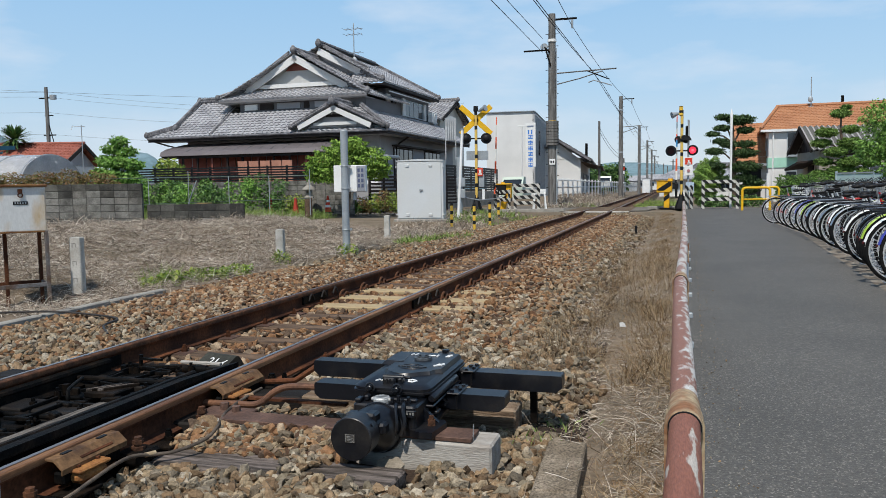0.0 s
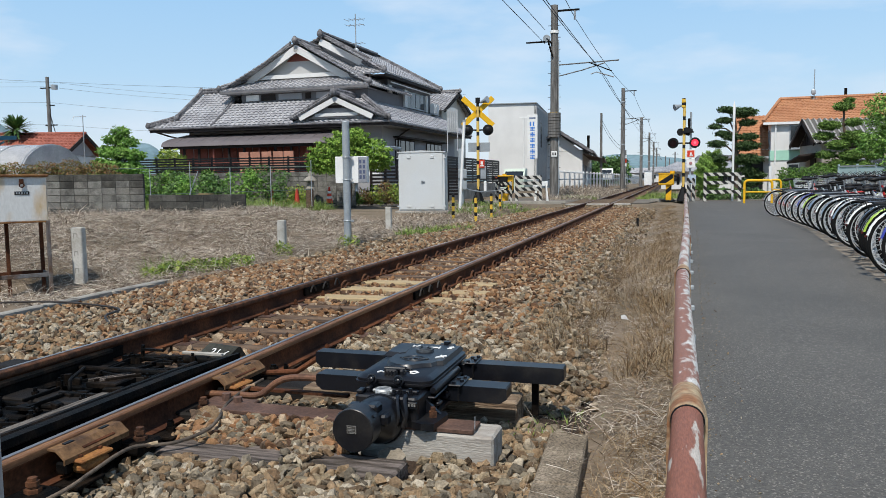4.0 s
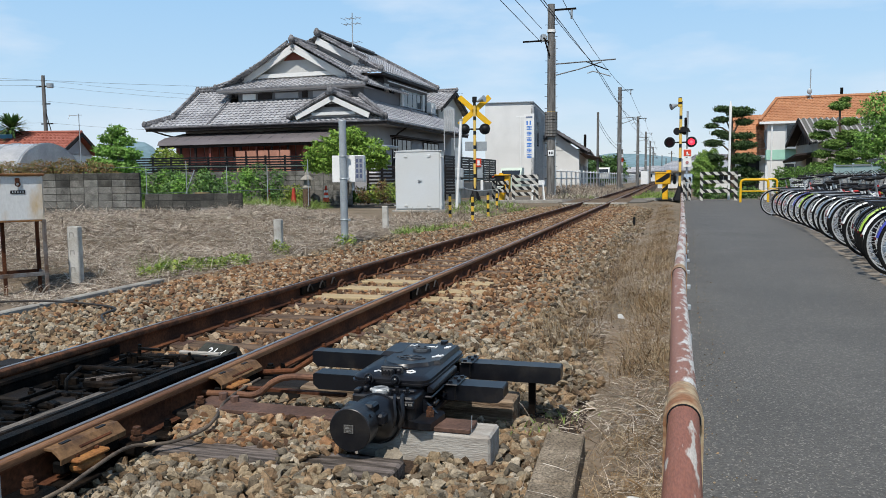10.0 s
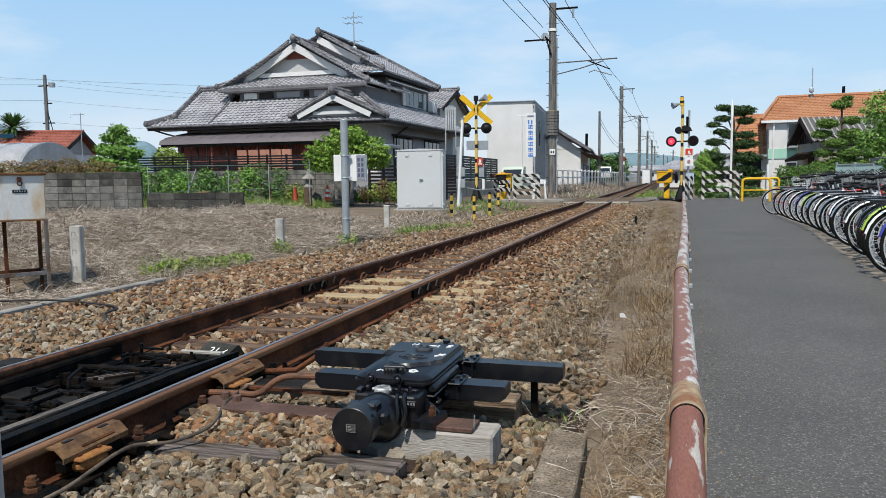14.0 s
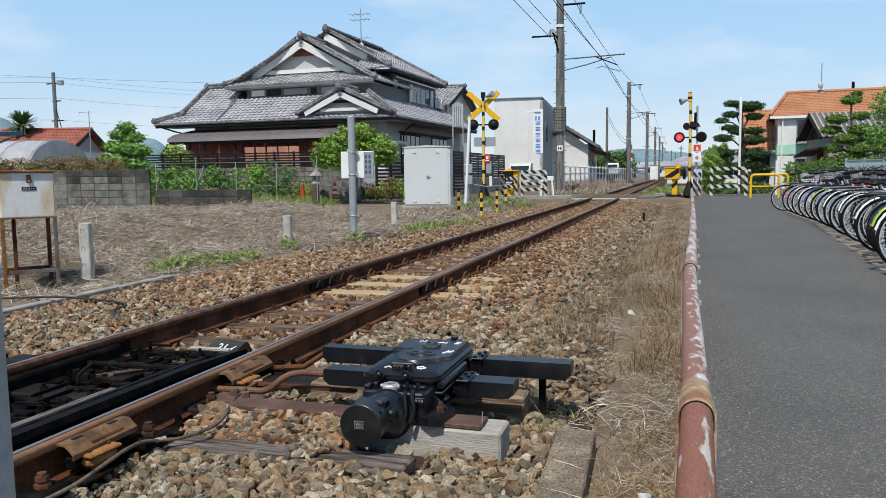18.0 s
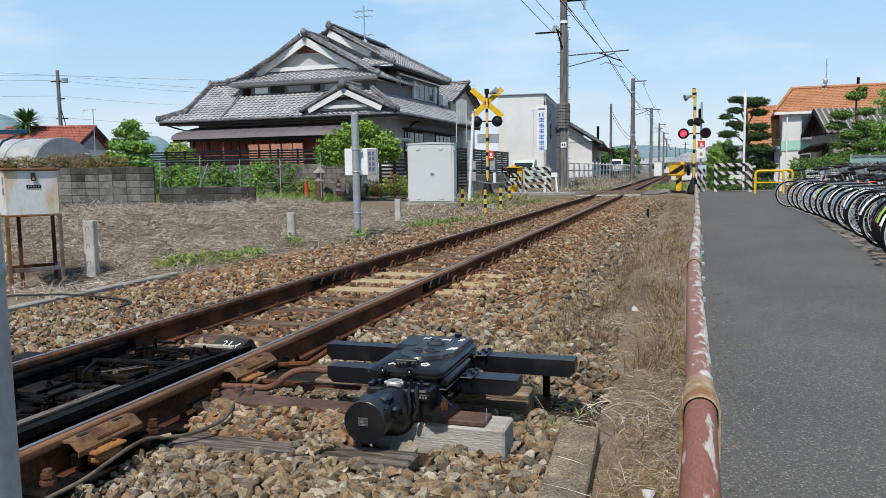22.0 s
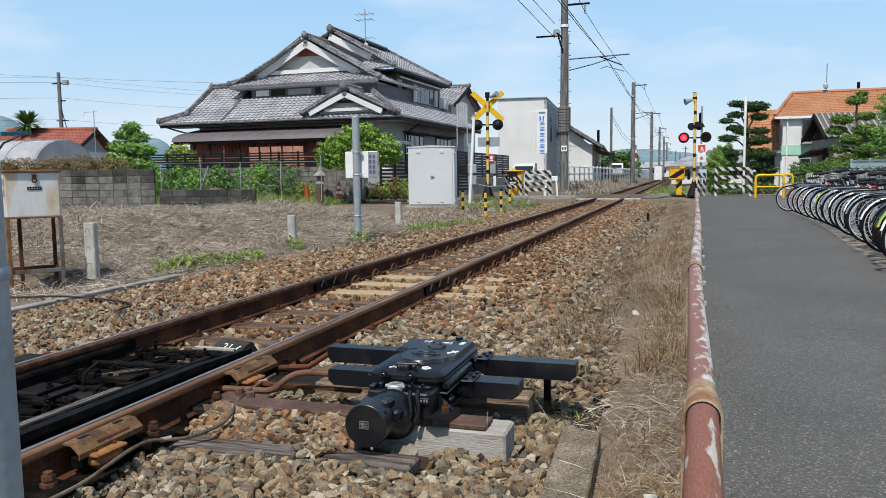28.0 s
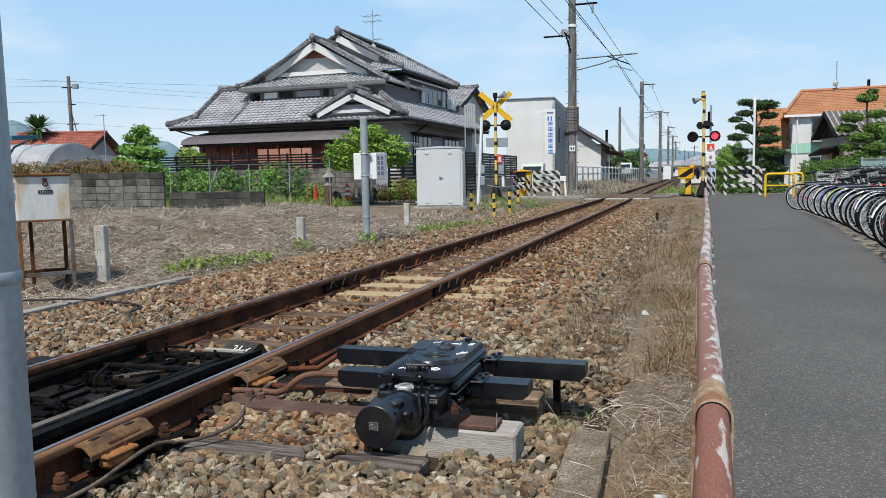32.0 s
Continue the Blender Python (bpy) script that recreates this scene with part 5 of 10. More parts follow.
part("sheet", Shape().add([(-0.028, -0.018, 0), (0.026, -0.018, 0.015), (0.038, 0.016, 0.0), (0.0, 0.028, 0.018), (-0.03, 0.012, 0.006), (0, 0, 0.024)], [(0, 1, 5), (1, 2, 5), (2, 3, 5), (3, 4, 5), (4, 0, 5)]), SCRAP, litter)
peg = thing("marker_peg", pose(-0.80, 20.0, -0.25), "short black marker peg in the ballast", "peg")
part("shaft", Shape().box((0, 0, 0.11), (0.06, 0.045, 0.27), ch=0.01), BLACK, peg)

# ---------------------------------------------------------------- dry grass
def blades(name, base, length, width, lean, material, label, category, bend=0.5):
    """Bent blades: five points each, two quads."""
    n = len(base)
    az = rng.uniform(0, 2 * np.pi, n)
    L = length * rng.uniform(0.5, 1.35, n)
    el = np.clip(rng.normal(lean, 0.35, n), 0.03, 1.5)
    d = np.stack([np.cos(az) * np.cos(el), np.sin(az) * np.cos(el), np.sin(el)], 1)
    el2 = el - bend * rng.uniform(0.2, 1.2, n)
    d2 = np.stack([np.cos(az) * np.cos(el2), np.sin(az) * np.cos(el2), np.sin(el2)], 1)
    sa = az + np.pi / 2 + rng.normal(0, 0.5, n)
    w = np.stack([np.cos(sa), np.sin(sa), rng.normal(0, 0.5, n)], 1) * (width * rng.uniform(0.6, 1.4, n))[:, None] / 2
    p0, p1 = base, base + d * (L * 0.5)[:, None]
    p2 = p1 + d2 * (L * 0.5)[:, None]
    V = np.stack([p0 - w, p0 + w, p1 + w * 0.8, p1 - w * 0.8, p2 + w * 0.25, p2 - w * 0.25], 1).reshape(-1, 3)
    o = (np.arange(n) * 6)[:, None]
    Fq = np.concatenate([o + np.array([[0, 1, 2, 3]]), o + np.array([[3, 2, 4, 5]])])
    return soup(name, V, Fq, material, "stuff", label, category)


def tufts(n_tufts, per, x0, x1, y0, y1, spread, zfun=gz, power=1.0):
    cx = rng.uniform(x0, x1, n_tufts)
    cy = y0 + (y1 - y0) * rng.uniform(0, 1, n_tufts) ** power
    x = np.repeat(cx, per) + rng.normal(0, spread, n_tufts * per)
    y = np.repeat(cy, per) + rng.normal(0, spread, n_tufts * per)
    return np.stack([x, y, zfun(x, y) - 0.01], 1)


b1 = tufts(7400, 14, -14.5, -6.15, 6.2, 21, 0.16)
b1[:, 2] += rng.uniform(0, 0.10, len(b1))
b1 = b1[(np.abs(b1[:, 0] + 7.6) > 0.55) | (np.abs(b1[:, 1] - 7.3) > 0.6) | (rng.uniform(0, 1, len(b1)) < 0.3)]
blades("dry_grass", b1, 0.235, 0.0052, 0.17, STRAW, "flattened mown dead grass covering the field", "dry grass")
b2 = tufts(700, 12, -20, -11, 10, 22, 0.2)
blades("dry_grass_far", b2, 0.4, 0.010, 0.3, STRAW, "flattened dead grass by the block wall", "dry grass")
def weed_edge(y):
    return weed_line(y) + rng.normal(0, 1, len(y)) * (0.10 + 0.014 * y)


b3 = tufts(7500, 16, -1.5, 0.12, 2.0, 32.2, 0.07, power=1.5)
b3 = b3[b3[:, 0] > weed_edge(b3[:, 1])]


def clumped(x, y):
    """From 0 in matted straw to 1 in brown weed clumps."""
    w_ = np.sin(2.9 * y + 1.3 * np.sin(4.1 * x)) + 0.8 * np.sin(5.3 * y - 3.7 * x + 1.0) + 0.6 * np.sin(1.3 * y + 6.0 * x)
    return sst(-0.9, 0.9, w_)


b3 = b3[rng.uniform(0, 1, len(b3)) < 0.25 + 0.75 * clumped(b3[:, 0], b3[:, 1])]
b3[:, 2] = np.maximum(b3[:, 2], np.where(b3[:, 0] < -0.3, bed_z(b3[:, 0]), -9))
b3 = b3[(b3[:, 1] > 3.6) | (np.abs(b3[:, 0] + 0.405) > 0.10)]
b3[:, 0] = np.minimum(b3[:, 0], pipe_x(b3[:, 1]) - 0.02)
blades("roadside_dry_grass", b3, 0.10, 0.0030, 0.38, DRYWEED, "brown dead weeds along the railing", "dry grass")
b4 = tufts(4200, 16, -1.25, 0.06, 2.0, 22, 0.09, power=1.4)
b4 = b4[b4[:, 0] > weed_edge(b4[:, 1])]
b4 = b4[rng.uniform(0, 1, len(b4)) > 0.10 + 0.85 * clumped(b4[:, 0], b4[:, 1])]
b4[:, 2] = np.maximum(b4[:, 2], np.where(b4[:, 0] < -0.3, bed_z(b4[:, 0]), -9) + 0.02)
b4 = b4[(b4[:, 1] > 3.4) | (np.abs(b4[:, 0] + 0.405) > 0.13)]
b4[:, 0] = np.minimum(b4[:, 0], pipe_x(b4[:, 1]) - 0.02)
blades("roadside_straw", b4, 0.13, 0.0024, 0.06, STRAW, "pale fallen grass stalks along the railing", "dry grass")
b5 = tufts(110, 45, -0.95, 0.0, 4.6, 14, 0.08)
b5[:, 2] = np.maximum(b5[:, 2], np.where(b5[:, 0] < -0.3, bed_z(b5[:, 0]), -9))
blades("standing_weeds", b5, 0.18, 0.0034, 1.0, DRYWEED, "standing brown weed clumps", "dry grass")
for (cx, cy, n, sp, ln) in ((-6.55, 9.7, 34, 0.30, 0.13), (-6.85, 9.2, 22, 0.25, 0.28), (-5.0, 18.0, 25, 0.4, 0.18), (-0.62, 3.6, 5, 0.05, 0.08), (-0.52, 3.9, 5, 0.05, 0.08),
                            (-6.2, 25.0, 70, 0.8, 0.20), (-5.8, 28.5, 80, 0.8, 0.24), (-4.6, 40.5, 200, 0.8, 0.35), (-0.9, 41, 260, 0.7, 0.3), (-5.6, 17, 60, 0.4, 0.2), (-7.5, 30.0, 80, 0.9, 0.25)):
    tb = tufts(n, 9, cx - sp, cx + sp, cy - sp * 1.5, cy + sp * 1.5, 0.06)
    tb[:, 2] = np.maximum(tb[:, 2], bed_z(tb[:, 0]) - 0.02) if cy < 32 else tb[:, 2]
    blades("green_grass", tb, ln, 0.007 if cy < 15 else 0.016, 1.0, GRASS, "fresh green grass tuft in dead grass", "grass")
b9 = tufts(16, 6, -0.52, -0.24, 1.9, 3.9, 0.06)
b9[:, 2] = np.where(np.abs(b9[:, 0] + 0.40) < 0.10, -0.183, -0.22)
blades("fallen_stalks", b9, 0.16, 0.0026, 0.05, STRAW, "fallen dry stalks over the cable trough", "dry grass", bend=0.15)
b6 = tufts(1500, 10, -6.4, -4.0, 38.5, 75, 0.25, power=1.4)
blades("verge_grass_beyond", b6, 0.40, 0.014, 0.9, STRAW, "tall dry grass beside the track beyond the crossing", "dry grass")
b8 = tufts(500, 10, -8.2, -5.4, 20.5, 31, 0.2)
blades("crossing_dry_grass", b8, 0.22, 0.010, 0.6, STRAW, "dry grass round the bollards", "dry grass")
b7 = tufts(150, 10, -1.5, 0.4, 38.5, 60, 0.2, power=1.4)
blades("verge_green_beyond", b7, 0.35, 0.02, 1.0, GRASS, "green verge grass beyond the crossing", "grass")


# ---------------------------------------------------------------- level crossing
slab("road", [(-0.55, 36.0), (-0.9, 33.2), (-1.6, 32.6), (-4.2, 32.6), (-5.0, 33.2), (-7.2, 33.0), (-10.0, 29.9), (-16, 27.2), (-40, 24.8), (-40, 28.2), (-16, 29.9), (-12.3, 31.6), (-9.6, 35.5), (-8.6, 42), (-8.6, 140), (-6.2, 140), (-6.2, 44), (-5.4, 39.3), (-4.2, 38.6), (-1.6, 38.6), (-0.6, 40), (9, 41), (40, 44), (40, 38), (9, 36.3)],
     -0.02, 0.12, ROADM, "pale worn asphalt road over the crossing", "road")
DECKM = mat("dirty_deck", (0.165, 0.122, 0.085), 0.95, var=0.45, scale=2.5, fine=30, bump=0.8, dist=0.02, col2=(0.11, 0.08, 0.055), spec=0.05)
PALECONC = mat("pale_worn_concrete", (0.50, 0.47, 0.42), 0.9, var=0.35, scale=4, fine=40, bump=0.5)
deck = thing("crossing_deck", pose(0, 0, 0), "concrete crossing panels level with the rails", "crossing deck", kind="structure")
for x0, x1 in ((-4.2, -3.50), (-3.33, -2.40), (-2.23, -1.55)):
    for k in range(3):
        part("panel", Shape().box(((x0 + x1) / 2, 32.95 + 2.1 * k, -0.062), (x1 - x0, 2.06, 0.12), ch=0.015), DECKM, deck)
    part("panel_edge", Shape().box(((x0 + x1) / 2, 31.86, -0.045), (x1 - x0, 0.12, 0.07), ch=0.02), PALECONC, deck, "pale worn concrete edge")
part("edge_beam", Shape().box((-5.9, 32.92, 0.0), (3.2, 0.18, 0.16), ch=0.02), CONCRETE, deck)
part("edge_beam", Shape().box((-0.1, 35.92, 0.0), (1.7, 0.18, 0.16), ch=0.02), CONCRETE, deck)

YB = stripes("yellow_black_bands", (0.74, 0.50, 0.13), (0.012, 0.012, 0.012), 0.62, (0, 0, 1), duty=0.74)
YB_S = stripes("yellow_black_short_bands", (0.74, 0.46, 0.06), (0.012, 0.012, 0.012), 0.27, (0, 0, 1), duty=0.58)
BW = stripes("black_white_slant", (0.54, 0.52, 0.47), (0.02, 0.02, 0.02), 0.24, (0.7, 0, 0.7))
YOLD = mat("worn_yellow_paint", (0.78, 0.42, 0.02), 0.5, var=0.22, scale=5, fine=40, bump=0.08)
ARMS = stripes("barrier_arm_bands", (0.72, 0.70, 0.66), (0.72, 0.10, 0.03), 1.1, (0, 1, 0))
LENS_OFF = mat("dark_red_lens", (0.05, 0.008, 0.008), 0.25, var=0.1, bump=0.0)
LENS_ON = glow("lit_red_lens", (1.0, 0.03, 0.06), 2.2)
LENS_CORE = glow("lit_red_centre", (1.0, 0.10, 0.12), 2.4)


def lamp(parent, x, z, face):
    """A crossing lamp on its round dark board. face: -1 looks towards the near side, 1 away. Returns its glowing lens when it looks here."""
    bd = part("lamp_board", Shape().cyl((x, -0.03, z), (x, 0.03, z), 0.215, seg=28).ring((x, 0, z), (0, 1, 0), 0.205, 0.03, 28, 8), BLACK, parent, "round black lamp board")
    if face > 0:
        part("lamp_back", Shape().tube([(x, 0.0, z), (x, -0.10, z), (x, -0.14, z)], [0.15, 0.13, 0.06], 20), BLACK, bd)
        part("hood", Shape().tube([(x, 0.0, z), (x, 0.25, z)], 0.16, 20, cap=False), BLACK, bd)
        return None
    part("hood", Shape().prism([(x + 0.17 * math.cos(a), 0, z + 0.17 * math.sin(a)) for a in np.linspace(math.pi * 0.05, math.pi * 0.95, 14)] + [(x + 0.155 * math.cos(a), 0, z + 0.155 * math.sin(a)) for a in np.linspace(math.pi * 0.95, math.pi * 0.05, 14)], (0, -0.22, 0), (0, 0, 0)), BLACK, bd)
    part("lens", Shape().cyl((x, -0.045, z), (x, -0.028, z), 0.15, seg=24), LENS_OFF, bd, "unlit dark red lens")
    lit = part("lit_lens", Shape().cyl((0, -0.006, 0), (0, 0.006, 0), 0.145, seg=24), LENS_ON, parent, "glowing red signal lens")
    part("lit_centre", Shape().cyl((0, -0.009, 0), (0, -0.004, 0), 0.055, seg=16), LENS_CORE, lit)
    return lit


def crossing_signal(m, face, label):
    s = thing("crossing_signal", m, label, "crossing signal", "crossing signals")
    part("pole", Shape().cyl((0, 0, 0.35), (0, 0, 4.35), 0.062, seg=16), YB, s, "pole banded yellow and black")
    part("footing", Shape().tube([(0, 0, 0), (0, 0, 0.1), (0, 0, 0.62)], [0.30, 0.28, 0.075], 6), BLACK, s)
    for k in range(4):
        a = math.pi / 4 + k * math.pi / 2
        part("gusset", Shape().prism([(0.06 * math.cos(a), 0.06 * math.sin(a), 0.1), (0.33 * math.cos(a), 0.33 * math.sin(a), 0.0), (0.06 * math.cos(a), 0.06 * math.sin(a), 0.75)], (-0.012 * math.sin(a), 0.012 * math.cos(a), 0), (0.012 * math.sin(a), -0.012 * math.cos(a), 0)), BLACK, s)
    part("lamp_arm", Shape().cyl((-0.44, 0, 3.18 if face > 0 else 2.55), (0.44, 0, 3.18 if face > 0 else 2.55), 0.035, seg=10), BLACK, s)
    return s


# signal on the far-left corner of the road, seen from behind, with its cross boards
sig_l = crossing_signal(pose(-8.05, 32.4, -0.02, 0, 0, 14), 1, "yellow and black crossing signal with cross boards, lamps facing away")
for a in (42, -42):
    part("cross_board", Shape().box((0, 0.085, 3.97), (1.78, 0.025, 0.235), m=Euler((0, radians(a), 0)).to_matrix(), ch=0.008), YELLOW, sig_l, "plain yellow back of the cross board")
part("clamp", Shape().box((0, 0.04, 3.97), (0.16, 0.14, 0.16), ch=0.02), OILSTEEL, sig_l)
for x_ in (-0.44, 0.44):
    lamp(sig_l, x_, 3.18, 1)
part("bell", Shape().cyl((0, 0, 4.34), (0, 0, 4.56), 0.10, seg=14), BLACK, sig_l)
part("horn", Shape().tube([(0.12, 0, 4.35), (0.28, -0.10, 4.42), (0.42, -0.2, 4.46)], [0.04, 0.09, 0.15], 14), GALV, sig_l, "grey loudspeaker horn")
part("direction_board", Shape().box((0.05, 0.12, 2.45), (0.95, 0.02, 0.40), ch=0.005), GALV, sig_l, "grey back of a sign plate")
part("emergency_button", Shape().box((0.16, -0.08, 1.72), (0.24, 0.10, 0.36), ch=0.02), RED, sig_l, "red emergency button box")
part("button_mark", Shape().box((0.16, -0.135, 1.76), (0.10, 0.006, 0.14)).box((0.16, -0.135, 1.64), (0.16, 0.006, 0.05)), WHITE, sig_l)
part("equipment_box", Shape().box((0.22, 0.02, 1.35), (0.24, 0.2, 0.55), ch=0.015), GALV, sig_l)
part("equipment_box", Shape().box((0.30, 0.0, 0.75), (0.12, 0.12, 0.45), ch=0.015), WHITE, sig_l)

# signal on the right corner, lamps facing this way
sig_r = crossing_signal(pose(0.52, 35.6, -0.02, 0, 0, -3), -1, "yellow and black crossing signal with two round flashing red lamps")
LIT = [lamp(sig_r, x_, 2.56, -1) for x_ in (-0.46, 0.46)]
for x_ in (-0.46, 0.46):
    part("rear_lamp", Shape().cyl((x_ * 0.35, 0.14, 3.05), (x_ * 0.35, 0.40, 3.05), 0.16, seg=16), BLACK, sig_r, "black lamp for the other side")
part("lamp_hoods", Shape().prism([(-0.02, -0.12, 3.0), (0.42, -0.16, 3.0), (0.34, -0.14, 3.16), (0.1, -0.12, 3.24), (-0.02, -0.12, 3.2)], (0, 0, 0), (0, 0.3, 0)), BLACK, sig_r)
part("horn", Shape().tube([(-0.1, 0, 4.2), (-0.22, -0.06, 4.17), (-0.42, -0.16, 4.1)], [0.04, 0.07, 0.15], 14), GALV, sig_r, "grey loudspeaker horn")
part("top_bar", Shape().box((-0.04, 0, 4.30), (0.16, 0.16, 0.42), ch=0.02), YB_S, sig_r)
part("speaker", Shape().box((0.22, 0.05, 3.38), (0.14, 0.14, 0.5), ch=0.02), OILSTEEL, sig_r)
part("sign_board", Shape().box((0.30, -0.10, 2.08), (0.38, 0.03, 0.36), ch=0.006), WHITE, sig_r, "white plate with red pictogram")
part("sign_red", Shape().box((0.30, -0.118, 2.08), (0.30, 0.008, 0.28)), RED, sig_r)
part("sign_figure", Shape().box((0.30, -0.124, 2.05), (0.07, 0.006, 0.16)).box((0.32, -0.124, 2.0), (0.14, 0.006, 0.06)), WHITE, sig_r)
part("button_board", Shape().box((0.30, -0.10, 1.66), (0.36, 0.05, 0.40), ch=0.01), WHITE, sig_r, "pale emergency button plate")
part("button", Shape().cyl((0.30, -0.15, 1.66), (0.30, -0.12, 1.66), 0.07, seg=16), mat("pinkish_button", (0.45, 0.22, 0.22), 0.5), sig_r)
part("note_board", Shape().box((0.36, -0.12, 0.95), (0.34, 0.02, 0.42), ch=0.006), mat("pale_blue_plate", (0.45, 0.55, 0.66), 0.6, var=0.15, scale=8), sig_r, "pale blue notice plate")
part("side_post", Shape().cyl((0.28, 0.02, 0), (0.28, 0.02, 3.9), 0.045, seg=12), GALV, sig_r, "grey galvanised side post")


def barrier(m, label):
    b = thing("barrier_machine", m, label, "barrier machine", "crossing barriers")
    part("pedestal", Shape().box((0, 0, 0.36), (0.24, 0.26, 0.72), ch=0.02), YOLD, b, "yellow pedestal")
    part("pedestal_band", Shape().prism([(-0.123, -0.134, 0.30), (0.123, -0.134, 0.50), (0.123, -0.134, 0.70), (-0.123, -0.134, 0.50)], (0, 0, 0), (0, 0.003, 0)), BLACK, b, "black slanting band")
    part("foot", Shape().box((0, 0, 0.02), (0.62, 0.5, 0.05), ch=0.01), BLACK, b)
    part("gear_box", Shape().box((-0.10, 0, 0.96), (0.66, 0.42, 0.50), ch=0.03), YOLD, b, "yellow gear box")
    part("gear_box_band", Shape().prism([(-0.10 - 0.30, -0.214, 0.80), (-0.10 - 0.02, -0.214, 0.80), (-0.10 + 0.30, -0.214, 1.02), (-0.10 + 0.30, -0.214, 1.18), (-0.10 + 0.18, -0.214, 1.18), (-0.10 - 0.30, -0.214, 0.86)], (0, 0, 0), (0, 0.003, 0)), BLACK, b, "black slanting band")
    part("cover_bolt", Shape().cyl((-0.10 + 0.27, -0.23, 0.76), (-0.10 + 0.27, -0.2, 0.76), 0.02, seg=8), BLACK, b)
    part("lid", Shape().box((-0.10, 0, 1.225), (0.70, 0.46, 0.04), ch=0.012), YOLD, b)
    part("shaft", Shape().cyl((0.1, 0, 1.12), (0.44, 0, 1.12), 0.05, seg=12), BLACK, b)
    part("motor", Shape().cyl((0.15, 0.0, 1.22), (0.15, 0.0, 1.34), 0.11, seg=14), YOLD, b)
    part("chain_box", Shape().box((0.40, -0.06, 0.92), (0.12, 0.3, 0.42), ch=0.03), BLACK, b, "black drive cover")
    arm = part("arm", Shape().tube([(0, -0.55, 0), (0, 0.2, 0), (0, 3.1, 0)], [0.035, 0.045, 0.022], 10), ARMS, b, "barrier arm banded white and red")
    part("counterweight", Shape().box((0, -0.52, 0), (0.10, 0.28, 0.16), ch=0.02), BLACK, arm)
    part("arm_clamp", Shape().box((-0.02, 0.0, 0), (0.09, 0.30, 0.12), ch=0.015), BLACK, arm)
    part("arm_band", Shape().cyl((0, 1.62, 0), (0, 1.95, 0), 0.0355, seg=10), mat("blue_band", (0.05, 0.25, 0.5), 0.5), arm, "blue band")
    return b, arm


def drive_barrier(m, label):
    """A barrier machine whose cranked yellow leg carries a black gear box."""
    b = thing("barrier_machine", m, label, "barrier machine", "crossing barriers")
    part("leg", Shape().prism([(-0.16, -0.13, 0.0), (0.06, -0.13, 0.0), (0.10, -0.13, 0.32), (0.34, -0.13, 0.60), (0.36, -0.13, 1.14), (0.14, -0.13, 1.14), (0.12, -0.13, 0.74), (-0.08, -0.13, 0.50)], (0, 0, 0), (0, 0.26, 0)), YOLD, b, "cranked yellow leg")
    part("foot", Shape().box((-0.04, 0, 0.02), (0.55, 0.5, 0.05), ch=0.01), BLACK, b)
    part("gear_box", Shape().box((-0.06, -0.02, 0.93), (0.38, 0.36, 0.44), ch=0.03), BLACK, b, "black gear box")
    part("lid", Shape().box((0.02, -0.02, 1.19), (0.66, 0.42, 0.06), ch=0.02), YOLD, b, "yellow lid")
    part("motor", Shape().cyl((-0.05, 0.0, 1.2), (-0.05, 0.0, 1.28), 0.09, seg=14), YOLD, b)
    part("leg_band", Shape().prism([(-0.06, -0.134, 0.42), (0.16, -0.134, 0.62), (0.16, -0.134, 0.74), (-0.06, -0.134, 0.54)], (0, 0, 0), (0, 0.003, 0)), BLACK, b, "black slanting band")
    part("shaft", Shape().cyl((-0.44, 0, 1.12), (0.1, 0, 1.12), 0.05, seg=12), BLACK, b)
    arm = part("arm", Shape().tube([(0, -0.55, 0), (0, 0.2, 0), (0, 3.1, 0)], [0.035, 0.045, 0.022], 10), ARMS, b, "barrier arm banded white and red")
    part("counterweight", Shape().box((0, -0.52, 0), (0.10, 0.28, 0.16), ch=0.02), BLACK, arm)
    part("arm_clamp", Shape().box((-0.02, 0.0, 0), (0.09, 0.30, 0.12), ch=0.015), BLACK, arm)
    return b, arm


bar_l, arm_l = drive_barrier(pose(-7.05, 33.4, -0.02, 0, 0, -2), "yellow and black barrier machine with a cranked leg")
bar_r, arm_r = barrier(pose(-0.10, 35.55, -0.02, 0, 0, -2), "yellow barrier machine with black slanting bands beside the track")


def slant_fence(m, w, h, rails, label):
    f = thing("striped_fence", m, label, "guard fence", "striped fences")
    for x in (0, w):
        part("post", Shape().box((x, 0, h / 2), (0.13, 0.06, h), ch=0.006), BW, f)
    for z in rails:
        part("rail", Shape().box((w / 2, -0.004, z), (w - 0.13, 0.05, 0.15), ch=0.006), BW, f)
    return f


slant_fence(pose(-6.62, 33.75, -0.02, 0, 0, 12), 1.05, 1.2, (1.12, 0.86, 0.60, 0.34), "weathered black and white striped guard fence beside the barrier")
slant_fence(pose(-7.45, 33.4, -0.02, 0, 0, -35), 0.9, 0.95, (0.85, 0.5), "weathered black and white striped guard fence by the signal")
slant_fence(pose(1.42, 35.2, -0.05, 0, 0, 4), 1.42, 1.28, (1.19, 0.83, 0.43), "black and white striped guard fence at the path's end")
slant_fence(pose(0.72, 35.0, -0.05, 0, 0, 50), 0.35, 1.05, (0.9, 0.5), "short black and white striped guard fence beside the signal")

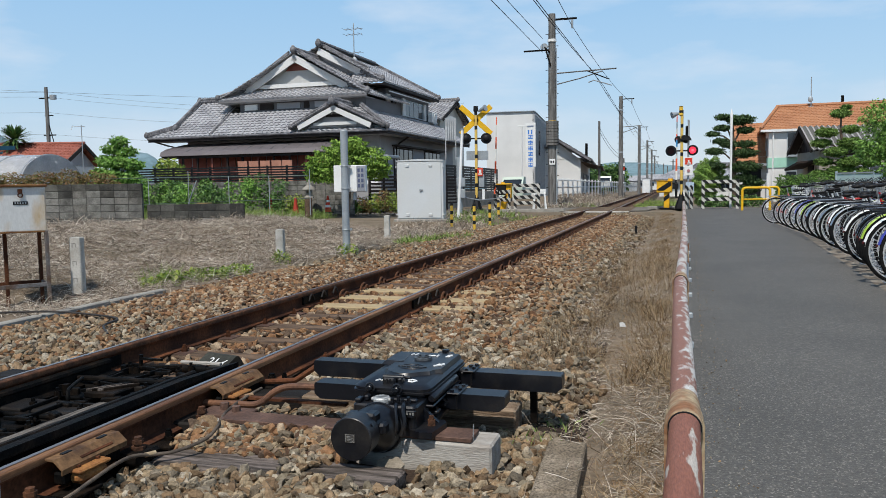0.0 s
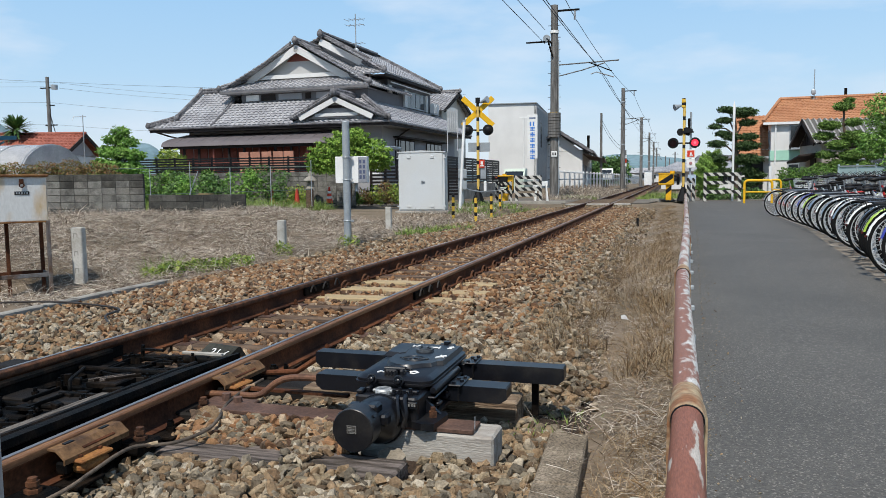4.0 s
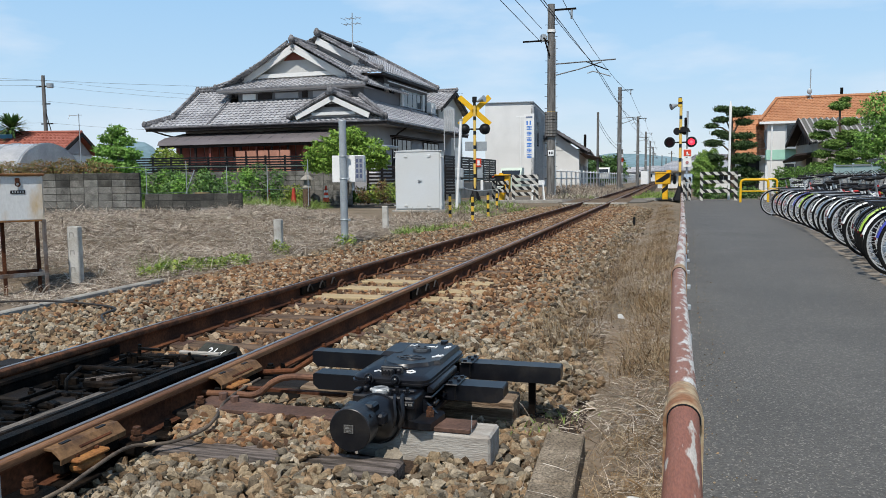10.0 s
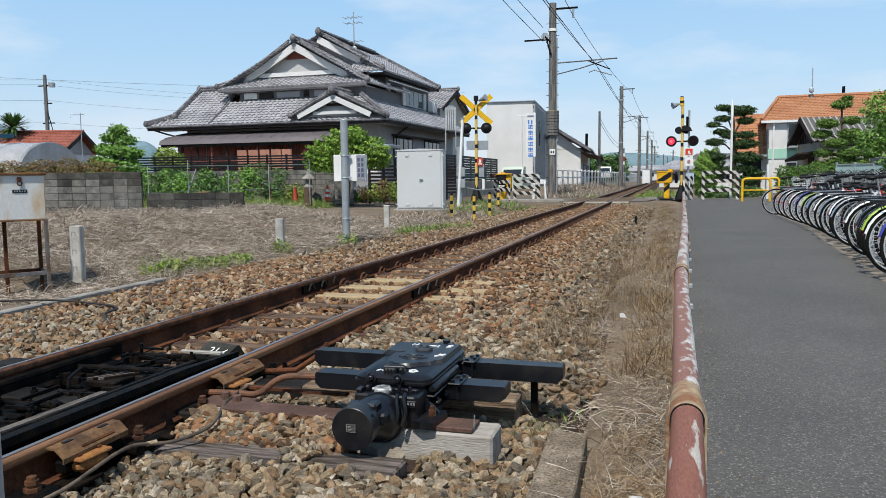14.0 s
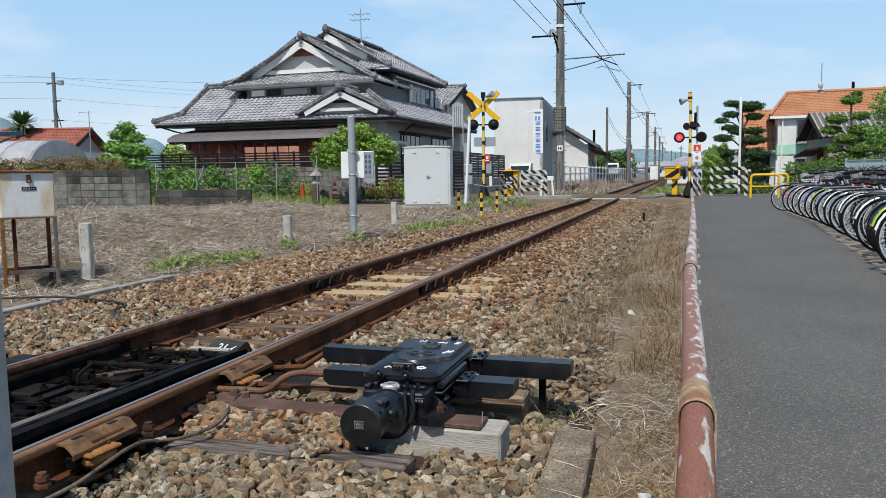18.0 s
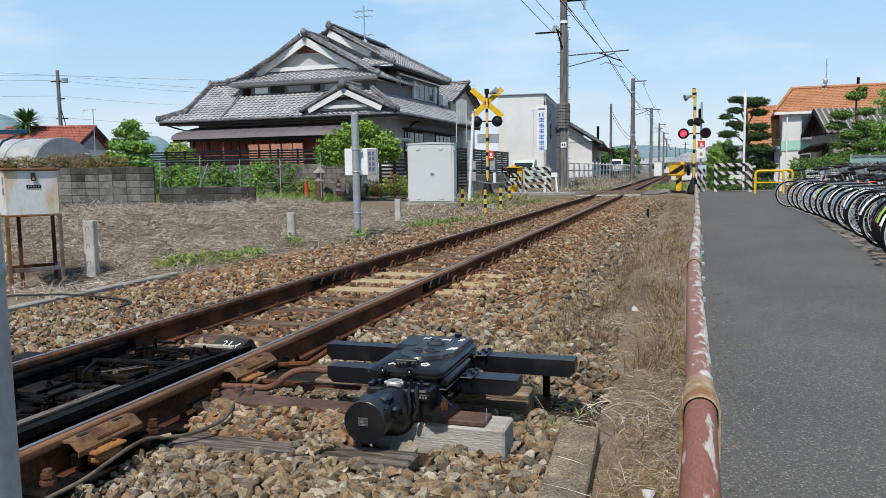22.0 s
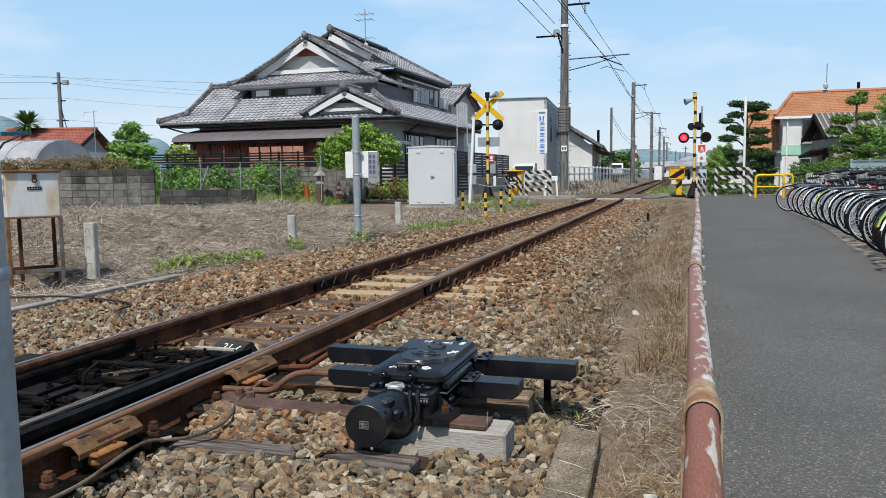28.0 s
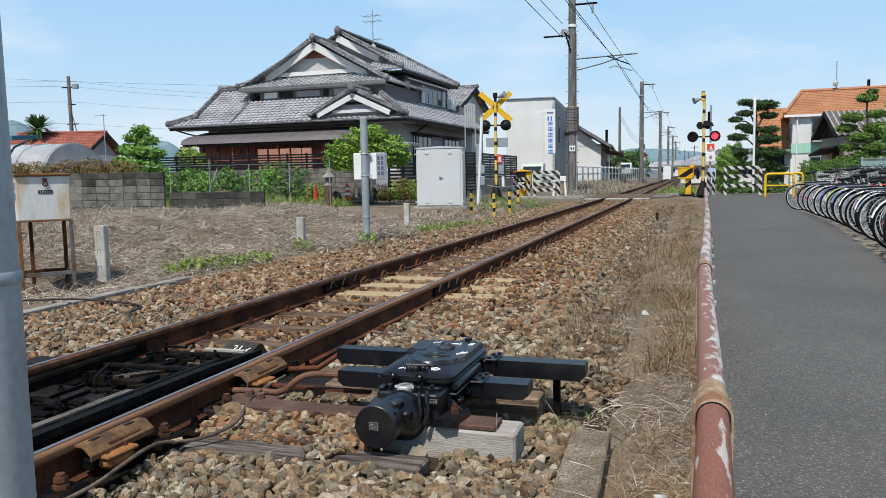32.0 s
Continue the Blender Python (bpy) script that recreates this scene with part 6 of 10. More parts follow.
yb_post = Shape().cyl((0, 0, -0.2), (0, 0, 0.76), 0.045, seg=14).ball((0, 0, 0.76), (0.045, 0.045, 0.03), 12, 6)
for x, y, s_ in ((-6.44, 22.7, 1.0), (-5.52, 21.9, 1.02), (-5.58, 24.2, 1.0), (-5.88, 26.9, 1.0)):
    bo = thing("bollard", pose(x, y, -0.22), "slim round bollard banded yellow and black", "bollard", "bollards by the track")
    part("shaft", yb_post, YB_S, bo)
wire_b = thing("guard_rope", pose(0, 0, 0), "thin rope hung between bollards", "rope")
part("rope", Shape().tube([(-8.3, 31.0, 0.75), (-7.7, 29.5, 0.62), (-7.0, 28.6, 0.55), (-6.2, 27.6, 0.6), (-5.75, 26.9, 0.70)], 0.02, 5), GALV, wire_b)

# yellow hoop barriers and slim poles at the end of the path
for x, y, w in ((2.80, 32.6, 1.02), (4.35, 38.2, 0.5)):
    hb = thing("hoop_barrier", pose(x, y, -0.05), "yellow steel hoop barrier with a cross bar", "hoop barrier", "hoop barriers")
    pts = [(0, 0, 0), (0, 0, 0.78)] + [(0.14 - 0.14 * math.cos(a), 0, 0.78 + 0.14 * math.sin(a)) for a in np.linspace(0.3, math.pi / 2, 5)] + [(w - 0.14 + 0.14 * math.sin(a), 0, 0.78 + 0.14 * math.cos(a)) for a in np.linspace(0, math.pi / 2, 5)] + [(w, 0, 0)]
    part("hoop", Shape().tube(pts, 0.048, 12), YELLOW, hb)
    part("cross_bar", Shape().cyl((0, 0, 0.46), (w, 0, 0.46), 0.03, seg=10), YELLOW, hb)
wp = thing("slim_white_pole", pose(2.60, 36.0, -0.05), "slim white steel pole with a pointed cap", "pole")
part("shaft", Shape().tube([(0, 0, 0), (0, 0, 3.3), (0, 0, 4.15), (0, 0, 4.36)], [0.05, 0.05, 0.06, 0.012], 12), WHITE, wp)
wp2 = thing("slim_white_pole", pose(4.12, 36.0, -0.05), "short white post at the path's end", "pole")
part("shaft", Shape().cyl((0, 0, 0), (0, 0, 1.52), 0.06, seg=10), WHITE, wp2)
wp3 = thing("white_marker_pole", pose(-6.9, 25.2, -0.15), "leaning white painted steel pipe with a grey cap", "pole")
part("shaft", Shape().cyl((-0.02, 0, 0), (0.14, 0.1, 3.15), 0.05, seg=12), WHITE, wp3)
part("cap", Shape().cyl((0.14, 0.1, 3.13), (0.14, 0.1, 3.18), 0.06, seg=12), GALV, wp3)
mir = thing("signal_frame", pose(-8.0, 29.4, -0.05, 0, 0, 12), "grey slatted signal frame on a steel post", "signal frame")
MIRB = mat("mirror_back", (0.5, 0.51, 0.52), 0.6)
for k in range(5):
    part("slat", Shape().box((-0.49 + 0.08 * k, 0, 3.38), (0.055, 0.03, 0.85), ch=0.01), MIRB, mir)
part("back_plate", Shape().prism([(-0.55, 0.03, 2.95), (-0.11, 0.03, 2.95), (-0.11, 0.03, 3.75), (-0.19, 0.03, 3.88), (-0.33, 0.03, 3.93), (-0.47, 0.03, 3.88), (-0.55, 0.03, 3.75)], (0, 0, 0), (0, 0.02, 0)), GALV, mir, "pale round-topped back plate")
for x_ in (-0.53, -0.13):
    part("frame_bar", Shape().cyl((x_, 0, 2.2), (x_, 0, 3.85), 0.02, seg=6), MIRB, mir)
part("post", Shape().cyl((0, 0, 0), (0, 0, 2.3), 0.12, seg=12), GALV, mir, "grey post")
for z in (0.7, 1.15):
    part("box", Shape().box((0.06, -0.1, z + 0.15), (0.34, 0.2, 0.36), ch=0.02), GALV, mir)

# ---------------------------------------------------------------- trackside furniture on the left
cab = thing("relay_cabinet", pose(-8.02, 24.6, -0.15, 0, 0, 9), "large pale grey steel relay cabinet on a concrete base", "equipment cabinet")
part("plinth", Shape().box((0, 0.0, 0.095), (1.80, 0.92, 0.11), ch=0.02), CONCRETE, cab)
for x_ in (-0.80, 0.80):
    part("plinth_foot", Shape().box((x_, 0.0, -0.08), (0.18, 0.88, 0.24), ch=0.02), CONCRETE, cab)
part("plinth_back", Shape().box((0, 0.3, -0.08), (1.42, 0.10, 0.24)), OLDKERB, cab, "shaded earth-stained back of the base")
part("body", Shape().box((0, 0, 1.12), (1.56, 0.72, 1.94), ch=0.012), CABINET, cab)
part("roof", Shape().prism([(-0.80, -0.40, 2.08), (0.80, -0.40, 2.08), (0.80, -0.40, 2.11), (0, -0.40, 2.15), (-0.80, -0.40, 2.11)], (0, 0, 0), (0, 0.8, 0)), CABINET, cab, "shallow peaked roof")
part("door", Shape().box((-0.02, -0.372, 1.12), (1.46, 0.03, 1.86), ch=0.008), CABINET, cab)
for x_ in (-0.42, 0.36):
    for z in (0.30, 1.93):
        part("hinge", Shape().box((x_, -0.395, z), (0.12, 0.03, 0.09), ch=0.01), CABINET, cab)
for z in (0.30, 1.9):
    for x_ in (-0.79, 0.79):
        part("lug", Shape().box((x_, -0.36, z), (0.08, 0.06, 0.03)), CABINET, cab)
part("handle", Shape().cyl((0.02, -0.385, 1.12), (0.02, -0.43, 1.12), 0.035, seg=10).box((0.06, -0.42, 1.13), (0.10, 0.02, 0.03)), GALV, cab, "steel door handle")

bp_ = thing("box_pole", pose(-6.05, 13.75, -0.32, 0, 0, 14), "grey steel pole carrying a white control box", "control box pole")
part("pole", Shape().cyl((0, 0, 0), (0, 0, 2.46), 0.072, seg=18), GALV, bp_)
part("pole_cap", Shape().ball((0, 0, 2.46), (0.074, 0.074, 0.03), 14, 6), GALV, bp_)
part("box", Shape().box((0.08, 0.20, 1.54), (0.62, 0.28, 0.52), ch=0.01), WHITE, bp_, "white steel box")
part("label_side", Shape().box((0.30, 0.055, 1.54), (0.16, 0.012, 0.50), ch=0.002), mat("grey_panel", (0.33, 0.34, 0.37), 0.6), bp_, "grey lettered strip")
for k in range(4):
    part("writing_bar", Shape().box((0.265, 0.047, 1.70 - 0.1 * k), (0.045, 0.004, 0.07)).box((0.335, 0.047, 1.70 - 0.1 * k), (0.045, 0.004, 0.07)), mat("blue_grey_writing", (0.10, 0.12, 0.2), 0.7), bp_)
for z in (1.35, 1.78, 0.55):
    part("clamp", Shape().ring((0, 0, z), (0, 0, 1), 0.074, 0.012, 18, 6).box((0.09, 0.0, z), (0.06, 0.05, 0.04)), GALV, bp_)
part("conduit", Shape().cyl((0.16, 0.16, 1.12), (0.16, 0.16, 1.3), 0.03, seg=10), GALV, bp_)

stub_sh = Shape().box((0, 0, 0.28), (0.14, 0.14, 0.74), ch=0.012).mesh("post_body", mat("white_concrete", (0.50, 0.48, 0.44), 0.85, var=0.2, scale=5, fine=60, bump=0.3, col2=(0.36, 0.34, 0.30)))
STUBMARK = mat("dark_stain_mark", (0.29, 0.275, 0.25), 0.9)
for x, y, z, s_, a in ((-7.35, 8.1, -0.21, 1.0, 20), (-6.62, 12.15, -0.33, 0.92, 14), (-6.8, 18.0, -0.30, 0.95, 10)):
    st = thing("boundary_post", pose(x, y, z, 0, 0, a), "short square whitish concrete boundary post in dead grass", "boundary post", "boundary posts")
    part("post_body", stub_sh, None, st)
    if y < 10:
        for k, zz in enumerate((0.57, 0.34, 0.12)):
            part("carved_mark", Shape().box((-0.012, -0.0715, zz), (0.05, 0.003, 0.012)).box((-0.03, -0.0715, zz - 0.03), (0.010, 0.003, 0.06)).box((0.012, -0.0715, zz - 0.025), (0.010, 0.003, 0.05)), STUBMARK, st)

# white instrument box on a rusty angle-iron stand
ib = thing("instrument_box", pose(-7.62, 7.46, -0.36, 0, 0, 56), "rust-streaked white steel box on an angle-iron stand", "instrument box")
BOXW = mat("rust_streaked_white", (0.62, 0.62, 0.60), 0.55, var=0.10, scale=1.7, fine=40, bump=0.1, col2=(0.50, 0.33, 0.14), patch=0.565, sharp=0.07, stretch=(1.6, 1.6, 0.6))
GREYIRON = mat("weathered_angle_iron", (0.17, 0.165, 0.165), 0.7, metal=0.2, var=0.4, scale=6, fine=50, bump=0.2, col2=(0.12, 0.075, 0.05))
part("case", Shape().box((0, 0.14, 1.18), (0.60, 0.42, 0.55), ch=0.012), BOXW, ib)
part("lid", Shape().box((0, 0.13, 1.465), (0.64, 0.47, 0.03), ch=0.008), RUSTBR, ib, "rusty lid rim")
part("lower_rim", Shape().box((0, 0.14, 0.90), (0.615, 0.435, 0.02), ch=0.004), RUSTBR, ib)
part("hasp", Shape().box((0.02, -0.085, 1.40), (0.05, 0.02, 0.05), ch=0.006).ring((0.02, -0.095, 1.35), (0, 1, 0), 0.025, 0.008, 14, 6), RUST, ib, "rusty padlock hasp")
part("plate", Shape().box((0.02, -0.0735, 1.255), (0.16, 0.006, 0.04)), BLACK, ib, "small dark plate")
for k in range(5):
    part("plate_mark", Shape().box((-0.036 + 0.028 * k, -0.078, 1.255), (0.014, 0.003, 0.02)), GALV, ib)
for k, z in enumerate((1.33, 1.20)):
    part("side_mark", Shape().box((-0.302, 0.0, z), (0.003, 0.08, 0.09)), mat("blue_mark", (0.15, 0.22, 0.4), 0.6), ib)
for x_, y_, m_ in ((-0.29, -0.06, RUSTBR), (0.29, -0.06, GREYIRON), (-0.10, 0.34, RUST), (0.29, 0.34, RUST)):
    part("leg", Shape().box((x_, y_, 0.38), (0.042, 0.042, 1.06), ch=0.004), m_, ib, "angle-iron leg")
for c_, s_ in (((0, -0.06, 0.24), (0.58, 0.012, 0.05)), ((0, 0.34, 0.24), (0.58, 0.012, 0.05)), ((0.29, 0.14, 0.24), (0.012, 0.42, 0.05)), ((-0.29, 0.14, 0.24), (0.012, 0.42, 0.05))):
    part("brace", Shape().box(c_, s_, ch=0.003), GREYIRON if c_[1] != 0.34 else RUST, ib)

# ---------------------------------------------------------------- block walls, each block its own piece
MORTAR = mat("dark_mortar", (0.07, 0.068, 0.062), 0.95, var=0.3, scale=3)
blk_mesh = Shape().box((0, 0, 0), (0.39, 0.12, 0.19), ch=0.008).mesh("block", BLOCK)


blk_top = Shape().box((0, 0, 0), (0.39, 0.12, 0.19), ch=0.008).mesh("block", BLOCKTOP)


def block_wall(m, n, rows, label):
    w = thing("block_wall", m, label, "block wall", kind="structure")
    part("mortar_core", Shape().box((n * 0.2, 0, rows * 0.1 - 0.05), (n * 0.4 - 0.02, 0.095, rows * 0.2 + 0.08)), MORTAR, w)
    for r in range(rows):
        for c in range(n):
            dark = r == rows - 1 or (rows < 4 and random.random() < 0.75) or (r == rows - 2 and random.random() < 0.5)
            part("block", blk_top if dark and rows != 7 else blk_mesh, None, w, at=pose(0.2 + 0.4 * c, 0, 0.1 + 0.2 * r))
    return w


block_wall(pose(-17.6, 17.75, 0.08, 0, 0, 16.5), 8, 6, "stained grey concrete block garden wall")
block_wall(pose(-14.4, 18.68, 0.07, 0, 0, 15.5), 7, 3, "low dark weathered concrete block wall")
block_wall(pose(-24.2, 27.5, 0.02, 0, 0, 6), 30, 7, "grey block wall below the house fence")

# ---------------------------------------------------------------- the house
HOUSE = pose(-12.75, 33.0, 0.0, 0, 0, -1.5)


def tile_slope(bl, br, tr, tl, parent, material=ROOFTILE, col=0.27, course=0.25, amp=0.045, step=0.045, name="roof_slope", label=""):
    """A tiled roof face: columns of round tiles stepping down in courses."""
    bl, br, tr, tl = (np.array(p, float) for p in (bl, br, tr, tl))
    L = np.linalg.norm(br - bl)
    e = (br - bl) / L
    up = (tl - bl) - e * ((tl - bl) @ e)
    H = np.linalg.norm(up)
    up /= H
    nrm = np.cross(e, up)
    if nrm[2] < 0:
        nrm = -nrm
    c0, c1 = (tl - bl) @ e, (tr - bl) @ e
    nc, nr = max(2, int(round(L / col))), max(1, int(round(H / course)))
    cs = np.linspace(0, L, nc * 5 + 1)
    ph = (np.arange(len(cs)) % 5) / 5.0
    wav = amp * np.array([1.0, 0.62, 0.0, 0.0, 0.62])[(np.arange(len(cs)) % 5)]
    ws, lift = [], []
    for r in range(nr):
        ws += [r * H / nr, (r + 1) * H / nr - 1e-3]
        lift += [step, 0.0]
    ws, lift = np.array(ws), np.array(lift)
    lo, hi = c0 * ws / H, L + (c1 - L) * ws / H
    C = np.clip(cs[None, :], lo[:, None], hi[:, None])
    P = bl + C[..., None] * e + ws[:, None, None] * up + (lift[:, None] + wav[None, :])[..., None] * nrm
    P = np.concatenate([P[:1] - nrm * 0.10, P])
    k = len(cs)
    a, b = np.meshgrid(np.arange(k - 1), np.arange(len(P) - 1))
    i0 = (b * k + a).ravel()
    ob = soup(name, P.reshape(-1, 3), np.stack([i0, i0 + 1, i0 + k + 1, i0 + k], 1), material, "", label)
    ob.data.shade_smooth()
    ob.data.set_sharp_from_angle(angle=radians(50))
    ob.parent = parent
    return ob


def ridge(parent, pts, r=0.13, tip=True):
    """A built-up ridge of stacked tiles with an end tile."""
    P = [Vector(p) for p in pts]
    line, rad = [], []
    for a, b in zip(P, P[1:]):
        n = max(2, int((b - a).length / 0.13))
        for k in range(n):
            line += [a.lerp(b, k / n), a.lerp(b, (k + 0.72) / n)]
            rad += [r * 0.78, r * 1.06]
    line.append(P[-1])
    rad.append(r)
    sh = Shape().tube(line, rad, 8)
    hi = [p + Vector((0, 0, r * 1.15)) for p in line]
    ob = part("ridge", sh.tube(hi, [v * 0.72 for v in rad], 8), RIDGET, parent, "stacked ridge tiles")
    if tip:
        part("ridge_end", Shape().ball(Vector(pts[0]) + Vector((0, 0, r * 0.5)), (r * 1.35, r * 1.1, r * 1.5), 10, 6).ball(Vector(pts[0]) + Vector((0, 0, r * 1.6)), (r * 0.8, r * 0.7, r * 0.7), 8, 5), RIDGET, ob, "ornamental end tile")
    return ob


def plank(parent, name, pts, w, t, material, label=""):
    """A board along a line, w high and t thick."""
    sh = Shape()
    for a, b in zip(pts, pts[1:]):
        a, b = Vector(a), Vector(b)
        d = (b - a).normalized()
        side = d.cross(Vector((0, 0, 1))).normalized() * (t / 2)
        upv = side.cross(d).normalized() * w
        if upv.z < 0:
            upv = -upv
        sh.add([a - side, a + side, a + side - upv, a - side - upv, b - side, b + side, b + side - upv, b - side - upv],
               [(0, 1, 2, 3), (4, 7, 6, 5), (0, 4, 5, 1), (1, 5, 6, 2), (2, 6, 7, 3), (3, 7, 4, 0)])
    return part(name, sh, material, parent, label)


house = thing("traditional_house", HOUSE, "two-storey traditional house with grey tiled hip-and-gable roofs", "house")
part("lower_wall", Shape().box((-5.75, 6.8, 1.85), (10.7, 11.6, 3.7)), PLASTERG, house, "grey plaster ground floor")
# Both upper walls get eave shade through a darker plaster colour.
part("upper_wall", Shape().box((-4.9, 3.8, 4.9), (7.0, 4.1, 1.3)), PLASTER_SHADE, house, "grey plaster upper floor, darkened for shade under the eaves")
part("upper_wall", Shape().box((-5.1, 8.2, 5.2), (7.0, 6.8, 2.45)), PLASTER_SHADE, house, "grey plaster upper floor, darkened for shade under the eaves")
EZ = 3.74
# lower roof: the front face, its higher end, the hips
tile_slope((-8.85, -0.3, EZ), (0.5, -0.3, EZ), (-1.6, 1.65, EZ + 1.27), (-8.85, 1.65, EZ + 1.27), house)
tile_slope((-11.25, -0.3, EZ), (-8.85, -0.3, EZ), (-9.2, 2.8, EZ + 2.0), (-11.5, 2.8, EZ + 2.0), house)
tile_slope((-12.5, -0.3, EZ), (-11.2, -0.3, EZ), (-11.2, 0.5, EZ + 0.42), (-11.75, 0.5, EZ + 0.42), house)
tile_slope((0.5, -0.3, EZ), (0.5, 13.2, EZ), (-1.6, 12.4, EZ + 1.25), (-1.6, 1.6, EZ + 1.25), house)
tile_slope((-12.5, 6.0, EZ), (-12.5, -0.3, EZ), (-11.75, 0.5, EZ + 0.42), (-11.75, 6.0, EZ + 0.42), house)
part("verge_wall", Shape().prism([(-11.35, 0.2, EZ + 0.25), (-11.35, 2.8, EZ + 1.9), (-11.35, 5.6, EZ + 0.25)], (0, 0, 0), (0.15, 0, 0)), PLASTERW, house, "white plaster end gable")
tile_slope((-8.6, 6.0, EZ), (-11.5, 6.0, EZ), (-11.5, 2.8, EZ + 2.0), (-9.2, 2.8, EZ + 2.0), house)
ridge(house, [(-12.55, -0.35, EZ + 0.10), (-12.1, 0.1, EZ + 0.30), (-11.6, 0.5, EZ + 0.50)], 0.10)
ridge(house, [(-11.3, 0.3, EZ + 0.50), (-11.4, 1.5, EZ + 1.24), (-11.5, 2.8, EZ + 2.08)], 0.11)
ridge(house, [(-11.55, 2.8, EZ + 2.08), (-9.0, 2.8, EZ + 2.08)], 0.12)
ridge(house, [(0.5, -0.3, EZ + 0.1), (-1.6, 1.6, EZ + 1.35)], 0.10)
part("valley_strip", Shape().tube([(-8.85, -0.3, EZ + 0.09), (-8.85, 1.2, EZ + 1.06), (-8.95, 2.0, EZ + 1.58), (-9.15, 2.7, EZ + 2.0)], 0.06, 6), RIDGET, house, "grey verge strip")
for p, q in (((-12.5, -0.28), (0.45, -0.28)), ((0.48, -0.3), (0.48, 13.2))):
    plank(house, "fascia", [(p[0], p[1], EZ - 0.04), (q[0], q[1], EZ - 0.04)], 0.16, 0.05, DARKWOOD, "dark eave board")
    part("gutter", Shape().tube([(p[0] * 1.004 + 0.04, p[1] - 0.06, EZ - 0.03), (q[0] * 1.004 + 0.04, q[1] - 0.06, EZ - 0.03)], 0.055, 8), RIDGET, house)
part("downpipe", Shape().tube([(0.40, 3.0, EZ - 0.08), (-0.2, 3.0, EZ - 0.45), (-0.35, 3.0, EZ - 0.6), (-0.35, 3.0, 0.1)], 0.04, 8), DARKWOOD, house, "dark rain pipe")
part("downpipe", Shape().tube([(-12.4, -0.2, EZ - 0.1), (-11.8, 0.3, EZ - 0.35), (-11.3, 0.8, EZ - 0.5), (-11.2, 0.9, 0.1)], 0.04, 8), DARKWOOD, house, "dark rain pipe")
part("soffit", Shape().box((-6.0, 0.35, EZ - 0.14), (12.7, 1.3, 0.05)), PLASTERG, house)
part("soffit", Shape().box((-0.05, 7.1, EZ - 0.14), (0.98, 12.1, 0.05)), PLASTERG, house)
# entrance gable on the lower roof
GX, GZ = -2.1, EZ + 1.24
tile_slope((0.4, -0.45, EZ + 0.08), (0.4, 2.0, EZ + 0.08), (GX, 2.0, GZ), (GX, -0.45, GZ), house)
tile_slope((-4.35, 2.0, EZ + 0.14), (-4.35, -0.45, EZ + 0.14), (GX, -0.45, GZ), (GX, 2.0, GZ), house)
plank(house, "bargeboard", [(-4.0, -0.42, EZ + 0.32), (GX, -0.42, GZ - 0.08), (-0.2, -0.42, EZ + 0.30)], 0.24, 0.06, PLASTERW, "white plastered gable board")
part("gable_wall", Shape().prism([(-3.6, -0.2, EZ + 0.2), (-0.6, -0.2, EZ + 0.2), (GX, -0.2, GZ - 0.25)], (0, 0, 0), (0, 0.15, 0)), PLASTERG, house)
plank(house, "gable_band", [(-3.2, -0.28, EZ + 0.42), (-1.0, -0.28, EZ + 0.42)], 0.14, 0.08, PLASTERW, "white horizontal band")
part("gable_vent", Shape().box((GX, -0.24, GZ - 0.52), (0.9, 0.06, 0.12)), DARKWOOD, house, "dark louvred gable vent")
ridge(house, [(GX, -0.55, GZ + 0.08), (GX, 2.2, GZ + 0.08)], 0.13)
for sx, xe, ze in ((1, 0.4, EZ + 0.10), (-1, -4.35, EZ + 0.16)):
    ridge(house, [(xe, -0.45, ze + 0.06), (GX + sx * 0.3, -0.42, GZ - 0.06)], 0.085)
# upper front hip-and-gable roof
UZ = 5.62
tile_slope((-9.45, 1.3, UZ), (-1.1, 1.3, UZ), (-2.55, 2.6, UZ + 0.60), (-8.3, 2.6, UZ + 0.60), house)
tile_slope((-1.1, 1.3, UZ), (-1.1, 7, UZ), (-5.5, 7, UZ + 2.35), (-5.5, 2.3, UZ + 2.35), house)
tile_slope((-9.45, 7, UZ), (-9.45, 1.3, UZ), (-5.5, 2.3, UZ + 2.35), (-5.5, 7, UZ + 2.35), house)
part("gable_wall", Shape().prism([(-8.3, 2.62, UZ + 0.55), (-2.75, 2.62, UZ + 0.55), (-5.5, 2.62, UZ + 2.15)], (0, 0, 0), (0, 0.2, 0)), mat("pale_gable_plaster", (0.52, 0.515, 0.50), 0.85, var=0.1, scale=0.8), house, "pale plaster gable field")
part("gable_vent", Shape().prism([(-6.2, 2.56, UZ + 1.50), (-4.8, 2.56, UZ + 1.50), (-5.2, 2.56, UZ + 1.85), (-5.8, 2.56, UZ + 1.85)], (0, 0, 0), (0, 0.06, 0)), REDPANEL, house, "red-brown gable vent")
plank(house, "bargeboard", [(-8.65, 2.28, UZ + 0.52), (-5.5, 2.28, UZ + 2.26), (-2.5, 2.28, UZ + 0.60)], 0.34, 0.08, PLASTERW, "white plastered gable board")
plank(house, "gable_band", [(-7.9, 2.45, UZ + 0.84), (-3.1, 2.45, UZ + 0.84)], 0.20, 0.12, PLASTERW, "white horizontal band")
ridge(house, [(-5.5, 2.15, UZ + 2.40), (-5.5, 7, UZ + 2.40)], 0.13)
for sx, xe in ((1, -1.1), (-1, -9.45)):
    ridge(house, [(xe, 1.3, UZ + 0.10), (-5.5 + sx * 2.8, 2.4, UZ + 0.70)], 0.10)
    ridge(house, [(-5.5 + sx * 3.0, 2.3, UZ + 0.68), (-5.5 + sx * 0.3, 2.3, UZ + 2.32)], 0.085)
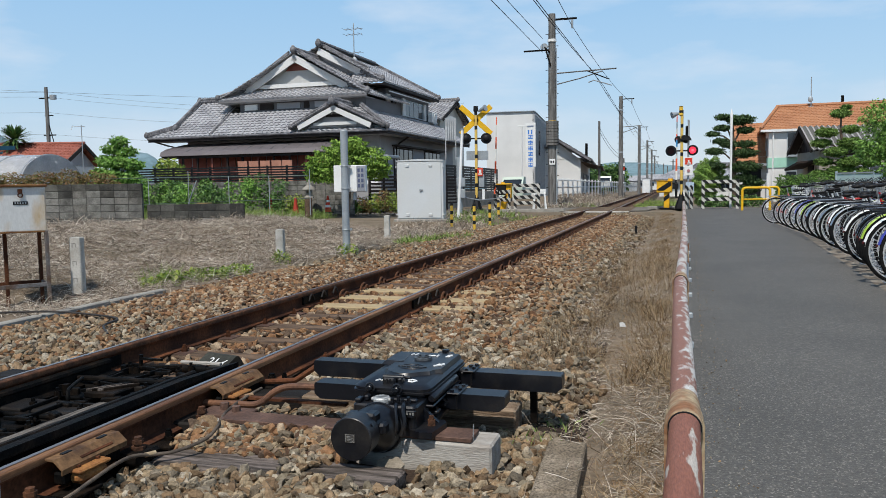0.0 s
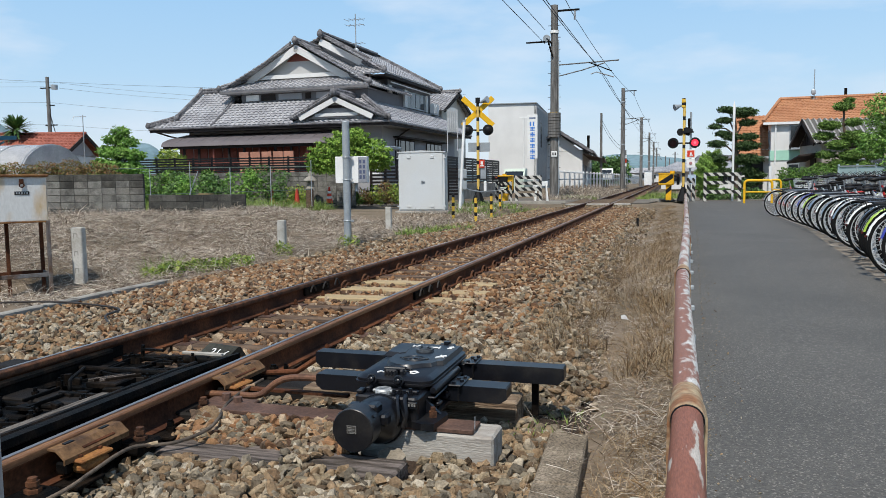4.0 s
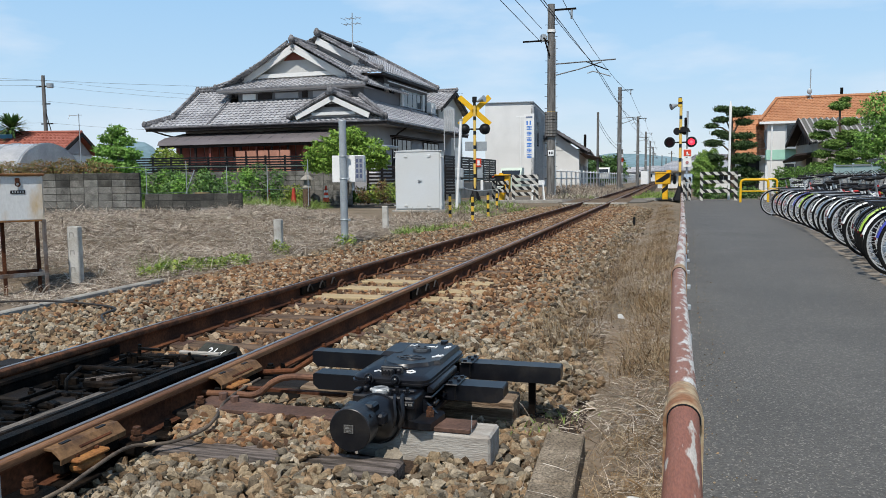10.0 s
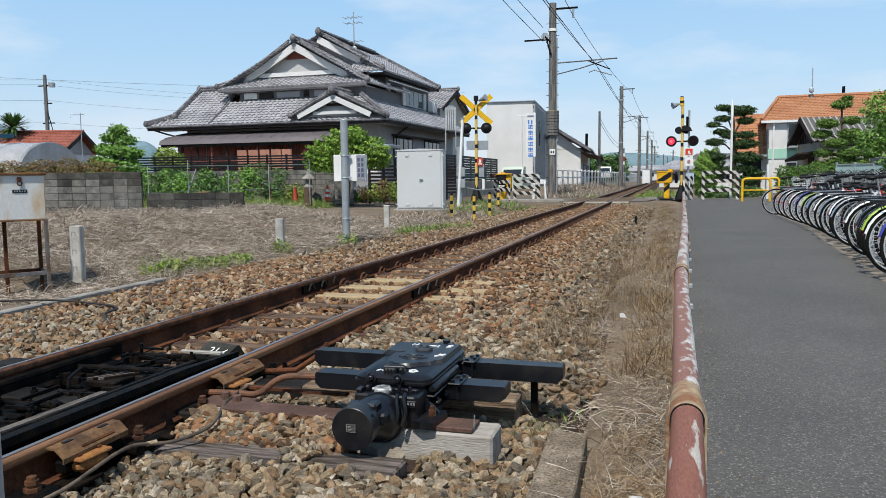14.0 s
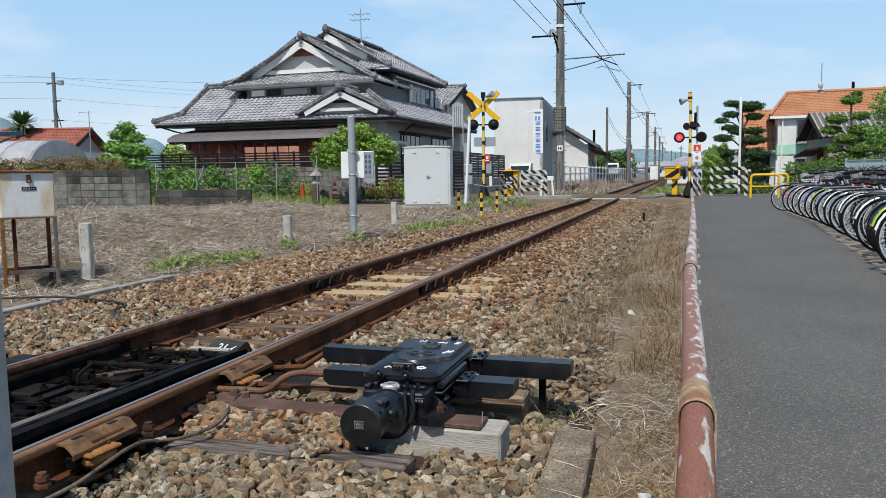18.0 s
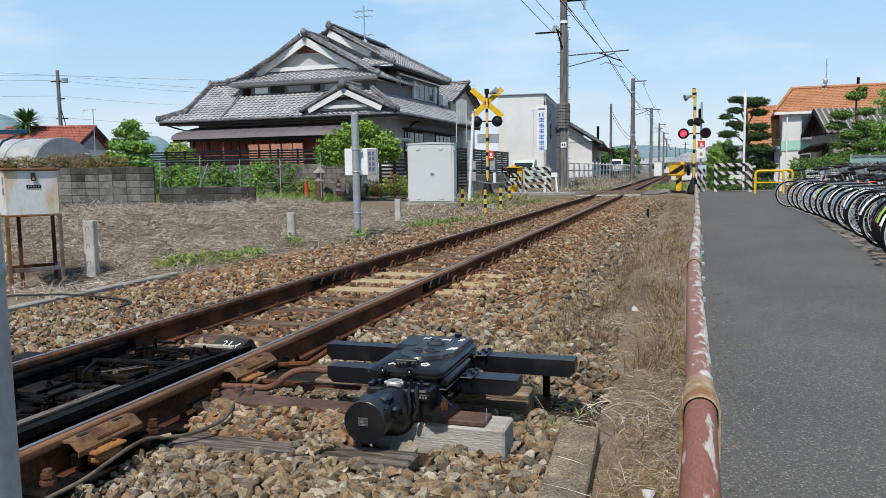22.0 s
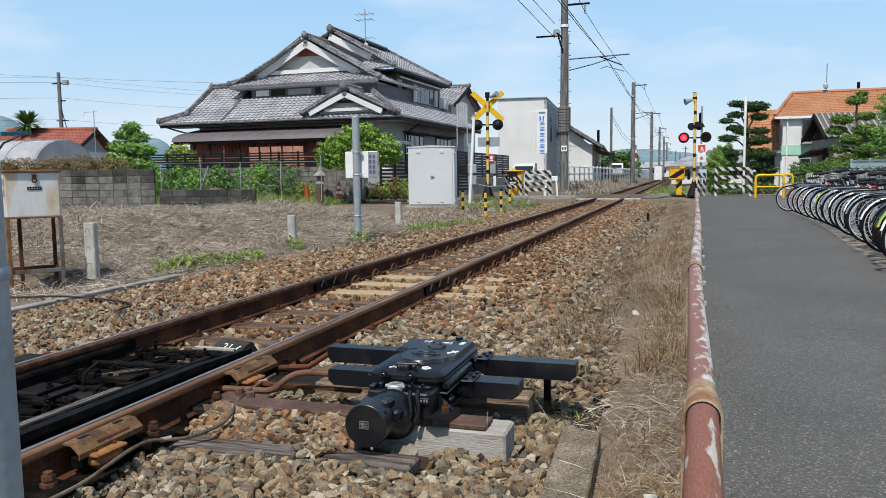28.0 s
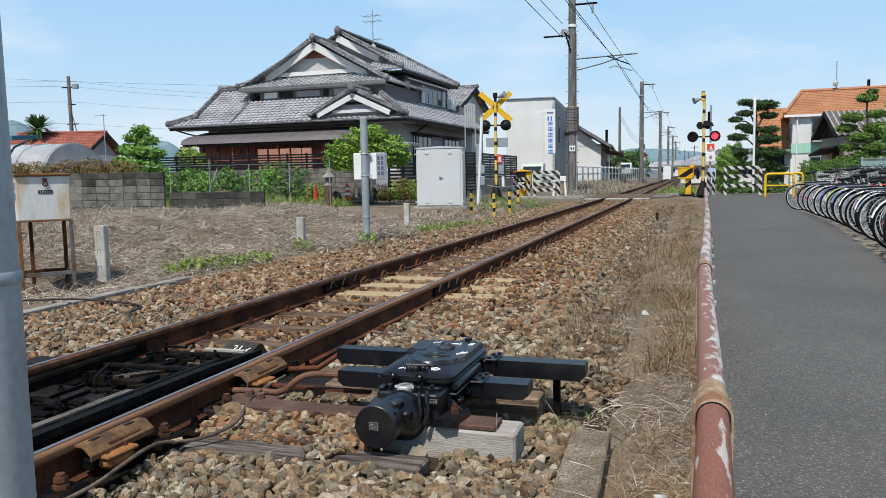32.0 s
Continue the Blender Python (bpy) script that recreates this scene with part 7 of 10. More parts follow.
# Eave board takes the shade-darkened plaster colour too.
plank(house, "fascia", [(-9.4, 1.32, UZ - 0.03), (-1.15, 1.32, UZ - 0.03)], 0.09, 0.05, PLASTER_SHADE, "grey eave board, coloured dark for shade")
part("soffit", Shape().box((-5.3, 2.0, UZ - 0.12), (8.0, 1.3, 0.05)), PLASTERG, house)
# main upper roof behind, its ridge running back
MZ = 6.46
tile_slope((-1.15, 3.4, MZ), (-1.15, 12.3, MZ), (-5.25, 12.0, MZ + 2.2), (-5.25, 4.6, MZ + 2.2), house)
tile_slope((-9.4, 12.3, MZ), (-9.4, 3.4, MZ), (-5.25, 4.6, MZ + 2.2), (-5.25, 12.0, MZ + 2.2), house)
tile_slope((-3.2, 3.4, MZ - 0.05), (-1.15, 3.4, MZ), (-3.3, 4.9, MZ + 0.75), (-4.0, 4.9, MZ + 0.75), house)
plank(house, "bargeboard", [(-5.25, 4.55, MZ + 2.10), (-2.4, 4.55, MZ + 0.62)], 0.34, 0.08, PLASTERW, "white plastered gable board")
part("gable_wall", Shape().prism([(-7.9, 4.9, MZ + 0.5), (-2.8, 4.9, MZ + 0.5), (-5.25, 4.9, MZ + 1.95)], (0, 0, 0), (0, 0.2, 0)), PLASTERG, house)
ridge(house, [(-5.25, 4.45, MZ + 2.26), (-5.25, 12.1, MZ + 2.26)], 0.14)
part("ridge_panel", Shape().box((-4.95, 8.2, MZ + 2.26), (0.5, 6.5, 0.10), m=Euler((0, radians(28), 0)).to_matrix()), BLACK, house, "dark solar strip along the ridge")
ridge(house, [(-1.15, 3.35, MZ + 0.08), (-3.1, 4.75, MZ + 0.82)], 0.10)
ridge(house, [(-1.15, 12.3, MZ + 0.08), (-3.2, 12.15, MZ + 1.18), (-5.25, 12.05, MZ + 2.28)], 0.10)
ridge(house, [(-4.95, 4.55, MZ + 2.12), (-2.4, 4.55, MZ + 0.78)], 0.085, tip=False)
plank(house, "fascia", [(-1.17, 3.4, MZ - 0.03), (-1.17, 12.3, MZ - 0.03)], 0.15, 0.05, DARKWOOD)
part("soffit", Shape().box((-1.6, 7.85, MZ - 0.12), (0.9, 8.9, 0.05)), DARKWOOD, house)
# openings
for x_, w_, m_ in ((-7.75, 0.75, WHITE), (-6.85, 0.8, DARKWOOD), (-5.6, 1.3, PLASTERG), (-3.6, 1.1, PLASTERG), (-4.6, 0.3, DARKWOOD)):
    part("upper_window", Shape().box((x_, 1.73, 5.27), (w_, 0.06, 0.30), ch=0.01), m_, house, "narrow upper window")


def window(parent, c, w, h, axis, panes=2, frame_m=DARKWOOD):
    """axis 'x': the window lies along x and faces -y; 'y': along y and faces +x."""
    wd = new("window")
    wd.parent = parent
    wd.matrix_basis = pose(*c, 0, 0, 0 if axis == "x" else 90)
    part("frame", Shape().box((0, 0, h / 2), (w + 0.1, 0.05, 0.06)).box((0, 0, -h / 2), (w + 0.1, 0.07, 0.06)).box((-w / 2, 0, 0), (0.06, 0.05, h)).box((w / 2, 0, 0), (0.06, 0.05, h)), frame_m, wd)
    for k in range(panes):
        part("pane", Shape().box((-w / 2 + (k + 0.5) * w / panes, -0.005, 0), (w / panes - 0.03, 0.02, h - 0.05)), GLASS, wd)
        if k:
            part("mullion", Shape().box((-w / 2 + k * w / panes, -0.012, 0), (0.04, 0.04, h)), frame_m, wd)
    return wd


window(house, (-1.57, 5.6, 5.52), 0.9, 0.85, "y", 2)
window(house, (-1.57, 8.9, 5.52), 3.0, 0.85, "y", 4, GALV)
for y_, w_ in ((4.9, 0.45), (7.15, 0.4), (10.65, 0.35)):
    part("shutter_box", Shape().box((-1.52, y_, 5.52), (0.10, w_, 0.95)), PLASTERW, house, "white shutter panel")
for k in range(4):
    part("curtain", Shape().box((-1.63, 7.75 + 0.75 * k, 5.52), (0.02, 0.42, 0.8)), PLASTERW, house, "pale curtain behind the pane")
part("awning_rail", Shape().tube([(-1.25, 4.4, 6.08), (-1.2, 10.9, 6.08)], 0.035, 6), WHITE, house, "white awning rail under the eave")
part("air_conditioner", Shape().box((-1.25, 11.3, 5.28), (0.32, 0.8, 0.6), ch=0.03).ring((-1.08, 11.3, 5.28), (1, 0, 0), 0.2, 0.02), PLASTERW, house, "white air conditioner unit")
part("unit_bracket", Shape().box((-1.25, 11.3, 4.94), (0.4, 0.9, 0.05)), GALV, house)
window(house, (-0.37, 4.0, 2.1), 2.6, 1.9, "y", 4)
window(house, (-0.37, 8.6, 2.1), 2.6, 1.9, "y", 4)
plank(house, "door_canopy", [(-0.2, 2.4, 3.2), (-0.2, 10.2, 3.2)], 0.08, 0.35, DARKWOOD)
# verandah
vr = Shape().prism([(-11.2, 0.9, 3.46), (-11.2, -0.6, 3.16), (-11.2, -1.05, 2.98), (-11.2, -1.15, 2.78), (-11.2, -1.05, 2.78), (-11.2, -0.6, 3.06), (-11.2, 0.9, 3.36)], (0, 0, 0), (9.5, 0, 0))
part("verandah_roof", vr, mat("grey_brown_sheet", (0.165, 0.145, 0.148), 0.5, metal=0.2, var=0.15, scale=0.8), house, "curved grey-brown sheet-metal pent roof")
for k in range(15):
    part("roof_seam", Shape().tube([(-11.0 + 0.66 * k, 0.9, 3.47), (-11.0 + 0.66 * k, -0.6, 3.17), (-11.0 + 0.66 * k, -1.07, 2.98)], 0.012, 5), RIDGET, house)
part("verandah_beam", Shape().box((-7.1, -0.95, 2.72), (8.2, 0.10, 0.14)), DARKWOOD, house)
for k in range(10):
    x_ = -10.9 + 0.84 * k
    part("shutter", Shape().box((x_ + 0.41, -0.1, 1.75), (0.78, 0.06, 1.95), ch=0.01), REDPANEL, house, "red-brown sliding panel")
    part("verandah_post", Shape().box((x_, -0.85, 1.4), (0.09, 0.09, 2.7)), DARKWOOD if k % 3 else REDPANEL, house)
for z in (1.95, 1.28):
    part("verandah_rail", Shape().box((-7.1, -0.9, z), (8.2, 0.05, 0.05)), REDPANEL, house)
for x_ in (-6.35, -5.75, -5.15, -4.55, -4.0):
    part("leaning_panel", Shape().box((x_, -1.36, 1.30), (0.50, 0.05, 2.25), m=Euler((radians(4), 0, 0)).to_matrix()), mat("faded_red_board", (0.50, 0.24, 0.165), 0.7, var=0.2, scale=3), house, "faded orange-red board")
part("entrance_canopy", Shape().box((-0.2, -1.0, 2.45), (2.6, 1.4, 0.14), ch=0.02), GALV, house, "grey entrance canopy")
part("entrance_board", Shape().box((-0.2, -1.6, 1.75), (1.5, 0.08, 1.0)), WHITE, house, "white panel below the canopy")
# antenna
ant = Shape().cyl((0, 0, -2.2), (0, 0, 1.9), 0.03, seg=8)
for z, w_ in ((1.6, 0.55), (1.3, 0.5), (0.3, 0.45)):
    ant.cyl((-w_, 0, z), (w_, 0, z), 0.016, seg=6)
    for k in range(4):
        ant.cyl((-w_ + 0.3 * k, -0.35, z), (-w_ + 0.3 * k, 0.35, z), 0.012, seg=5)
part("antenna", ant.ball((0.05, -0.1, -0.15), (0.17, 0.06, 0.2), 12, 6), GALV, house, "television antenna and dish", at=pose(-4.35, 7.0, 8.35))

# rear wing with its own small gable
WINGWALL = mat("cream_wing_plaster", (0.50, 0.49, 0.45), 0.85, var=0.1, scale=0.8, fine=40, bump=0.1)
wing = thing("house_wing", pose(-16.55, 48.87, 0.2, 0, 0, -4), "rear wing of the house with a grey tiled gable roof", "house")
part("wall", Shape().box((0.3, 2.4, 2.6), (3.4, 4.8, 5.6)), WINGWALL, wing)
part("gable_wall", Shape().prism([(2.0, 0.0, 5.4), (2.0, 4.8, 5.4), (2.0, 2.4, 6.65)], (-0.2, 0, 0), (0, 0, 0)), WINGWALL, wing)
tile_slope((-1.9, -0.5, 5.35), (2.4, -0.5, 5.35), (2.4, 2.4, 6.8), (-1.9, 2.4, 6.8), wing)
tile_slope((2.4, 5.3, 5.35), (-1.9, 5.3, 5.35), (-1.9, 2.4, 6.8), (2.4, 2.4, 6.8), wing)
plank(wing, "bargeboard", [(2.38, -0.5, 5.42), (2.38, 2.4, 6.78), (2.38, 5.3, 5.42)], 0.22, 0.06, DARKWOOD)
ridge(wing, [(2.45, 2.4, 6.85), (-1.9, 2.4, 6.85)], 0.1)

# dark slatted garden fence before the house
fence = thing("slatted_fence", pose(-23.6, 27.62, 1.40, 0, 0, 6), "black horizontal-slat garden fence on the wall", "fence")
for k in range(15):
    part("post", Shape().box((0.85 * k, 0.03, 0.33), (0.07, 0.07, 0.68)), BLACK, fence)
for k in range(6):
    part("slat", Shape().box((5.95, -0.02, 0.08 + 0.105 * k), (11.9, 0.03, 0.06)), BLACK, fence)
fence2 = thing("slatted_fence", pose(-11.9, 29.6, 0.0, 0, 0, 70), "dark brown slatted fence along the road", "fence")
for k in range(8):
    part("post", Shape().box((0.9 * k, 0.03, 0.85), (0.08, 0.08, 1.7)), DARKWOOD, fence2)
for k in range(9):
    part("slat", Shape().box((3.15, -0.02, 0.35 + 0.15 * k), (6.4, 0.03, 0.085)), DARKWOOD, fence2)
gate = thing("carport_fence", pose(-10.6, 36.5, 0.0, 0, 0, 89), "black louvred carport fence beside the house", "fence")
part("base_wall", Shape().box((5.4, 0, 0.42), (11.0, 0.15, 0.84)), CONCRETE, gate)
for k in range(10):
    part("louvre", Shape().box((5.4, 0, 0.93 + 0.135 * k), (10.9, 0.05, 0.115)), BLACK, gate)
for k in range(8):
    part("post", Shape().box((1.55 * k, 0.02, 1.4), (0.07, 0.07, 1.6)), BLACK, gate)


# ---------------------------------------------------------------- plants
def leaf_mat(name, cols, rough=0.6):
    return mat(name, cols[0], rough, var=0.2, scale=1.5, fine=12, bump=0.0, palette=cols)


LEAF_FRESH = leaf_mat("fresh_leaves", [(0.150, 0.300, 0.045), (0.210, 0.390, 0.075), (0.105, 0.225, 0.038), (0.270, 0.435, 0.105)])
LEAF_CITRUS = leaf_mat("bright_leaves", [(0.165, 0.30, 0.038), (0.235, 0.385, 0.055), (0.10, 0.19, 0.028), (0.31, 0.46, 0.085)])
LEAF_PINE = leaf_mat("pine_needles", [(0.042, 0.082, 0.026), (0.062, 0.115, 0.034), (0.028, 0.056, 0.020), (0.085, 0.14, 0.045)])
LEAF_HEDGE = leaf_mat("hedge_leaves", [(0.128, 0.247, 0.045), (0.090, 0.180, 0.033), (0.180, 0.315, 0.068), (0.068, 0.135, 0.027)])
LEAF_RED = leaf_mat("red_tipped_leaves", [(0.20, 0.15, 0.05), (0.26, 0.14, 0.065), (0.13, 0.15, 0.045), (0.17, 0.11, 0.045)])
LEAF_FAR = leaf_mat("far_leaves", [(0.083, 0.165, 0.045), (0.120, 0.225, 0.060), (0.060, 0.120, 0.038), (0.150, 0.255, 0.075)])
LEAF_YEL = leaf_mat("yellow_green_leaves", [(0.300, 0.375, 0.060), (0.225, 0.315, 0.060), (0.150, 0.240, 0.045), (0.360, 0.420, 0.090)])


def leaf_cloud(clumps, n, size, squash=1.0, shell=0.55):
    """Leaves as small bent quads through a set of clumps (centre, radii)."""
    vol = np.array([r[0] * r[1] * r[2] for c, r in clumps]) ** 0.75
    cnt = np.maximum(4, (n * vol / vol.sum()).astype(int))
    P, N = [], []
    for (c, r), k in zip(clumps, cnt):
        d = rng.normal(size=(k, 3))
        d /= np.linalg.norm(d, axis=1)[:, None]
        rad = shell + (1 - shell) * rng.uniform(0, 1, k) ** 0.5
        rad *= 1 + 0.18 * np.sin(5 * d[:, 0] + 3 * d[:, 2] * 4 + c[0]) + rng.normal(0, 0.06, k)
        P.append(np.array(c) + d * rad[:, None] * np.array(r))
        N.append(d)
    P, N = np.concatenate(P), np.concatenate(N)
    n = len(P)
    N = N * 0.5 + rng.normal(0, 0.6, (n, 3)) + np.array([0, 0, 0.35])
    N /= np.linalg.norm(N, axis=1)[:, None]
    t = np.cross(N, rng.normal(size=(n, 3)))
    t /= np.linalg.norm(t, axis=1)[:, None]
    b = np.cross(N, t)
    s = size * rng.uniform(0.6, 1.4, n)[:, None]
    V = np.stack([P - t * s, P + b * s * 0.45 * squash + N * s * 0.12, P + t * s, P - b * s * 0.45 * squash + N * s * 0.12], 1).reshape(-1, 3)
    F = (np.arange(n) * 4)[:, None] + np.array([[0, 1, 2, 3]])
    return V, F


def plant(name, m, clumps, n, size, leaf, label, category, trunk=None, group="", squash=1.0, shell=0.55):
    """A tree or shrub: clumps in its own space, trunk as lists of (points, radii)."""
    t = thing(name, m, label, category, group)
    V, F = leaf_cloud(clumps, n, size, squash, shell)
    cr = soup("crown", V, F, leaf, "")
    cr.parent = t
    for pts, rs in trunk or []:
        part("trunk" if rs[0] > 0.06 else "limb", Shape().tube(pts, rs, 8), BARK, t)
    return t


def limbs_to(clumps, base=(0, 0, 0), r=0.1, top=None):
    """A trunk and limbs that reach into the clumps."""
    top = top or max(c[2] for c, _ in clumps) * 0.8
    tr = [([base, (0.06, 0.03, top * 0.35), (-0.05, 0.05, top * 0.7), (0.02, 0, top)], [r, r * 0.8, r * 0.55, r * 0.25])]
    for c, rr in clumps:
        h = min(top * 0.9, max(top * 0.25, c[2] * 0.75))
        tr.append(([(0, 0, h), ((c[0]) * 0.5, c[1] * 0.5, (h + c[2]) / 2 + 0.08), tuple(c)], [min(0.055, r * 0.4), min(0.04, r * 0.3), 0.012]))
    return tr


cl = [((0, 0, 2.05), (0.95, 0.8, 0.6)), ((-0.95, 0.1, 1.75), (0.75, 0.6, 0.5)), ((0.95, 0, 1.8), (0.75, 0.6, 0.5)), ((0.35, -0.3, 2.4), (0.6, 0.5, 0.35)), ((-0.45, -0.2, 1.4), (0.7, 0.5, 0.4)), ((1.2, 0.2, 1.5), (0.5, 0.5, 0.35)), ((-1.3, 0, 1.4), (0.45, 0.4, 0.35)), ((0.4, -0.3, 1.35), (0.6, 0.4, 0.35))]
plant("garden_tree", pose(-11.75, 26.9, 0.25), cl, 15000, 0.055, LEAF_CITRUS, "bushy bright green garden tree behind the control box", "tree", limbs_to(cl, r=0.09, top=1.9))
cl = [((0.1, 0, 2.68), (0.34, 0.3, 0.20)), ((-0.25, 0, 2.42), (0.36, 0.3, 0.17)), ((0.3, 0.1, 2.32), (0.42, 0.3, 0.2)), ((-0.4, 0, 2.0), (0.42, 0.4, 0.22)), ((0.15, -0.2, 1.95), (0.5, 0.4, 0.22)), ((0.6, 0, 1.85), (0.42, 0.4, 0.2)), ((-0.65, 0, 1.55), (0.42, 0.4, 0.22)), ((-0.1, -0.3, 1.5), (0.5, 0.4, 0.22)), ((0.5, -0.1, 1.4), (0.5, 0.4, 0.24)), ((-0.5, -0.2, 1.1), (0.55, 0.4, 0.24)), ((0.25, -0.2, 1.0), (0.6, 0.4, 0.26)), ((0.8, 0, 1.0), (0.42, 0.4, 0.22)), ((0, 0, 0.6), (1.0, 0.6, 0.3))]
plant("maple_tree", pose(-18.75, 22.8, 0.15), cl, 14000, 0.058, LEAF_FRESH, "dense light green conical garden tree", "tree", limbs_to(cl, r=0.09, top=2.4))
cl = [((0, 0, 1.4), (0.7, 0.5, 0.6)), ((0.5, 0, 1.0), (0.5, 0.4, 0.6))]
plant("yellow_shrub", pose(-20.9, 28.6, 0.5), cl, 2600, 0.07, LEAF_YEL, "yellow-green rounded shrub in garden", "shrub", limbs_to(cl, r=0.04))
for i in range(9):
    x = -19.9 + 0.65 * i + random.uniform(-0.3, 0.3)
    y = 21.2 + 0.27 * (i * 0.65) + random.uniform(-0.4, 0.9)
    h = random.uniform(0.4, 1.05)
    cl = [((random.uniform(-0.2, 0.2), random.uniform(-0.2, 0.2), h * 0.7), (random.uniform(0.3, 0.55), 0.35, h * 0.5)), ((random.uniform(-0.4, 0.4), 0, h * 0.45), (0.35, 0.3, h * 0.4))]
    plant("garden_shrub", pose(x, y, 0.18), cl, 900, 0.05, random.choice([LEAF_FRESH, LEAF_HEDGE, LEAF_HEDGE, LEAF_FAR]), "leafy vegetable-garden shrub behind the low wall", "shrub", limbs_to(cl, r=0.02), "garden shrubs")
for i in range(4):
    x = -21.4 + 1.9 * i
    cl = [((random.uniform(-0.3, 0.3), 0, 0.7), (0.55, 0.4, 0.6)), ((random.uniform(-0.4, 0.4), 0, 1.05), (0.3, 0.3, 0.35))]
    plant("garden_shrub", pose(x, 26.3 + 0.11 * i, 0.15), cl, 1100, 0.055, random.choice([LEAF_HEDGE, LEAF_FAR, LEAF_FRESH]), "dark green shrub along the house fence", "shrub", limbs_to(cl, r=0.02), "fence shrubs")
for i in range(11):
    x = -21.6 + 0.68 * i + random.uniform(-0.2, 0.2)
    h = random.uniform(0.9, 1.5)
    cl = [((random.uniform(-0.15, 0.15), random.uniform(-0.1, 0.1), h * (0.3 + 0.22 * k)), (random.uniform(0.22, 0.42), 0.25, h * 0.16)) for k in range(4)]
    plant("garden_vegetable", pose(x, 26.0 + 0.10 * i + random.uniform(-0.4, 0.3), 0.1), cl, 750, 0.05, random.choice([LEAF_HEDGE, LEAF_FRESH, LEAF_FAR]), "loose leafy staked vegetable plant before the house wall", "plant", limbs_to(cl, r=0.018), "garden vegetables")
cl = [((0.9 * k, random.uniform(-0.15, 0.15), 0.35 + random.uniform(-0.06, 0.06)), (0.65, 0.4, 0.35)) for k in range(5)]
plant("red_tipped_hedge", pose(-20.6, 18.9, 1.0, 0, 0, 14), cl, 11000, 0.036, LEAF_RED, "clipped hedge with reddish new leaves", "hedge")
for k in range(11):
    part("stem", Shape().cyl((0.4 * k - 0.2, 0, -0.95), (0.4 * k - 0.1, 0.05, 0.4), 0.03, seg=6), BARK, bpy.data.objects["red_tipped_hedge"])


def niwaki(name, m, pads, trunk, n, label, thick=0.38):
    cl = [(c, (r, r * 0.8, r * thick)) for c, r in pads]
    t = plant(name, m, cl, n, 0.085, LEAF_PINE, label, "tree", None, shell=0.35, squash=0.5)
    part("trunk", Shape().tube(trunk, [0.15 - 0.11 * i / (len(trunk) - 1) for i in range(len(trunk))], 8), BARK, t)
    for c, r in pads:
        z0 = max(0.4, c[2] - 0.35)
        i = min(range(len(trunk)), key=lambda k: abs(trunk[k][2] - z0))
        part("limb", Shape().tube([trunk[i], ((c[0] + trunk[i][0]) / 2, (c[1] + trunk[i][1]) / 2, c[2] - 0.12), (c[0], c[1], c[2] - 0.05)], [0.05, 0.04, 0.02], 6), BARK, t)
    return t


pads = [((-0.55, 0, 4.55), 0.42), ((0.3, 0, 4.38), 0.66), ((-0.6, 0, 4.0), 0.42), ((0.5, 0, 3.86), 0.44), ((-1.05, 0, 3.7), 0.35), ((-0.7, 0, 3.33), 0.38), ((-0.2, 0, 3.15), 0.5), ((0.6, 0, 3.14), 0.46), ((-0.95, 0, 2.8), 0.48),
        ((0.5, 0, 2.68), 0.64), ((-0.9, 0, 2.04), 0.5), ((0.55, 0, 1.98), 0.74), ((0.5, 0, 1.4), 0.55), ((1.0, 0, 1.15), 0.5), ((-1.1, 0, 1.3), 0.62), ((0.65, 0, 0.8), 0.6), ((-0.4, 0, 1.35), 0.5)]
niwaki("shaped_pine", pose(3.22, 42.5, -0.05), pads, [(0.08, 0, 0), (0.02, 0, 1.0), (0, 0, 2.2), (-0.04, 0, 3.2), (-0.1, 0, 4.3)], 26000, "dark green cloud-pruned pine in tiers")
pads = [((-0.1, 0, 4.55), 0.46), ((0.15, 0.1, 4.85), 0.26), ((-0.75, 0, 3.62), 0.50), ((0.35, 0, 3.75), 0.42), ((-0.95, 0.2, 3.10), 0.46), ((0.35, 0, 3.05), 0.60), ((-0.35, -0.2, 2.62), 0.52), ((0.95, 0, 2.62), 0.52),
        ((-0.85, 0, 2.15), 0.44), ((0.25, -0.2, 2.10), 0.56), ((1.3, 0, 2.1), 0.46), ((-0.2, 0, 1.62), 0.62), ((0.75, 0, 1.55), 0.60), ((-1.0, 0.1, 1.55), 0.42)]
t2 = niwaki("shaped_pine", pose(8.35, 42.8, -0.05), pads, [(0, 0, 0), (0.1, 0, 0.9), (0.2, 0, 1.7), (0.12, 0, 2.5), (-0.1, 0, 3.6), (-0.1, 0, 4.4)], 30000, "spreading green cloud-pruned pine before the white building", 0.46)
t2.children[0].data.materials[0] = leaf_mat("green_pine_needles", [(0.12, 0.215, 0.04), (0.165, 0.275, 0.055), (0.08, 0.15, 0.03), (0.20, 0.32, 0.075)])
cl = [((0, 0, 2.2), (0.9, 0.8, 0.7)), ((-0.6, 0, 3.0), (0.7, 0.6, 0.6)), ((0.3, 0, 3.6), (0.8, 0.7, 0.6)), ((-0.9, 0, 2.0), (0.6, 0.5, 0.5)), ((0.6, 0.1, 2.8), (0.9, 0.7, 0.7)), ((1.4, 0, 3.2), (0.9, 0.7, 0.9)), ((1.3, 0, 1.8), (0.9, 0.7, 0.8)), ((0, -0.2, 1.3), (0.8, 0.6, 0.5)), ((0.5, 0, 4.2), (0.45, 0.4, 0.45)), ((1.6, 0, 4.3), (0.8, 0.7, 0.6))]
plant("broadleaf_tree", pose(7.40, 28.6, 0.1), cl, 27000, 0.052, LEAF_FRESH, "leafy light green broadleaf tree by the bicycle park", "tree", limbs_to(cl, r=0.12, top=3.6), shell=0.4)
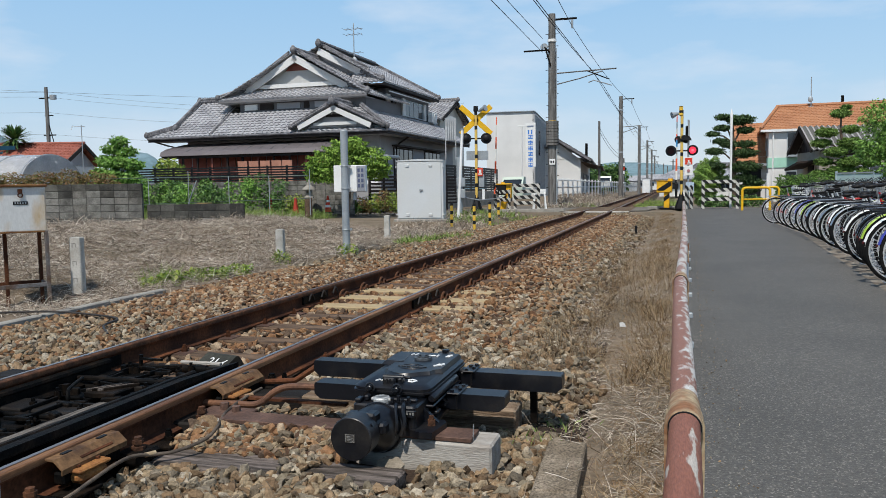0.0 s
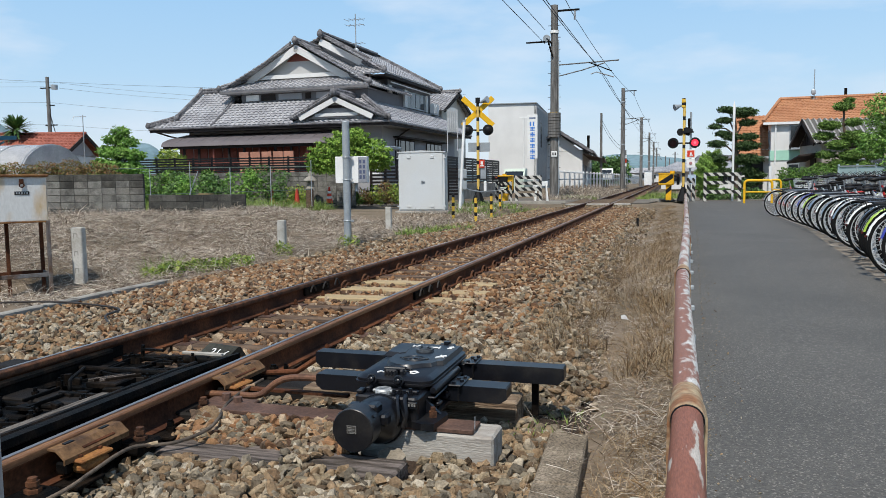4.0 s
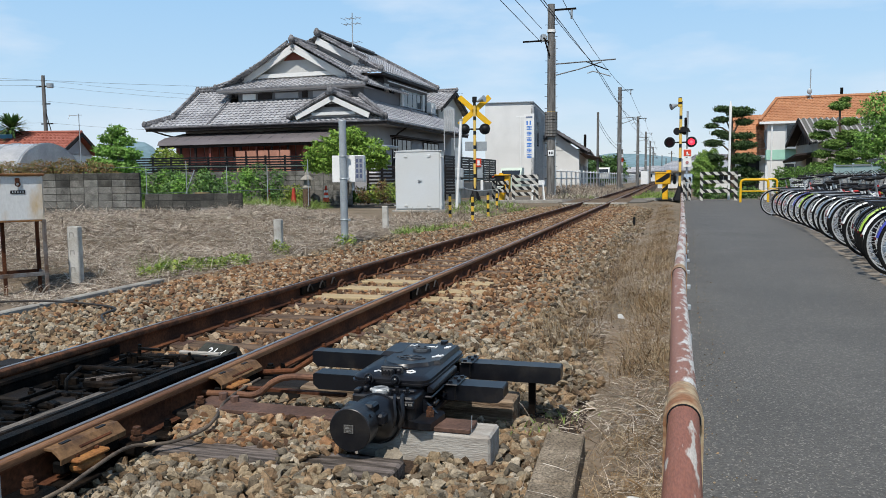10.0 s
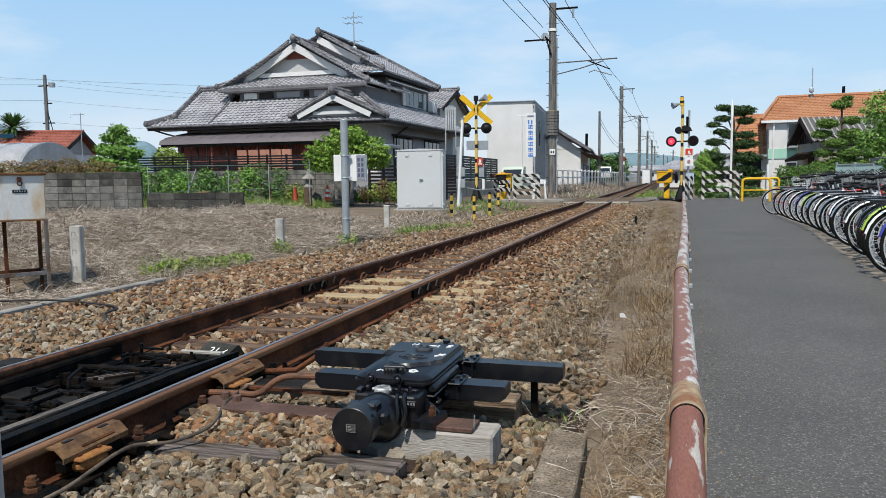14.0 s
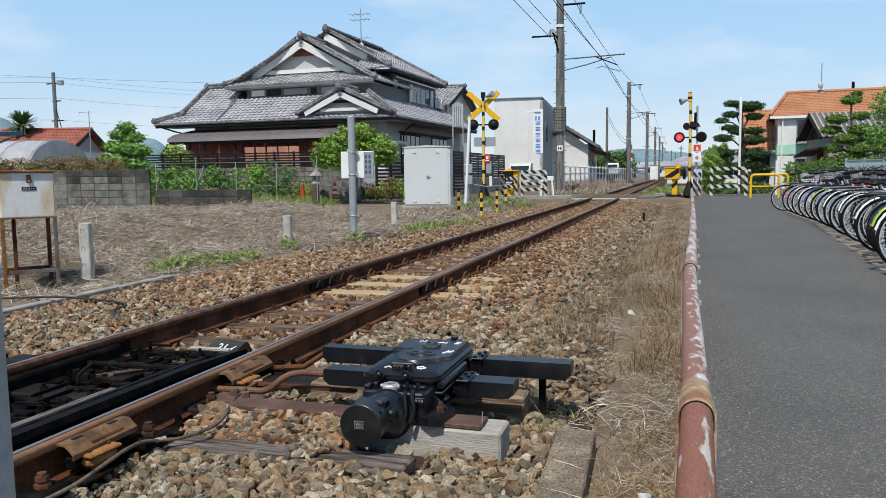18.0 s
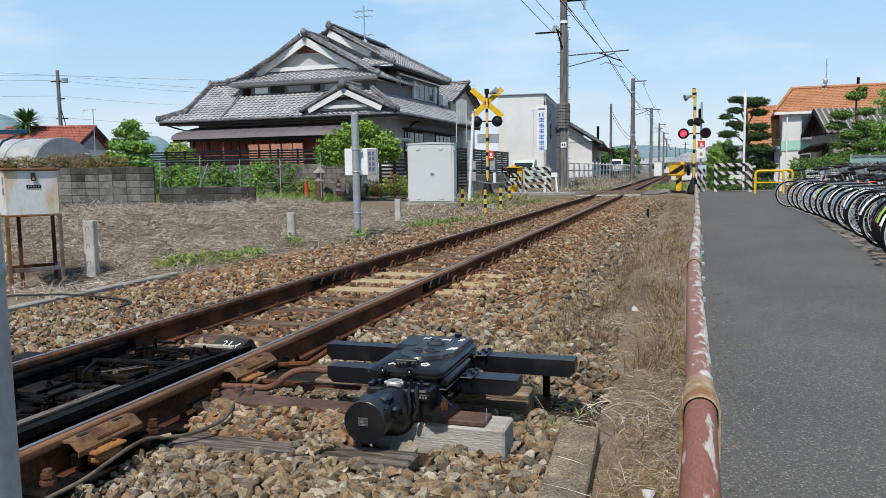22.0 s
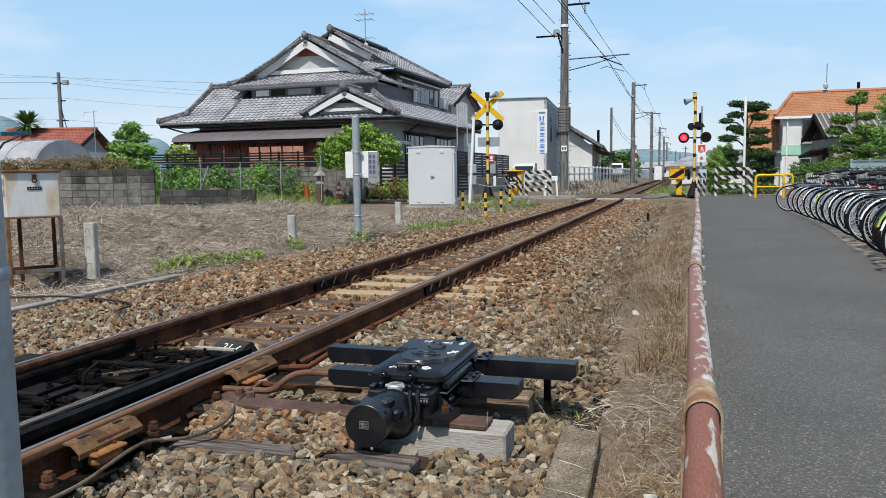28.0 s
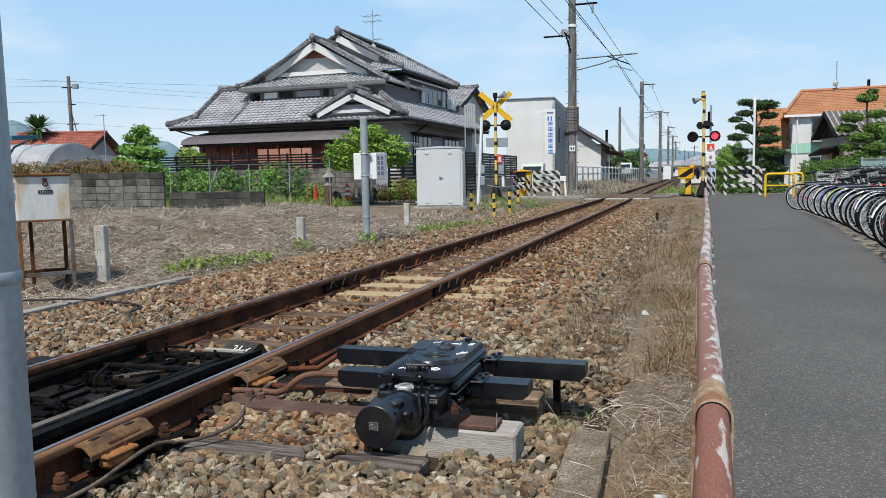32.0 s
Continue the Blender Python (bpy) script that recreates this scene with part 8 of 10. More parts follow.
cl = [((0.55 * k, random.uniform(-0.06, 0.06), 0.45 + 0.33 * j), (0.42, 0.42, 0.36)) for k in range(7) for j in range(3)]
plant("clipped_hedge", pose(5.5, 41.3, 0.0, 0, 0, 4), cl, 22000, 0.045, LEAF_HEDGE, "rounded clipped green hedge", "hedge", shell=0.7)
cl = [((0, 0, 1.25), (0.50, 0.7, 0.8)), ((0.2, 1.2, 1.4), (0.55, 0.7, 0.85)), ((0.5, 2.6, 1.5), (0.6, 0.8, 0.95)), ((0.1, 0.3, 0.5), (0.55, 0.7, 0.6))]
plant("conifer_hedge", pose(1.72, 41.8, 0.0), cl, 52000, 0.034, leaf_mat("bright_conifer", [(0.20, 0.34, 0.06), (0.25, 0.39, 0.08), (0.15, 0.27, 0.05), (0.28, 0.42, 0.10)]), "tall rounded green conifer hedge", "hedge", shell=0.86)
for x, y, r_, n_ in ((-6.62, 9.45, 0.22, 620), (-6.50, 9.95, 0.26, 760), (-6.42, 10.35, 0.18, 420), (-6.50, 8.75, 0.18, 420), (-6.45, 11.85, 0.15, 420), (-5.9, 13.6, 0.16, 300)):
    cl = [((random.uniform(-1, 1) * r_, random.uniform(-1.3, 1.3) * r_, random.uniform(0.03, 0.08)), (r_ * 0.55, r_ * 0.55, 0.085 if y < 11 else 0.17)) for _ in range(6)]
    plant("low_weeds", pose(x, y, float(gz(np.array([x]), np.array([y]))[0]) + 0.02), cl, n_, 0.026, LEAF_YEL, "bright green leafy weeds in dead grass", "weeds", group="weeds", shell=0.3)
for i, (x, y) in enumerate(((2.2, 37.9), (3.0, 38.2), (1.8, 37.4), (3.7, 38.1))):
    cl = [((0, 0, 0.25), (0.5, 0.4, 0.35))]
    plant("low_weeds", pose(x, y, -0.05), cl, 500, 0.07, LEAF_FAR, "low green weeds below the pine", "weeds", group="weeds")
for i in range(11):
    x, y = -14.5 + 0.85 * i + random.uniform(-0.4, 0.4), 101 + random.uniform(-3, 6)
    h = random.uniform(2.6, 4.2)
    cl = [((0, 0, h * 0.55), (1.5, 1.2, h * 0.42)), ((random.uniform(-1, 1), 0, h * 0.75), (0.9, 0.9, h * 0.25)), ((random.uniform(-1.4, 1.4), 0, h * 0.4), (1.0, 0.9, h * 0.3))]
    plant("roadside_tree", pose(x, y, -0.1), cl, 700, 0.22, LEAF_FAR, "round green tree beyond the white fence", "tree", limbs_to(cl, r=0.12, top=h * 0.6), "far trees")

for x, y, h, lm in ((-12.2, 29.4, 0.7, LEAF_RED), (-11.7, 29.5, 0.85, LEAF_YEL), (-11.2, 29.4, 1.0, LEAF_RED), (-12.6, 29.2, 0.6, LEAF_HEDGE), (-10.75, 29.3, 0.9, LEAF_YEL), (-14.4, 28.0, 0.85, LEAF_YEL), (-15.6, 28.0, 0.9, LEAF_FRESH), (-14.9, 28.1, 0.8, LEAF_YEL)):
    cl = [((0, 0, h * 0.6), (0.32, 0.3, h * 0.45)), ((0.25, 0, h * 0.4), (0.28, 0.25, h * 0.35))]
    plant("flower_bush", pose(x, y, 0.0), cl, 800, 0.045, lm, "loose yellow-green and russet garden bush", "shrub", limbs_to(cl, r=0.015), "garden shrubs")
gb = tufts(2300, 9, -20.5, -12.6, 19.8, 27.4, 0.18)
blades("garden_grass", gb, 0.36, 0.014, 1.1, GRASS, "rank green grass and weeds in the garden", "grass")

# fan palm far behind
palm = thing("fan_palm", pose(-46.9, 46.0, 0.1), "tall fan palm behind red roof", "palm tree")
part("trunk", Shape().tube([(0, 0, 0), (0.05, 0, 2.5), (0, 0, 4.9)], [0.25, 0.22, 0.26], 8), BARK, palm)
pv, pf = [], []
for k in range(170):
    a, e = random.uniform(0, 2 * math.pi), random.uniform(-0.5, 1.4)
    d = Vector((math.cos(a) * math.cos(e), math.sin(a) * math.cos(e), math.sin(e)))
    s_ = d.cross(Vector((0, 0, 1))).normalized() * 0.10
    c0 = Vector((0, 0, 4.95))
    p1_, p2_ = c0 + d * 0.75, c0 + d * 1.5 + Vector((0, 0, -0.25))
    o = len(pv)
    pv += [c0 - s_ * 0.2, c0 + s_ * 0.2, p1_ + s_, p1_ - s_, p2_ + s_ * 0.2, p2_ - s_ * 0.2]
    pf += [(o, o + 1, o + 2, o + 3), (o + 3, o + 2, o + 4, o + 5)]
part("fronds", Shape().add(pv, pf), LEAF_FAR, palm)

# ---------------------------------------------------------------- garden things
for x, y in ((-12.9, 27.6),):
    cn = thing("traffic_cone", pose(x, y, 0.12), "orange traffic cone with white bands", "traffic cone", "traffic cones")
    part("base", Shape().box((0, 0, 0.02), (0.36, 0.36, 0.04), ch=0.01), BLACK, cn)
    part("cone", Shape().tube([(0, 0, 0.03), (0, 0, 0.68)], [0.14, 0.03], 16), RED, cn)
    for z in (0.22, 0.42):
        part("band", Shape().tube([(0, 0, z), (0, 0, z + 0.09)], [0.114 - (z - 0.22) * 0.17, 0.098 - (z - 0.22) * 0.17], 16), WHITE, cn)
for x, y in ((-15.2, 27.2), (-14.0, 27.0)):
    cn = thing("orange_cone", pose(x, y, 0.12), "plain faded orange traffic cone in the garden", "traffic cone", "traffic cones")
    part("cone", Shape().tube([(0, 0, 0), (0, 0, 0.08), (0, 0, 0.62)], [0.13, 0.11, 0.045], 14), mat("faded_red_plastic", (0.42, 0.05, 0.03), 0.6), cn)
    part("base", Shape().box((0, 0, 0.02), (0.34, 0.34, 0.04)), RED, cn)
lan = thing("stone_lantern", pose(-13.85, 27.9, 0.15), "small grey stone garden lantern", "stone lantern")
LST = CONCRETE
part("base", Shape().tube([(0, 0, 0), (0, 0, 0.12)], [0.22, 0.18], 6), LST, lan)
part("shaft", Shape().tube([(0, 0, 0.12), (0, 0, 0.55)], [0.10, 0.10], 8), LST, lan)
part("fire_box", Shape().tube([(0, 0, 0.55), (0, 0, 0.62), (0, 0, 0.64), (0, 0, 0.90)], [0.2, 0.2, 0.14, 0.14], 6), LST, lan)
part("roof", Shape().tube([(0, 0, 0.90), (0, 0, 0.95), (0, 0, 1.08), (0, 0, 1.2), (0, 0, 1.3)], [0.29, 0.27, 0.10, 0.09, 0.03], 6), LST, lan)
pst = thing("wooden_stump_post", pose(-12.55, 25.2, 0.05), "thick weathered wooden post stump", "post")
part("body", Shape().tube([(0, 0, 0), (0, 0, 0.68), (0, 0, 0.70)], [0.15, 0.14, 0.125], 10), TIMBER, pst)
gf_ = thing("garden_pipe_fence", pose(-20.5, 20.6, 0.2, 0, 0, 14), "rusty thin pipe frame and net fence of the garden", "fence")
for k in range(8):
    part("post", Shape().cyl((1.35 * k, 0, 0), (1.35 * k, 0, 1.5 if k % 3 == 1 else 1.32), 0.014, seg=6), GALV, gf_)
WIREG = mat("dull_green_wire", (0.10, 0.14, 0.12), 0.6)
part("top_rail", Shape().cyl((0, 0, 1.30), (9.4, 0, 1.30), 0.013, seg=6), WIREG, gf_)
part("mid_rail", Shape().cyl((2.5, 0.1, 0.4), (9.4, 0.1, 0.55), 0.009, seg=6), WIREG, gf_)
part("brace", Shape().cyl((5.2, 0, 0), (5.6, 0.2, 1.2), 0.016, seg=6), GALV, gf_)
wc = thing("wooden_tub", pose(-14.2, 21.2, 0.25), "old brown tub among the vegetables", "tub")
part("body", Shape().tube([(0, 0, 0), (0, 0, 0.42)], [0.2, 0.24], 12), mat("tan_tub", (0.28, 0.2, 0.1), 0.8), wc)

# greenhouse of plastic film
gh = thing("plastic_greenhouse", pose(-31.8, 27.7, 0.0, 0, 0, 10), "tunnel greenhouse of translucent pale plastic film", "greenhouse")
FILM = mat("plastic_film", (0.86, 0.87, 0.88), 0.22, var=0.2, scale=1.2, fine=14, bump=0.5, dist=0.03, col2=(0.66, 0.68, 0.71), spec=0.5)
FILM.node_tree.nodes["Principled BSDF"].inputs["Transmission Weight"].default_value = 0.6
FILM.node_tree.nodes["Principled BSDF"].inputs["IOR"].default_value = 1.15
prof = [(0, 2.6 * -math.cos(a) + 2.4, 0.9 + 2.05 * math.sin(a) ** 0.8 if math.sin(a) > 1e-6 else 0.9) for a in np.linspace(0, math.pi, 15)]
outer = [(0, y_, z_) for _, y_, z_ in prof]
part("film", Shape().prism([(0, -0.2, 0)] + outer + [(0, 5.0, 0)], (-9, 0, 0), (3.3, 0, 0)), FILM, gh)
for k in range(9):
    part("hoop", Shape().tube([(-8.8 + 1.5 * k, y_, z_ + 0.01) for _, y_, z_ in prof], 0.03, 6), GALV, gh)
part("side_rail", Shape().cyl((-9, -0.22, 1.2), (3.3, -0.22, 1.2), 0.03, seg=6), OILSTEEL, gh)

# red-roofed house on the left
REDTILE = mat("red_roof_tile", (0.37, 0.135, 0.095), 0.55, var=0.35, scale=1.2, fine=12, bump=0.1, col2=(0.28, 0.09, 0.06))
rh = thing("red_roof_house", pose(-47.2, 43.5, 0.0, 0, 0, 16), "low house with red tiled gable roof and pale wall", "house")
part("wall", Shape().box((2.6, 3.0, 1.6), (5.6, 5.2, 3.2)), PLASTERW, rh)
part("gable_wall", Shape().prism([(5.4, 0.4, 3.1), (5.4, 5.6, 3.1), (5.4, 3.0, 4.6)], (-0.2, 0, 0), (0, 0, 0)), PLASTERG, rh)
tile_slope((-1.0, -0.3, 3.2), (5.9, -0.3, 3.2), (5.9, 3.0, 4.8), (-1.0, 3.0, 4.8), rh, REDTILE, col=0.30, course=0.30, amp=0.045, step=0.03)
tile_slope((5.9, 6.3, 3.2), (-1.0, 6.3, 3.2), (-1.0, 3.0, 4.8), (5.9, 3.0, 4.8), rh, REDTILE, col=0.30, course=0.30, amp=0.045, step=0.03)
plank(rh, "bargeboard", [(5.9, -0.3, 3.2), (5.9, 3.0, 4.8), (5.9, 6.3, 3.2)], 0.25, 0.06, DARKWOOD)
part("ridge", Shape().tube([(-1, 3.0, 4.85), (5.9, 3.0, 4.85)], 0.12, 8), REDTILE, rh)

# station canopy corner, teal
can = thing("platform_canopy", pose(-27.6, 22.0, 0.0, 0, 0, 14), "teal sheet-metal canopy on dark steel posts", "canopy")
TEAL = mat("teal_sheet", (0.06, 0.19, 0.27), 0.5, var=0.15, scale=2)
part("roof", Shape().prism([(0, -0.8, 2.62), (0, 0.9, 2.75), (0, 0.9, 2.9), (0, -0.8, 2.78)], (-6, 0, 0), (3.7, 0, 0)), TEAL, can)
for x_ in (2.95, 0.4):
    part("post", Shape().box((x_, 0, 1.3), (0.14, 0.14, 2.7)), BLACK, can)
    part("bracket", Shape().tube([(x_, 0, 2.0), (x_ + 0.3, 0, 2.4), (x_ + 0.8, 0, 2.6)], 0.04, 6), TEAL, can)


# ---------------------------------------------------------------- buildings beyond
wh = thing("white_workshop", pose(-13.7, 59.0, 0.0, 0, 0, 4), "tall white panelled workshop with corrugated side greyed for shade", "building")
part("front_wall", Shape().box((1.75, 0.1, 3.45), (3.7, 0.2, 6.9)), PLASTERW, wh, "plain white front wall")
# Corrugated side away from the sun: its shade is part of this grey.
part("side_wall", Shape().box((3.6, 8.0, 3.4), (0.2, 16, 6.8)), mat("shaded_grey_corrugated", (0.33, 0.34, 0.35), 0.6, var=0.1, scale=0.6), wh, "corrugated side wall, shade put into its grey")
for k in range(30):
    part("side_rib", Shape().box((3.715, 0.4 + 0.53 * k, 3.4), (0.03, 0.12, 6.7)), GALV, wh)
part("roof", Shape().box((1.75, 8.0, 6.9), (3.9, 16.2, 0.08)), GALV, wh)
part("coping", Shape().box((1.75, 0.05, 6.92), (3.8, 0.35, 0.06)), GALV, wh)
window(wh, (3.72, 3.2, 4.6), 0.9, 1.9, "y", 2, BLACK)
part("drain_pipe", Shape().cyl((3.8, 10.5, 0), (3.8, 10.5, 6.5), 0.07, seg=8), WHITE, wh)
sg = thing("sign_banner", pose(-9.62, 54.3, 0.0, 0, 0, 3), "white vertical sign board with blue lettering on a slim pole", "sign")
part("pole", Shape().cyl((-0.5, 0, 0), (-0.5, 0, 5.45), 0.05, seg=8), WHITE, sg)
part("pole_arm", Shape().box((-0.45, 0, 5.42), (0.7, 0.1, 0.1)), WHITE, sg)
part("board", Shape().box((0.12, 0, 4.05), (0.72, 0.06, 3.1), ch=0.01), WHITE, sg)
BLUE = mat("sign_blue", (0.05, 0.20, 0.60), 0.6, var=0.05)
for k in range(6):
    z = 4.62 - 0.40 * k
    for dz in (-0.12, -0.02, 0.08):
        part("writing_bar", Shape().box((0.12, -0.035, z + dz), (0.34, 0.008, 0.055)), BLUE, sg)
    part("writing_bar", Shape().box((0.12, -0.036, z - 0.02), (0.05, 0.008, 0.30)), BLUE, sg)
for dx in (-0.02, 0.2):
    part("writing_bar", Shape().box((dx, -0.035, 4.95), (0.10, 0.008, 0.3)), BLUE, sg)
part("writing_bar", Shape().box((0.12, -0.035, 5.35), (0.45, 0.008, 0.12)), mat("sign_grey", (0.2, 0.25, 0.35), 0.6), sg)

# long low store behind the mast
st = thing("long_store_house", pose(-11.2, 68.0, 0.0, 0, 0, 4), "long pale house with dark grey pitched roof", "house")
part("wall", Shape().box((1.6, 14, 1.75), (4.2, 28, 3.5)), PLASTERW, st)
part("gable_wall", Shape().prism([(-0.5, 0.0, 3.4), (3.7, 0.0, 3.4), (1.6, 0.0, 5.0)], (0, 0, 0), (0, 0.2, 0)), PLASTERW, st)
tile_slope((4.7, -0.7, 3.35), (4.7, 28.5, 3.35), (1.6, 28.5, 5.3), (1.6, -0.7, 5.3), st, ROOFTILE, col=0.5, course=0.5)
tile_slope((-1.5, 28.5, 3.35), (-1.5, -0.7, 3.35), (1.6, -0.7, 5.3), (1.6, 28.5, 5.3), st, ROOFTILE, col=0.5, course=0.5)
plank(st, "bargeboard", [(4.7, -0.7, 3.4), (1.6, -0.7, 5.35), (-1.5, -0.7, 3.4)], 0.22, 0.08, RIDGET)
tile_slope((5.6, 0.5, 2.7), (5.6, 20, 2.7), (3.7, 20, 3.2), (3.7, 0.5, 3.2), st, mat("brown_lean_to", (0.22, 0.15, 0.11), 0.7), col=0.5, course=0.5)
for k in range(6):
    window(st, (3.72, 2.5 + 4 * k, 1.7), 1.4, 1.2, "y", 2, GALV)
part("flue", Shape().cyl((3.4, 25, 3.6), (3.4, 25, 6.2), 0.16, seg=8), OILSTEEL, st, "dark steel flue")
st2 = thing("flat_house", pose(-12.6, 92.0, 0.0, 0, 0, 3), "pale house with a deep flat eave and balcony", "house")
part("wall", Shape().box((1.2, 3, 1.9), (3.0, 6, 3.8)), PLASTERW, st2)
part("roof", Shape().box((1.3, 2.8, 4.0), (4.0, 7.6, 0.9), ch=0.05), PLASTERG, st2)
part("balcony", Shape().box((1.2, -1.0, 1.3), (4.4, 1.8, 0.8), ch=0.03), PLASTERG, st2)
window(st2, (1.2, -0.03, 2.9), 1.6, 1.4, "x", 2, GALV)
# a row of distant houses along the line
for i, (x, y, w, h, c_) in enumerate(((-1.2, 215, 11, 4.2, ROOFTILE), (-9, 255, 10, 4.5, ROOFTILE), (5.5, 190, 8, 3.6, RIDGET), (9, 120, 12, 4.4, RIDGET), (2.6, 75, 7, 2.6, ROOFTILE), (-26, 230, 14, 4.5, ROOFTILE), (17, 90, 14, 4.4, ROOFTILE))):
    fh = thing("distant_house", pose(x, y, 0, 0, 0, random.uniform(-6, 6)), "distant pale house with a dark pitched roof", "house", "distant houses")
    part("wall", Shape().box((0, 3, h * 0.33), (w, 6, h * 0.66)), PLASTERW if i % 2 == 0 else PLASTERG, fh)
    tile_slope((-w / 2 - 0.5, -0.6, h * 0.62), (w / 2 + 0.5, -0.6, h * 0.62), (w / 2 - 1.2, 3, h), (-w / 2 + 1.2, 3, h), fh, c_, col=0.3, course=0.35, amp=0.02, step=0.02)
    tile_slope((w / 2 + 0.5, 6.6, h * 0.62), (-w / 2 - 0.5, 6.6, h * 0.62), (-w / 2 + 1.2, 3, h), (w / 2 - 1.2, 3, h), fh, c_, col=0.3, course=0.35, amp=0.02, step=0.02)
    for k in range(3):
        window(fh, (-w / 3 + k * w / 3, -0.03, h * 0.36), w * 0.16, h * 0.22, "x", 2, GALV)

# white house with orange roof on the right
ORANGE = mat("orange_roof_tile", (0.42, 0.20, 0.10), 0.6, var=0.18, scale=0.9, fine=10, bump=0.1, col2=(0.35, 0.155, 0.075))
MINT = mat("mint_band", (0.36, 0.62, 0.50), 0.7, var=0.08)
oh = thing("orange_roof_building", pose(6.0, 52.3, 0.0, 0, 0, -3), "white two-storey building with orange tiled roof and mint band", "building")
part("wall", Shape().box((7.0, 4.1, 2.2), (14.0, 8.0, 4.6)), PLASTERW, oh)
part("band", Shape().box((6.98, 4.08, 2.35), (14.06, 8.06, 0.62)), MINT, oh, "mint green band between the storeys")
tile_slope((-0.5, -0.15, 4.4), (14.5, -0.15, 4.4), (13, 3.4, 6.1), (0.75, 3.4, 6.1), oh, ORANGE, col=0.25, course=0.28, amp=0.028, step=0.022)
tile_slope((-0.5, 8.6, 4.4), (-0.5, -0.15, 4.4), (0.75, 3.4, 6.1), (0.75, 4.9, 6.1), oh, ORANGE, col=0.25, course=0.28, amp=0.028, step=0.022)
tile_slope((14.5, 8.6, 4.4), (-0.5, 8.6, 4.4), (0.75, 4.9, 6.1), (13, 4.9, 6.1), oh, ORANGE, col=0.25, course=0.28, amp=0.028, step=0.022)
part("ridge", Shape().tube([(0.7, 3.4, 6.15), (13, 3.4, 6.15)], 0.12, 8).tube([(-0.5, -0.15, 4.5), (0.7, 3.4, 6.17)], 0.10, 8), ORANGE, oh)
plank(oh, "fascia", [(-0.5, -0.15, 4.42), (14.5, -0.15, 4.42)], 0.15, 0.06, WHITE)
part("drain_pipe", Shape().cyl((0.25, -0.02, 0), (0.25, -0.02, 4.3), 0.05, seg=8), WHITE, oh)
window(oh, (1.72, 0.06, 3.45), 1.3, 1.5, "x", 2, GALV)
window(oh, (1.62, 0.06, 1.15), 1.2, 1.3, "x", 2, GALV)
window(oh, (-0.04, 1.6, 3.4), 1.1, 1.1, "y", 2, GALV)
window(oh, (-0.04, 1.6, 1.15), 1.1, 1.3, "y", 2, GALV)
part("balcony_rail", Shape().box((1.9, -0.4, 2.95), (1.7, 0.05, 0.5)).box((1.9, -0.2, 2.72), (1.7, 0.5, 0.06)), GALV, oh)
part("air_conditioner", Shape().box((1.35, -0.24, 3.05), (0.4, 0.26, 0.55), ch=0.03), PLASTERW, oh)
part("aerial", Shape().cyl((0, 0, 0), (0, 0, 2.0), 0.03, seg=6).ball((-0.05, -0.1, 0.55), (0.16, 0.06, 0.2), 10, 6).cyl((-0.15, 0, 0.1), (0.2, 0, 0.1), 0.02), GALV, oh, at=pose(2.7, 3.2, 5.95))
part("flue", Shape().cyl((4.6, 3.6, 6.0), (4.6, 3.6, 6.7), 0.09, seg=8), OILSTEEL, oh)
# lower annex with orange roof towards the pine
part("annex_wall", Shape().box((-0.9, 4.6, 1.4), (1.8, 6, 2.8)), PLASTERW, oh)
tile_slope((-2.0, 1.1, 2.35), (0.0, 1.1, 2.35), (0.0, 4.6, 5.2), (-2.0, 4.6, 5.2), oh, ORANGE, col=0.25, course=0.28, amp=0.028, step=0.022)
part("dark_doorway", Shape().box((-0.9, 1.55, 1.05), (1.1, 0.1, 2.0)), BLACK, oh, "dark stair doorway")
plank(oh, "annex_fascia", [(-2.0, 1.05, 2.36), (0.0, 1.05, 2.36)], 0.16, 0.06, PLASTERG)
# barn-like house with slate gable in front of it
bh = thing("dark_gable_house", pose(6.95, 47.0, 0.0, 0, 0, 8), "low house with black boarded gable and ribbed grey roof", "house")
BEIGE = mat("beige_wall", (0.40, 0.36, 0.30), 0.85, var=0.15, scale=1.2)
part("wall", Shape().box((4.9, 0.0, 1.25), (8.4, 3.78, 2.7)), BEIGE, bh)
RIBM = stripes("ribbed_slate", (0.36, 0.355, 0.34), (0.11, 0.108, 0.10), 0.30, (1, 0, 0), 0.7)
tile_slope((0.0, -2.2, 2.78), (9.4, -2.2, 2.78), (9.4, 0.0, 4.16), (0.0, 0.0, 4.16), bh, RIBM, col=0.30, course=3.4, amp=0.10, step=0.0)
tile_slope((9.4, 2.2, 2.78), (0.0, 2.2, 2.78), (0.0, 0.0, 4.16), (9.4, 0.0, 4.16), bh, RIBM, col=0.30, course=3.4, amp=0.10, step=0.0)
part("soffit", Shape().prism([(0.03, -2.1, 2.78), (0.03, 0, 4.08), (0.03, 2.1, 2.78), (0.03, 2.1, 2.72), (0.03, 0, 4.00), (0.03, -2.1, 2.72)], (0, 0, 0), (0.45, 0, 0)), DARKWOOD, bh, "dark boarded underside of the verge")
part("gable", Shape().prism([(0.5, -1.8, 2.75), (0.5, 1.8, 2.75), (0.5, 0, 3.92)], (0, 0, 0), (0.15, 0, 0)), DARKWOOD, bh, "black boarded gable")
for k in range(11):
    y_ = -1.6 + 0.32 * k
    part("board", Shape().box((0.485, y_, 2.75 + (1.1 - abs(y_) * 0.62) / 2), (0.03, 0.26, max(0.1, 1.1 - abs(y_) * 0.62))), DARKWOOD, bh)
plank(bh, "bargeboard", [(0.0, -2.2, 2.80), (0.0, 0.0, 4.18), (0.0, 2.2, 2.80)], 0.20, 0.06, DARKWOOD)
